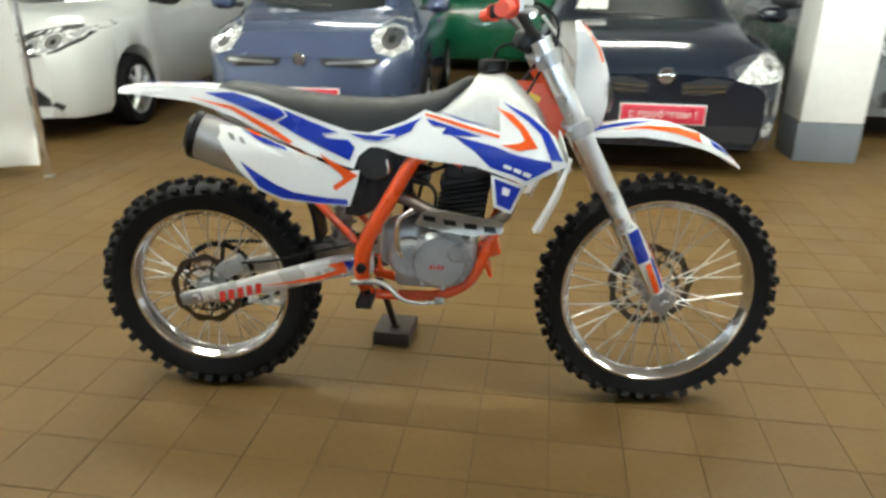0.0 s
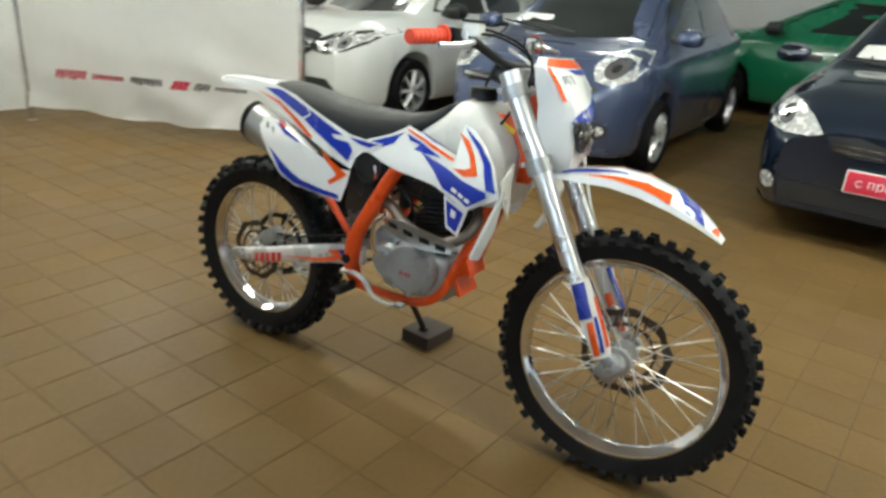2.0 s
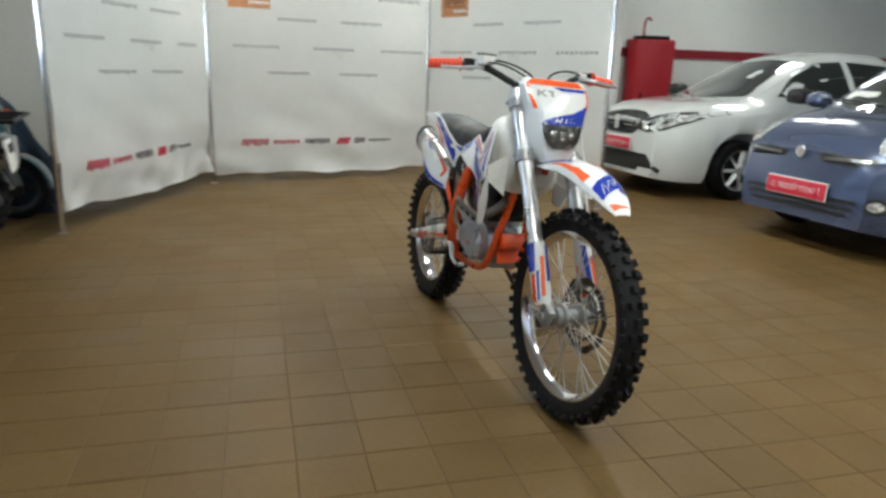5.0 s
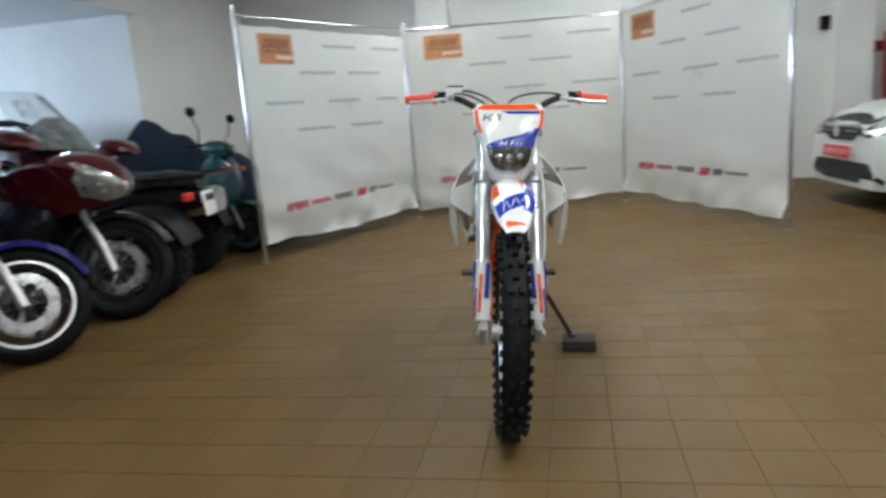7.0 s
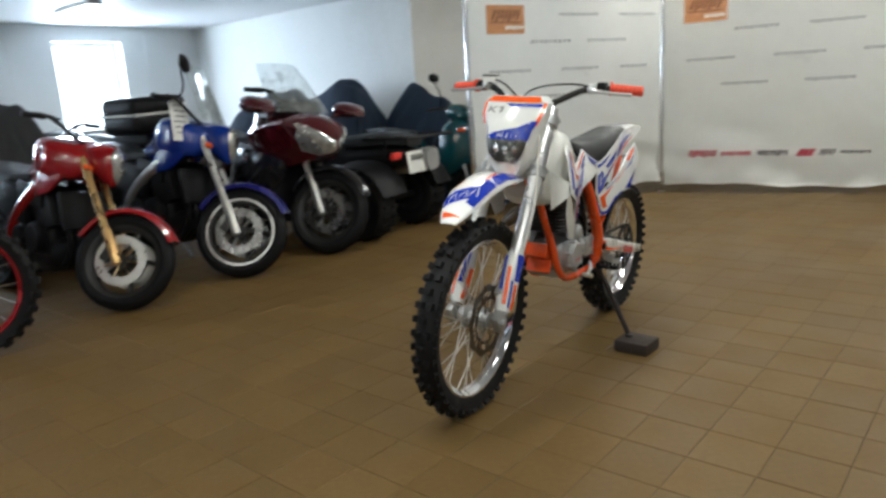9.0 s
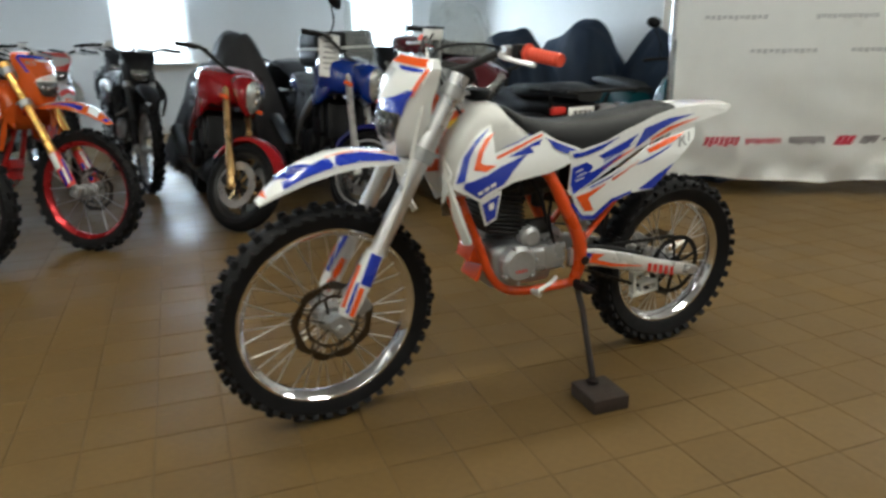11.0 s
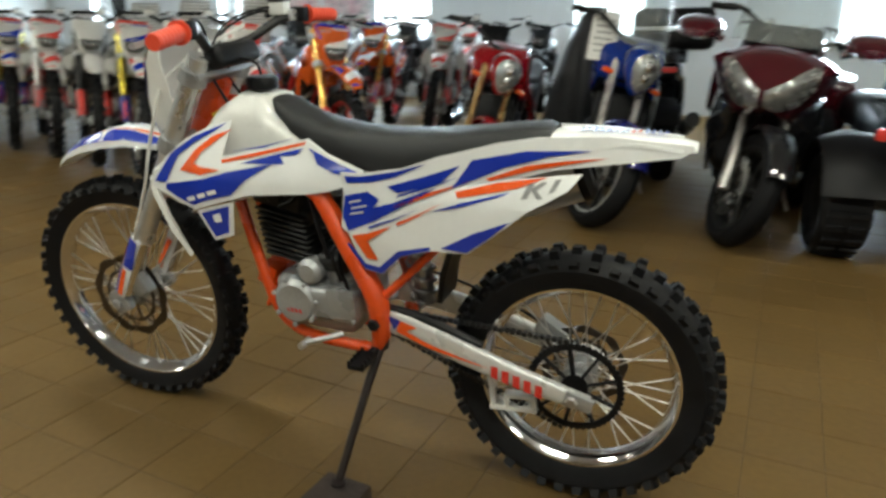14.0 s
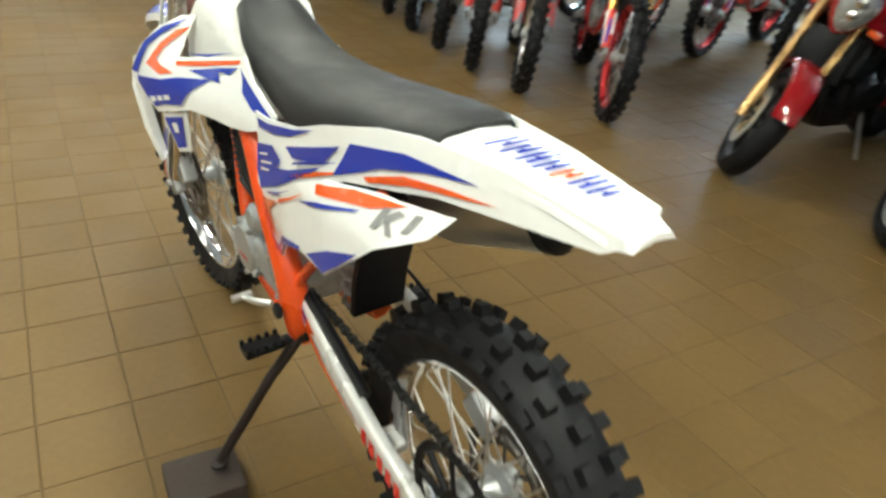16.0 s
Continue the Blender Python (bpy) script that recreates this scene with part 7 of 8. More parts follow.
def car(name, m, label, paint, L, W, spec, axles, wheel_r, parts_fn, group="parked cars"):
    """spec: rows of (station, half width, bottom, belt, roof edge half width, roof). Stations run back from the nose."""
    c = thing(name, m, label, "car", group)
    s = np.linspace(0, L, 110)
    cols = [smooth_row(np.interp(s, [r[0] for r in spec], [r[i] for r in spec]), 2) for i in range(1, 6)]
    bm = bmesh.new()
    rings = []
    for i, x in enumerate(s):
        w, zb, belt, rw, roof = [q[i] for q in cols]
        lift = zb
        for a in axles:
            d = abs(x - a)
            R = wheel_r + 0.055
            if d < R:
                lift = max(lift, wheel_r + math.sqrt(R * R - d * d))
        mid = max((zb + belt) / 2, lift + 0.02)
        sill = max(zb + 0.07, lift + 0.008)
        half = [(0.0, max(zb, min(lift, zb + 0.25))), (w * 0.70, max(zb, min(lift, zb + 0.25))), (w * 0.93, lift), (w * 0.985, sill), (w, mid), (w * 0.992, belt - 0.10 * (belt - mid) - 0.03), (w * 0.955, belt - 0.012), (w * 0.90, belt + 0.012),
                (rw + (w * 0.9 - rw) * 0.5, belt + (roof - belt) * 0.52), (rw, belt + (roof - belt) * 0.86), (rw * 0.86, roof - (roof - belt) * 0.035), (rw * 0.5, roof), (0.0, roof + 0.008)]
        ring = [(-x, y, z) for y, z in half] + [(-x, -y, z) for y, z in half[-2:0:-1]]
        rings.append(ring)
    loft(bm, rings)
    bmesh.ops.recalc_face_normals(bm, faces=bm.faces)
    tree = BVHTree.FromBMesh(bm)
    part("body", bm, paint, c, "glossy painted body", 50)

    def front(nm, outline, material, lift=0.006, label="", cuts=3, thick=0.0, parent=None, mirror=False):
        """A piece with the outline (y, z), laid on the body as seen from the front."""
        for sg in ((1, -1) if mirror else (1,)):
            tmp = bmesh.new()
            sheet(tmp, [(y * sg, z) for y, z in outline], lambda y, z: 0, cuts)
            for v in tmp.verts:
                hit = tree.ray_cast(Vector((1.0, v.co.x, v.co.z)), Vector((-1, 0, 0)))
                x = hit[0].x if hit[0] is not None else -0.2
                v.co = Vector((x + lift, v.co.x, v.co.z))
            if thick:
                bmesh.ops.solidify(tmp, geom=tmp.faces[:], thickness=thick)
            part(nm, tmp, material, parent or c, label)

    def flank(nm, outline, material, lift=0.004, label="", cuts=3):
        """The same from both sides, with the outline (x, z)."""
        for sg in (1, -1):
            tmp = bmesh.new()
            sheet(tmp, outline, lambda x, z: 0, cuts)
            for v in tmp.verts:
                hit = tree.ray_cast(Vector((v.co.x, 3.0 * sg, v.co.z)), Vector((0, -sg, 0)))
                y = hit[0].y if hit[0] is not None else sg * W / 2
                v.co = Vector((v.co.x, y + sg * lift, v.co.z))
            part(nm, tmp, material, c, label)
    for a in axles:
        for sg in (1, -1):
            y = sg * (W / 2 - 0.10)
            bm = lathe(bmesh.new(), [(wheel_r * 0.66, -0.085), (wheel_r * 0.69, -0.09), (wheel_r * 0.68, 0.09), (wheel_r * 0.64, 0.085), (wheel_r * 0.60, sg * 0.03)], (-a, y, wheel_r), 36)
            for k in range(7):
                t = math.tau * k / 7
                tube(bm, [(-a + 0.03 * math.cos(t), y + sg * 0.075, wheel_r + 0.03 * math.sin(t)), (-a + wheel_r * 0.64 * math.cos(t), y + sg * 0.07, wheel_r + wheel_r * 0.64 * math.sin(t))], [0.03, 0.024], 8, 2, 0.5)
            drum(bm, (-a, y + sg * 0.08, wheel_r), 0.04, 0.012, "y", 16, 0.005)
            wh = part("wheel", bm, ALU, c, "silver spoked car wheel")
            part("tyre", lathe(bmesh.new(), [(wheel_r * 0.67, -0.085), (wheel_r * 0.78, -0.1), (wheel_r * 0.93, -0.095), (wheel_r * 0.99, -0.07), (wheel_r, 0), (wheel_r * 0.99, 0.07), (wheel_r * 0.93, 0.095), (wheel_r * 0.78, 0.1), (wheel_r * 0.67, 0.085)], (-a, y, wheel_r), 44), ROADRUB, wh, "black car tyre")
            part("brake_drum", drum(bmesh.new(), (-a, y - sg * 0.01, wheel_r), wheel_r * 0.62, 0.02, "y", 24), DARKM, wh, "dark brake disc")
    part("underbody", block(bmesh.new(), (-L / 2, 0, 0.33), (L * 0.86, W * 0.62, 0.2), None, 0.03), TRIMK, c, "black underbody")
    parts_fn(c, front, flank)
    return c


def sale_plate(c, y, z, x, tilt=0):
    p = part("sale_plate", block(bmesh.new(), (x, y, z), (0.012, 0.53, 0.115), (0, tilt, 0), 0.004), PLATERED, c, "red sale plate with white lettering")
    part("plate_rim", block(bmesh.new(), (x - 0.004, y, z), (0.010, 0.545, 0.13), (0, tilt, 0), 0.004), PLATEW, p, "pale plate rim")
    words("с пробегом !", 0.072, PLATEW, "lettering", p, pose(x + 0.0075, y, z, 90, 0, 90), "white painted words")


def small_hatch(c, front, flank):
    front("windscreen", [(-0.60, 1.02), (-0.50, 1.40), (0, 1.45), (0.50, 1.40), (0.60, 1.02), (0, 0.97)], DARKGLASS, 0.006, "dark reflecting windscreen", 3)
    flank("front_side_window", [(-1.02, 1.0), (-1.28, 1.24), (-1.50, 1.38), (-1.92, 1.42), (-1.94, 0.98)], DARKGLASS, 0.005, "dark side window")
    flank("rear_side_window", [(-2.00, 0.99), (-1.98, 1.42), (-2.55, 1.40), (-2.85, 1.22), (-2.78, 1.05)], DARKGLASS, 0.005, "dark side window")
    front("headlight", [(0.52, 0.74), (0.47, 0.83), (0.50, 0.91), (0.60, 0.955), (0.70, 0.93), (0.765, 0.84), (0.74, 0.75), (0.63, 0.71)], LAMPGREY, 0.008, "round clear headlight", 3, 0.0, None, True)
    front("bulb_bowl", [(0.615 + 0.07 * math.cos(a), 0.825 + 0.07 * math.sin(a)) for a in [math.tau * j / 14 for j in range(14)]], CHROME, 0.013, "bright lamp bowl", 1, 0, None, True)
    front("bulb", [(0.615 + 0.025 * math.cos(a), 0.825 + 0.025 * math.sin(a)) for a in [math.tau * j / 14 for j in range(14)]], DARKGLASS, 0.017, "dark bulb centre", 1, 0, None, True)
    front("grille", [(0.16, 0.655), (0.13, 0.70), (0.30, 0.715), (0.55, 0.70), (0.56, 0.675), (0.45, 0.64)], TRIMK, 0.006, "black upper grille slot", 3, 0.0, None, True)
    front("grille_bar", [(0.19, 0.664), (0.19, 0.684), (0.52, 0.696), (0.52, 0.676)], SILV, 0.014, "chromed bar", 2, 0.004, None, True)
    for z, w in ((0.30, 0.44), (0.345, 0.48), (0.39, 0.50)):
        front("lower_grille", [(-w, z), (-w + 0.02, z + 0.026), (0, z + 0.028), (w - 0.02, z + 0.026), (w, z), (0, z - 0.002)], TRIMK, 0.005, "black grille slot", 3)
    front("fog_lamp", [(0.60 + 0.055 * math.cos(a), 0.40 + 0.055 * math.sin(a)) for a in [math.tau * j / 12 for j in range(12)]], TRIMK, 0.004, "dark fog lamp well", 1, 0, None, True)
    front("fog_lamp_glass", [(0.60 + 0.035 * math.cos(a), 0.40 + 0.035 * math.sin(a)) for a in [math.tau * j / 12 for j in range(12)]], LAMPGREY, 0.009, "small round fog lamp", 1, 0, None, True)
    part("badge", drum(bmesh.new(), (0.03, 0, 0.70), 0.042, 0.006, "x", 20, 0.003), CHROME, c, "round chromed badge")
    sale_plate(c, 0, 0.44, 0.028, -4)
    for s in (1, -1):
        part("door_mirror", loft(bmesh.new(), [oval(x, s * 0.88, 1.03, hw, hh, 14, 2.6) for x, hw, hh in ((-0.90, 0.03, 0.02), (-0.94, 0.085, 0.06), (-1.02, 0.10, 0.07), (-1.06, 0.09, 0.06))]), CARBLUE, c, "painted door mirror")
        part("mirror_arm", block(bmesh.new(), (-1.03, s * 0.79, 1.0), (0.06, 0.12, 0.04), None, 0.01), TRIMK, c, "black mirror arm")
        part("door_handle", block(bmesh.new(), (-1.80, s * 0.832, 0.86), (0.16, 0.03, 0.035), None, 0.01), CARBLUE, c, "painted door handle")
        part("wiper", tube(bmesh.new(), [(-0.60, s * 0.1, 1.02), (-0.66, s * 0.1 - 0.45, 1.06)], 0.008, 6, 1), TRIMK, c, "black wiper")
    front("windscreen_paper", [(-0.50, 1.06), (-0.49, 1.12), (-0.24, 1.12), (-0.23, 1.06)], PAPER, 0.012, "white paper behind the screen", 1)


MICRA = [(0.0, 0.52, 0.24, 0.60, 0.36, 0.68), (0.06, 0.62, 0.21, 0.68, 0.46, 0.745), (0.16, 0.70, 0.20, 0.76, 0.52, 0.83), (0.34, 0.775, 0.19, 0.83, 0.56, 0.91), (0.60, 0.815, 0.18, 0.87, 0.58, 0.965), (0.78, 0.825, 0.18, 0.89, 0.58, 1.0),
         (1.0, 0.83, 0.18, 0.91, 0.56, 1.16), (1.35, 0.83, 0.18, 0.925, 0.53, 1.40), (1.7, 0.83, 0.18, 0.935, 0.52, 1.51), (2.3, 0.83, 0.18, 0.95, 0.52, 1.53), (2.9, 0.82, 0.19, 0.97, 0.50, 1.46), (3.3, 0.79, 0.22, 0.98, 0.48, 1.28), (3.55, 0.74, 0.26, 0.95, 0.45, 1.02), (3.70, 0.66, 0.32, 0.85, 0.4, 0.88)]
car("hatchback_car", pose(-1.125, 2.94, 0, 0, 0, -91), "slate-blue small hatchback with a red sale plate", CARBLUE, 3.70, 1.66, MICRA, (0.80, 3.20), 0.285, small_hatch)


def saloon(c, front, flank):
    front("windscreen", [(-0.64, 0.98), (-0.52, 1.32), (0, 1.37), (0.52, 1.32), (0.64, 0.98), (0, 0.95)], DARKGLASS, 0.006, "dark reflecting windscreen", 3)
    flank("side_window", [(-1.40, 0.98), (-1.75, 1.22), (-2.1, 1.34), (-3.0, 1.32), (-3.35, 1.05), (-3.3, 0.98)], DARKGLASS, 0.005, "dark side window")
    up = 0.055
    lamp = [(0.50, 0.58), (0.44, 0.60), (0.54, 0.68), (0.66, 0.735), (0.80, 0.745), (0.845, 0.67), (0.82, 0.60), (0.66, 0.57)]
    front("headlight", [(y, z + up) for y, z in lamp], LAMPGREY, 0.006, "slanted clear headlight", 3, 0, None, True)
    front("bulb_bowl", [(0.69 + 0.05 * math.cos(a), 0.66 + up + 0.05 * math.sin(a)) for a in [math.tau * j / 14 for j in range(14)]], CHROME, 0.012, "bright lamp bowl", 1, 0, None, True)
    front("bulb", [(0.69 + 0.018 * math.cos(a), 0.66 + up + 0.018 * math.sin(a)) for a in [math.tau * j / 14 for j in range(14)]], DARKGLASS, 0.016, "dark bulb centre", 1, 0, None, True)
    front("grille", [(0.11, 0.555), (0.10, 0.625), (0.26, 0.665), (0.42, 0.650), (0.38, 0.575), (0.25, 0.55)], TRIMK, 0.004, "black grille half", 3, 0, None, True)
    for z in (0.570, 0.602):
        front("grille_bar", [(0.12, z - 0.005), (0.12, z + 0.006), (0.38, z + 0.020), (0.38, z + 0.008)], CHROME, 0.014, "chromed bar", 2, 0.004, None, True)
    front("lower_grille", [(-0.60, 0.25), (-0.62, 0.36), (0.62, 0.36), (0.60, 0.25)], TRIMK, 0.004, "black lower grille", 2)
    front("fog_lamp", [(0.70 + 0.06 * math.cos(a), 0.33 + 0.05 * math.sin(a)) for a in [math.tau * j / 12 for j in range(12)]], LAMPGREY, 0.006, "small fog lamp", 1, 0, None, True)
    part("badge", drum(bmesh.new(), (0.012, 0, 0.672), 0.052, 0.006, "x", 20, 0.003), CHROME, c, "round chromed badge")
    part("badge_bar", block(bmesh.new(), (0.020, 0, 0.672), (0.006, 0.112, 0.020), None, 0.003), CHROME, c, "chromed bar across the badge")
    sale_plate(c, 0, 0.43, 0.045, -3)
    front("windscreen_paper", [(-0.56, 1.01), (-0.53, 1.09), (-0.30, 1.10), (-0.32, 1.01)], PAPER, 0.012, "white paper behind the screen", 1)
    for s in (1, -1):
        part("door_mirror", loft(bmesh.new(), [oval(x, s * 0.98, 0.99, hw, hh, 14, 2.6) for x, hw, hh in ((-1.28, 0.03, 0.02), (-1.32, 0.10, 0.06), (-1.42, 0.11, 0.07), (-1.46, 0.1, 0.06))]), CARNAVY, c, "painted door mirror")
        part("mirror_arm", block(bmesh.new(), (-1.43, s * 0.87, 0.96), (0.06, 0.14, 0.04), None, 0.01), TRIMK, c, "black mirror arm")
        part("wiper", tube(bmesh.new(), [(-0.98, s * 0.1, 0.985), (-1.02, s * 0.1 - 0.5, 1.0)], 0.008, 6, 1), TRIMK, c, "black wiper")


PRIM = [(0.0, 0.60, 0.22, 0.58, 0.36, 0.65), (0.06, 0.70, 0.19, 0.63, 0.46, 0.71), (0.2, 0.79, 0.18, 0.69, 0.55, 0.78), (0.45, 0.85, 0.17, 0.76, 0.60, 0.86), (0.9, 0.875, 0.17, 0.82, 0.62, 0.92), (1.15, 0.88, 0.17, 0.84, 0.62, 0.945),
        (1.5, 0.88, 0.17, 0.87, 0.58, 1.13), (1.95, 0.88, 0.17, 0.89, 0.54, 1.37), (2.4, 0.88, 0.17, 0.90, 0.53, 1.46), (3.0, 0.88, 0.17, 0.92, 0.53, 1.44), (3.5, 0.87, 0.18, 0.94, 0.54, 1.22), (3.8, 0.86, 0.2, 0.95, 0.56, 1.05), (4.4, 0.80, 0.26, 0.92, 0.55, 1.0), (4.55, 0.72, 0.32, 0.84, 0.5, 0.9)]
car("saloon_car", pose(1.33, 2.68, 0, 0, 0, -90 - 5), "dark navy saloon car with a red sale plate", CARNAVY, 4.55, 1.76, PRIM, (0.92, 3.60), 0.305, saloon)


def white_saloon(c, front, flank):
    front("windscreen", [(-0.62, 1.02), (-0.52, 1.36), (0, 1.41), (0.52, 1.36), (0.62, 1.02), (0, 0.98)], DARKGLASS, 0.006, "dark reflecting windscreen", 3)
    flank("front_side_window", [(-1.35, 1.02), (-1.62, 1.22), (-1.95, 1.37), (-2.25, 1.39), (-2.28, 1.0)], DARKGLASS, 0.005, "dark side window")
    flank("rear_side_window", [(-2.36, 1.0), (-2.34, 1.39), (-2.9, 1.36), (-3.2, 1.12), (-3.1, 1.02)], DARKGLASS, 0.005, "dark side window")
    lamp = [(0.35, 0.66), (0.35, 0.76), (0.46, 0.82), (0.62, 0.855), (0.78, 0.875), (0.82, 0.85), (0.77, 0.75), (0.66, 0.68), (0.50, 0.645)]
    front("lamp_housing", lamp, TRIMK, 0.004, "black headlight housing", 3, 0, None, True)
    front("headlight", [(0.40, 0.67), (0.41, 0.745), (0.52, 0.79), (0.66, 0.825), (0.775, 0.845), (0.74, 0.76), (0.64, 0.695), (0.50, 0.662)], LAMPGREY, 0.009, "clear wedge headlight", 3, 0, None, True)
    for y, z, r in ((0.50, 0.725, 0.045), (0.63, 0.755, 0.05)):
        front("bulb_bowl", [(y + r * math.cos(a), z + r * math.sin(a)) for a in [math.tau * j / 14 for j in range(14)]], CHROME, 0.014, "bright lamp bowl", 1, 0, None, True)
        front("bulb", [(y + 0.018 * math.cos(a), z + 0.018 * math.sin(a)) for a in [math.tau * j / 14 for j in range(14)]], DARKGLASS, 0.018, "dark bulb centre", 1, 0, None, True)
    front("grille", [(-0.37, 0.68), (-0.37, 0.80), (-0.20, 0.835), (0, 0.845), (0.20, 0.835), (0.37, 0.80), (0.37, 0.68), (0.22, 0.61), (-0.22, 0.61)], TRIMK, 0.006, "black grille", 3)
    part("badge", block(bmesh.new(), (0.045, 0, 0.72), (0.012, 0.075, 0.15), (0, 0, 0), 0.006), CHROME, c, "chromed upright badge")
    for z in (0.69, 0.75):
        front("grille_bar", [(-0.33, z), (-0.33, z + 0.012), (0.33, z + 0.012), (0.33, z)], CHROME, 0.014, "chromed grille bar", 2, 0.004)
    front("lower_grille", [(-0.66, 0.29), (-0.50, 0.43), (0.50, 0.43), (0.66, 0.29), (0.64, 0.25), (-0.64, 0.25)], TRIMK, 0.005, "black lower intake", 3)
    front("bumper_lip", [(-0.64, 0.20), (-0.64, 0.25), (0.64, 0.25), (0.64, 0.20)], CARWHITE, 0.016, "white bumper lip", 2, 0.006)
    sale_plate(c, 0, 0.515, 0.045, -3)
    for s in (1, -1):
        part("door_mirror", loft(bmesh.new(), [oval(x, s * 0.95, 1.04, hw, hh, 14, 2.6) for x, hw, hh in ((-1.28, 0.03, 0.02), (-1.32, 0.10, 0.07), (-1.42, 0.11, 0.08), (-1.46, 0.1, 0.07))]), TRIMK, c, "black door mirror")
        part("mirror_arm", block(bmesh.new(), (-1.43, s * 0.84, 1.0), (0.06, 0.14, 0.04), None, 0.01), TRIMK, c, "black mirror arm")
        part("door_handle", block(bmesh.new(), (-2.15, s * 0.862, 0.90), (0.16, 0.03, 0.035), None, 0.01), CARWHITE, c, "white door handle")
    front("windscreen_paper", [(0.1, 1.2), (0.1, 1.28), (0.2, 1.28), (0.2, 1.2)], PAPER, 0.012, "white paper behind the screen", 1)


LOGAN = [(0.0, 0.56, 0.22, 0.66, 0.36, 0.72), (0.06, 0.68, 0.19, 0.72, 0.46, 0.78), (0.2, 0.77, 0.18, 0.79, 0.55, 0.86), (0.45, 0.83, 0.17, 0.85, 0.60, 0.93), (0.9, 0.86, 0.17, 0.89, 0.62, 0.975), (1.1, 0.865, 0.17, 0.91, 0.62, 1.0),
         (1.45, 0.865, 0.17, 0.93, 0.57, 1.19), (1.9, 0.865, 0.17, 0.945, 0.54, 1.42), (2.3, 0.865, 0.17, 0.955, 0.53, 1.50), (2.9, 0.865, 0.17, 0.965, 0.53, 1.49), (3.4, 0.86, 0.18, 0.98, 0.54, 1.25), (3.7, 0.85, 0.2, 0.99, 0.56, 1.08), (4.25, 0.79, 0.26, 0.97, 0.55, 1.04), (4.35, 0.72, 0.32, 0.88, 0.5, 0.95)]
car("saloon_car", pose(-3.66, 3.10, 0, 0, 0, -90 - 1), "white saloon car with black grille and a red sale plate", CARWHITE, 4.35, 1.73, LOGAN, (0.86, 3.48), 0.30, white_saloon)


def plain_car(c, front, flank):
    front("windscreen", [(-0.60, 1.02), (-0.50, 1.38), (0, 1.42), (0.50, 1.38), (0.60, 1.02), (0, 0.98)], DARKGLASS, 0.006, "dark reflecting windscreen", 3)
    flank("side_window", [(-1.35, 1.02), (-1.62, 1.22), (-1.95, 1.37), (-2.9, 1.36), (-3.2, 1.12), (-3.1, 1.02)], DARKGLASS, 0.005, "dark side window")
    front("headlight", [(0.42, 0.70), (0.45, 0.78), (0.72, 0.82), (0.78, 0.76), (0.6, 0.69)], LAMPGREY, 0.008, "clear headlight", 3, 0, None, True)
    front("grille", [(-0.32, 0.62), (-0.33, 0.74), (0.33, 0.74), (0.32, 0.62)], TRIMK, 0.006, "black grille", 2)
    front("lower_grille", [(-0.5, 0.28), (-0.5, 0.40), (0.5, 0.40), (0.5, 0.28)], TRIMK, 0.005, "black lower grille", 2)
    for s in (1, -1):
        part("door_mirror", loft(bmesh.new(), [oval(x, s * 0.95, 1.04, hw, hh, 14, 2.6) for x, hw, hh in ((-1.28, 0.03, 0.02), (-1.32, 0.10, 0.07), (-1.42, 0.11, 0.08), (-1.46, 0.1, 0.07))]), TRIMK, c, "black door mirror")
        part("mirror_arm", block(bmesh.new(), (-1.43, s * 0.84, 1.0), (0.06, 0.14, 0.04), None, 0.01), TRIMK, c, "black mirror arm")


car("saloon_car", pose(3.9, 3.9, 0, 0, 0, -90 - 4), "grey saloon car parked beside the column", CARSILVER, 4.35, 1.73, LOGAN, (0.86, 3.48), 0.30, plain_car)
car("saloon_car", pose(-1.5, 8.55, 0, 0, 0, 180 - 4), "green saloon car parked across, behind the front row", CARGREEN, 4.35, 1.73, LOGAN, (0.86, 3.48), 0.30, plain_car)

# ---- printed banners on poles ----
GREYTXT = mat("grey_print", (0.44, 0.44, 0.45), 0.5, vary=0.1)
BANO = mat("banner_orange_print", (0.46, 0.21, 0.09), 0.45, vary=0.12, scale=14)
BANRED = mat("banner_red_print", (0.42, 0.03, 0.06), 0.45, vary=0.1)
BANB = mat("banner_brown_print", (0.20, 0.075, 0.03), 0.5, vary=0.12)
BAND = mat("banner_dark_print", (0.10, 0.08, 0.09), 0.5, vary=0.1)


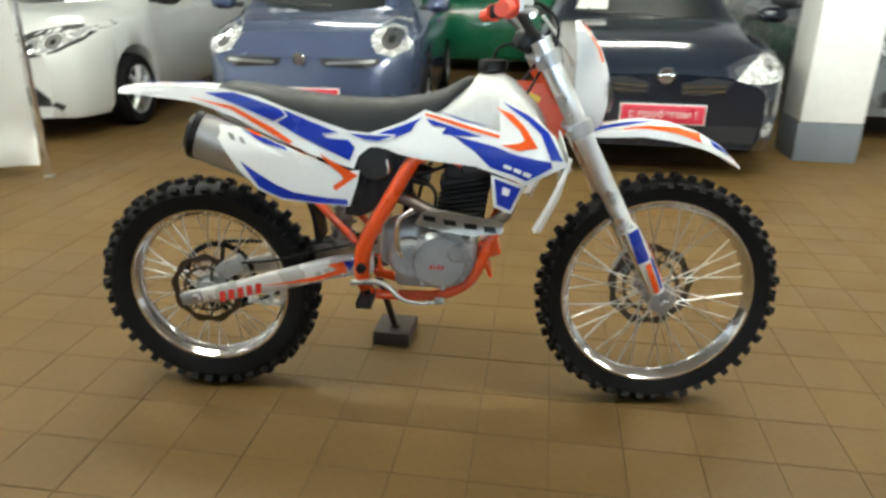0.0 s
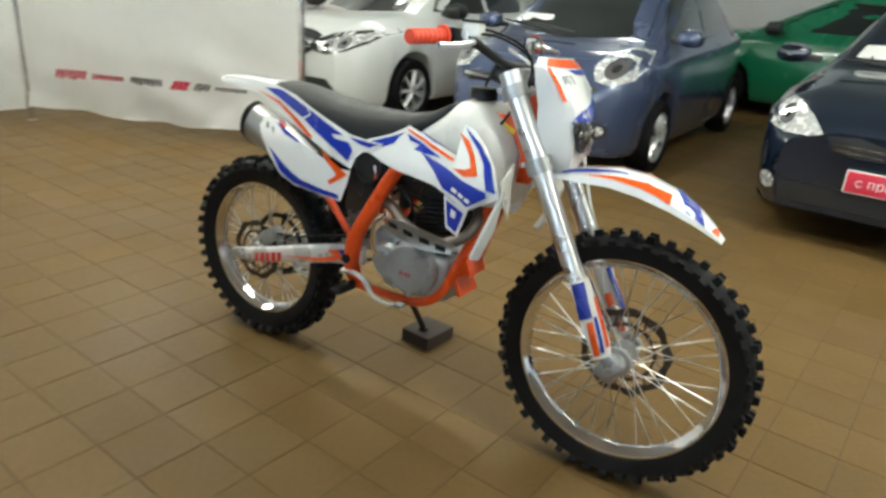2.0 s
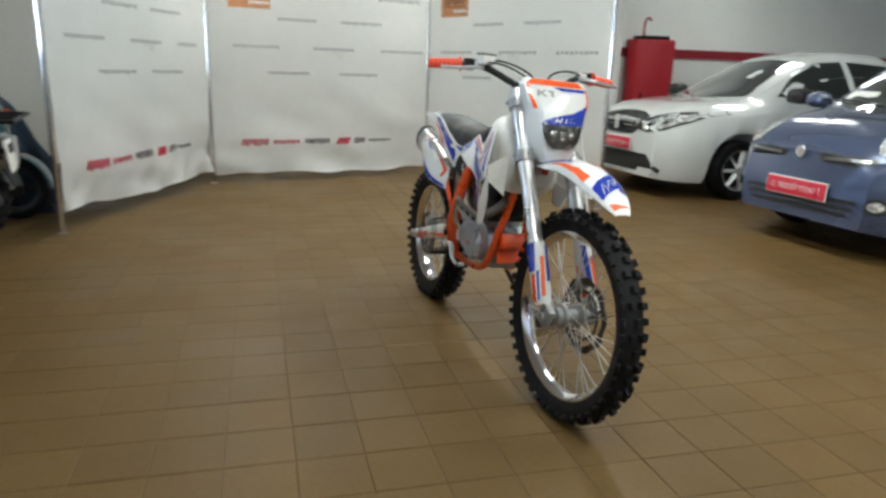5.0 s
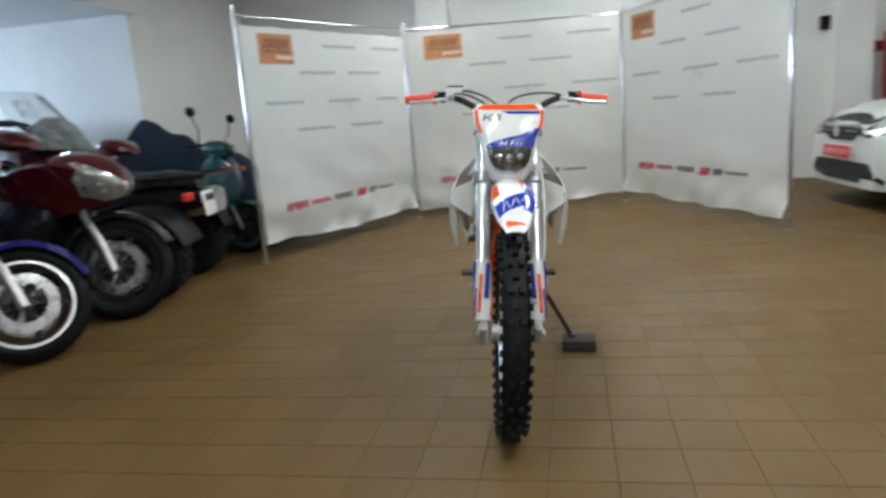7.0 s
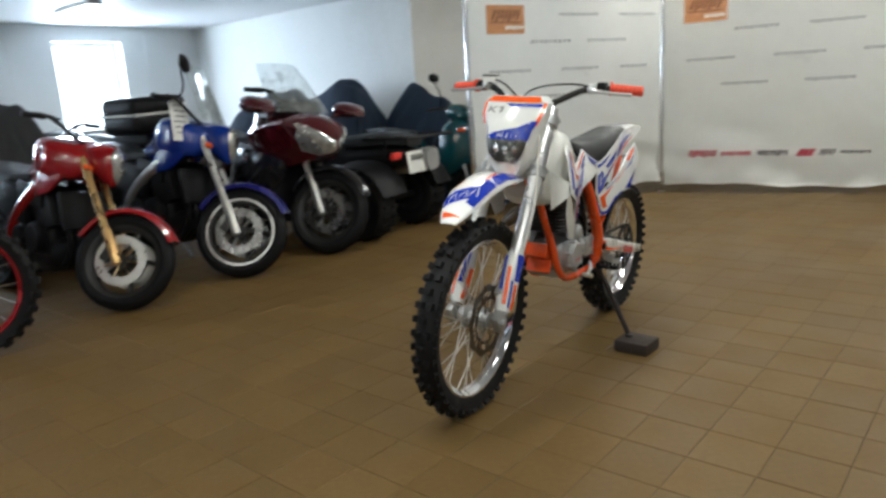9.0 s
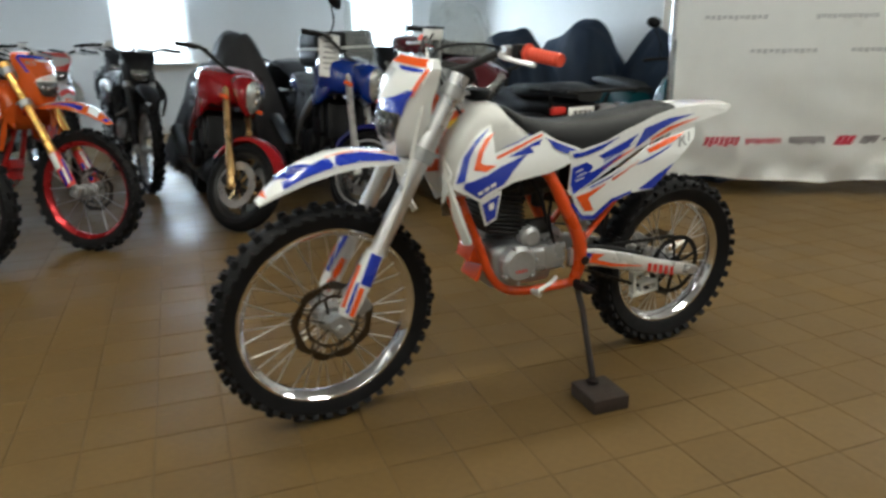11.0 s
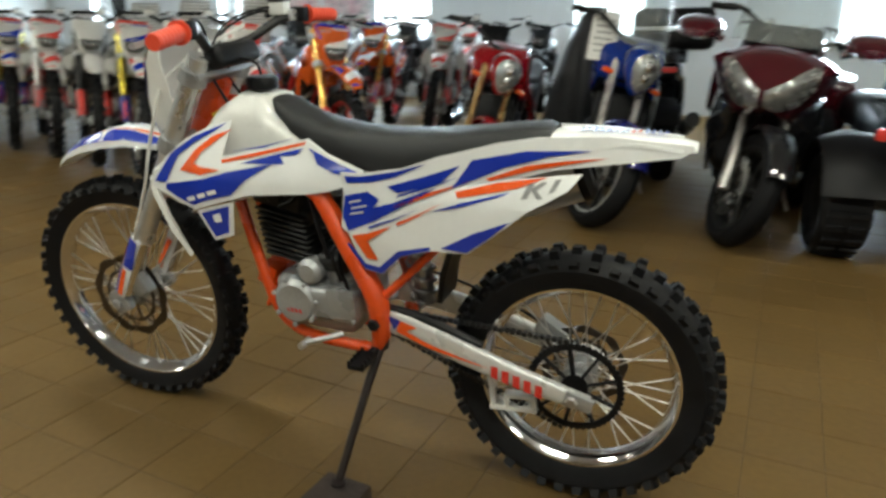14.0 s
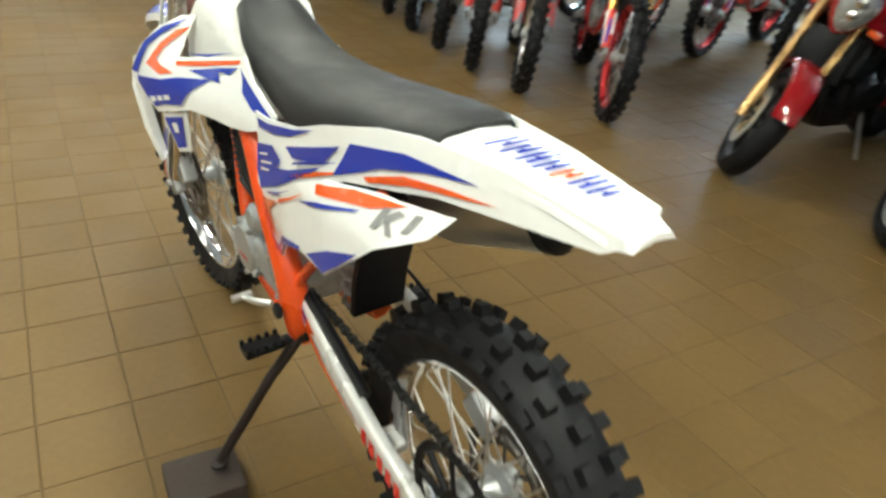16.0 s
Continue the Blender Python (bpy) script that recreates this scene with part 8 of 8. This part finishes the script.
def banner(pa, pb, top, bottom, seed, sag):
    """A vinyl sheet hung between two poles, with its print laid on it."""
    a, b = Vector((*pa, 0)), Vector((*pb, 0))
    width = (b - a).length
    heading = math.degrees(math.atan2(b.y - a.y, b.x - a.x))
    ban = thing("banner", pose(a.x, a.y, 0, 0, 0, heading), "white vinyl banner with rows of small print, creased near its hem", "banner", "banners")
    rnd = random.Random(seed)
    p1, p2 = rnd.uniform(0, 6), rnd.uniform(0, 6)

    def surf(x, z, lift=0.0):
        t, h = x / width, (z - bottom) / (top - bottom)
        low = max(0.0, 1 - h * 2.4)
        y = 0.012 * math.sin(t * 9 + p1) * (0.3 + low) + 0.03 * low * math.sin(t * 5 + h * 7 + p2) + 0.010 * low * math.sin(h * 34 + t * 6 + p1) + 0.02 * low * math.sin(h * 14 - t * 3)
        y += 0.006 * math.sin((t * 0.8 + h) * 22 + p2) * max(0, 1 - abs(h - 0.30) * 4)
        hem = max(0.0, 1 - h * 5.5)
        y += 0.03 * hem ** 2 * (0.6 + 0.5 * math.sin(t * 7 + p2)) + 0.022 * hem * math.sin(t * 19 + h * 20 + p1) + 0.012 * hem * math.sin(t * 41 - h * 30 + p2)
        return y + lift

    bm = bmesh.new()
    nx, nz = 84, 60
    rows_ = []
    for j in range(nz + 1):
        h = j / nz
        row = []
        for i in range(nx + 1):
            t = i / nx
            x = 0.03 + t * (width - 0.06)
            zb = bottom + sag * (t - 0.5) + 0.016 * math.sin(t * 8 + p1) + 0.008 * math.sin(t * 23 + p2)
            zt = top - 0.012 * abs(math.sin(t * math.pi * 6))
            z = zb + (zt - zb) * h
            row.append((x, -surf(x, z), z))
        rows_.append(row)
    loft(bm, rows_, False, False)
    bmesh.ops.solidify(bm, geom=bm.faces[:], thickness=0.003)
    sh = part("sheet", bm, VINYL, ban, "white vinyl sheet", 80)

    def patch(material, x, z, w, h, nm, lab, n=6, slant=0.0, cuts=1, lift=0.006):
        bm = bmesh.new()
        for c in range(cuts):
            x0, x1 = x + w * c / cuts, x + w * (c + (0.70 if cuts > 3 else 0.93)) / cuts
            lo = h * (0.0 if cuts < 4 else 0.12 * ((c * 5 + cuts) % 3))
            loft(bm, [[(q + slant * k * h, -surf(q, z + k * h, lift), z + max(lo, k * h)) for q in np.linspace(x0, x1, n)] for k in (0, 0.5, 1.0)], False, False)
        ob = part(nm, bm, material, sh, lab)
        return tagged(ob, lab, kind="stuff") if cuts > 3 else ob

    k = (top - bottom)
    patch(BANO, width * 0.09, top - 0.31, 0.44, 0.25, "emblem", "orange emblem field")
    patch(BANB, width * 0.09 + 0.045, top - 0.20, 0.30, 0.10, "emblem_bar", "dark slanted bars on the emblem", cuts=7, slant=0.35, lift=0.010)
    patch(BANB, width * 0.09 + 0.04, top - 0.215, 0.35, 0.012, "emblem_bar", "dark line on the emblem", lift=0.010)
    patch(PAPER, width * 0.09 + 0.20, top - 0.275, 0.20, 0.035, "emblem_bar", "pale bars on the emblem", cuts=6, lift=0.010)
    rows = ((0.93, (0.44, 0.75)), (0.80, (0.30, 0.58)), (0.66, (0.10, 0.45, 0.76)), (0.53, (0.25, 0.56)))
    for h, xs in rows:
        for q in xs:
            w_ = rnd.uniform(0.34, 0.48) * width / 2.2
            patch(GREYTXT, width * q + rnd.uniform(-0.02, 0.02), bottom + k * h - 0.03, w_, 0.034, "print", "grey line of small print", cuts=rnd.choice((9, 11, 12, 14)))
    x = width * 0.12
    for material, w_, hh, cuts, sl in ((BANRED, 0.25, 0.075, 7, 0.3), (BANRED, 0.26, 0.045, 9, 0), (BAND, 0.26, 0.060, 8, 0), (BANRED, 0.13, 0.070, 3, 0.6), (BAND, 0.12, 0.065, 4, 0.5), (BAND, 0.24, 0.032, 8, 0)):
        w_ *= width / 2.2
        patch(material, x, bottom + k * 0.165 - hh / 2, w_, hh, "print", "row of printed emblem bars", cuts=cuts, slant=sl)
        x += w_ + 0.055 * width / 2.2
    return ban


PA, PB, PC, PD = (-2.62, -2.06), (-4.69, -0.98), (-4.92, 1.36), (-2.65, 2.26)
banner(PA, PB, 1.98, 0.13, 1, -0.04)
banner(PB, PC, 2.03, 0.09, 2, 0.0)
banner(PC, PD, 2.04, 0.10, 3, -0.03)
for i, (px, py) in enumerate((PA, PB, PC, PD)):
    pole = thing("banner_pole", pose(px, py, 0), "chromed upright banner pole on a small foot", "pole", "banner poles")
    part("upright", tube(bmesh.new(), [(0, 0, 0.0), (0, 0, 2.10)], 0.018, 14, 1), CHROME, pole, "chromed tube")
    part("foot", drum(bmesh.new(), (0, 0, 0.006), 0.032, 0.006, "z", 18, 0.002), STEEL, pole, "round steel foot")
    part("knob", drum(bmesh.new(), (0, 0, 2.11), 0.022, 0.012, "z", 14, 0.004), CHROME, pole, "chromed top knob")
for (pa, pb) in ((PA, PB), (PB, PC), (PC, PD)):
    v = Vector((*pb, 0)) - Vector((*pa, 0))
    rail = part("banner_rail", tube(bmesh.new(), [(0.02, 0, 2.045), (v.length - 0.02, 0, 2.045)], 0.011, 10, 1), CHROME)
    rail.matrix_basis = pose(*pa, 0, 0, 0, math.degrees(math.atan2(v.y, v.x)))
    tagged(rail, "thin chromed rail that carries a banner", "rail", "banner rails")

# ---- red steel box on the wall, with a hose on top ----
REDBOX = mat("red_box_paint", (0.36, 0.015, 0.025), 0.4, vary=0.1, scale=4, bump=0.05)
rb = thing("fire_cabinet", pose(-5.55, 4.74, 0, 0, 0, -5.4), "dark red steel cabinet standing against the wall", "cabinet")
body = part("body", block(bmesh.new(), (0, 0, 0.84), (0.30, 0.56, 1.64), None, 0.012), REDBOX, rb, "red painted steel body")
part("door", block(bmesh.new(), (0.155, 0, 0.88), (0.016, 0.50, 1.50), None, 0.006), REDBOX, rb, "red painted door")
part("handle", block(bmesh.new(), (0.172, -0.19, 0.9), (0.02, 0.03, 0.14), None, 0.006), BLACK, rb, "black door handle")
part("lid_tray", block(bmesh.new(), (0, 0.0, 1.685), (0.24, 0.42, 0.05), None, 0.02), BLACK, rb, "black tray on top")
part("hose", tube(bmesh.new(), [(0.02, -0.13, 1.70), (0.02, -0.135, 1.80), (0.02, -0.12, 1.91), (0.02, -0.07, 1.935), (0.02, -0.045, 1.90)], 0.016, 8), MAROON, rb, "maroon hose standing up from the top")
ph = part("wall_switch", block(bmesh.new(), (0, 0, 0), (0.06, 0.11, 0.16), None, 0.012), BLACK)
ph.matrix_basis = ROOM @ pose(-6.2 + 0.03, 3.3, 1.82)
tagged(ph, "small black box fixed to the white wall", "switch box")
pp = part("drain_pipe", tube(bmesh.new(), [(0, 0, 0.0), (0, 0, HIGH)], 0.05, 14, 1), MAROON)
pp.matrix_basis = ROOM @ pose(-4.1, YN - 0.06, 0)
tagged(pp, "maroon painted pipe up the wall", "pipe")

# ---- helmets and posters near the far window ----
POSTER = mat("poster_print", (0.55, 0.5, 0.48), 0.5, vary=0.5, scale=9, dirt=(0.45, 0.05, 0.12), dirt_at=0.56)
for i, (x, z, w, h) in enumerate(((5.6, 1.55, 0.85, 1.1), (6.55, 1.5, 0.7, 1.0))):
    po = part("poster", block(bmesh.new(), (0, 0, 0), (w, 0.012, h), None, 0.003), POSTER)
    po.matrix_basis = ROOM @ pose(x, YS + 0.02, z)
    tagged(po, "colourful poster with small print on the wall", "poster", "posters")

# ---- floor tiles: single pieces near the bike, one joined field farther off ----
G2 = GRID - 0.003


def tile_verts(cx, cy, rnd):
    h = G2 / 2
    e = 0.002
    dz = rnd.uniform(-0.0008, 0.0008)
    return [(cx + sx * (h + q), cy + sy * (h + q), z + dz) for q, z in ((0, -0.0024), (0, -0.0012), (-e, 0)) for sx, sy in ((-1, -1), (1, -1), (1, 1), (-1, 1))]


TF = [(8, 9, 10, 11)] + [(a + k, (a + 1) % 4 + k, (a + 1) % 4 + k + 4, a + k + 4) for k in (0, 4) for a in range(4)]
rnd = random.Random(12)
near = []
for v in range(3):
    me = bpy.data.meshes.new("tile")
    me.from_pydata(tile_verts(0, 0, rnd), [], TF)
    me.materials.append(TILE)
    near.append(me)
GM = Matrix.Translation((GX, GY, 0)) @ Matrix.Rotation(radians(TURN_GRID), 4, "Z")
verts, faces = [], []
for i in range(-42, 62):
    for j in range(-50, 50):
        c = GM @ Vector(((i + 0.5) * GRID, (j + 0.5) * GRID, 0))
        r = ROOM.inverted() @ c
        if not (XW + 0.02 < r.x < XE - 0.02 and YS + 0.02 < r.y < YN - 0.02) or (r.x < -3.6 and r.y < -4.0):
            continue
        if -0.6 < c.x < 2.7 and -0.75 < c.y < 1.75 and (c.x + 0.0) ** 2 / 9 + c.y ** 2 / 4 < 1.15:
            ob = new("tile", near[(i * 7 + j * 3) % 3])
            ob.matrix_basis = Matrix.Translation((c.x, c.y, 0)) @ Matrix.Rotation(radians(TURN_GRID + 90 * ((i * 5 + j * 3) % 4)), 4, "Z")
            ob.parent = floor
            ob.matrix_parent_inverse = floor.matrix_basis.inverted()
        else:
            k = len(verts)
            t = tile_verts((i + 0.5) * GRID, (j + 0.5) * GRID, rnd)
            verts += [tuple(GM @ Vector(q)) for q in t]
            faces += [tuple(q + k for q in f) for f in TF]
me = bpy.data.meshes.new("tile_field")
me.from_pydata(verts, [], faces)
me.materials.append(TILE)
field = new("tile_field", me)
field.parent = floor
field.matrix_parent_inverse = floor.matrix_basis.inverted()
tagged(field, "field of tan clay floor tiles", kind="stuff")
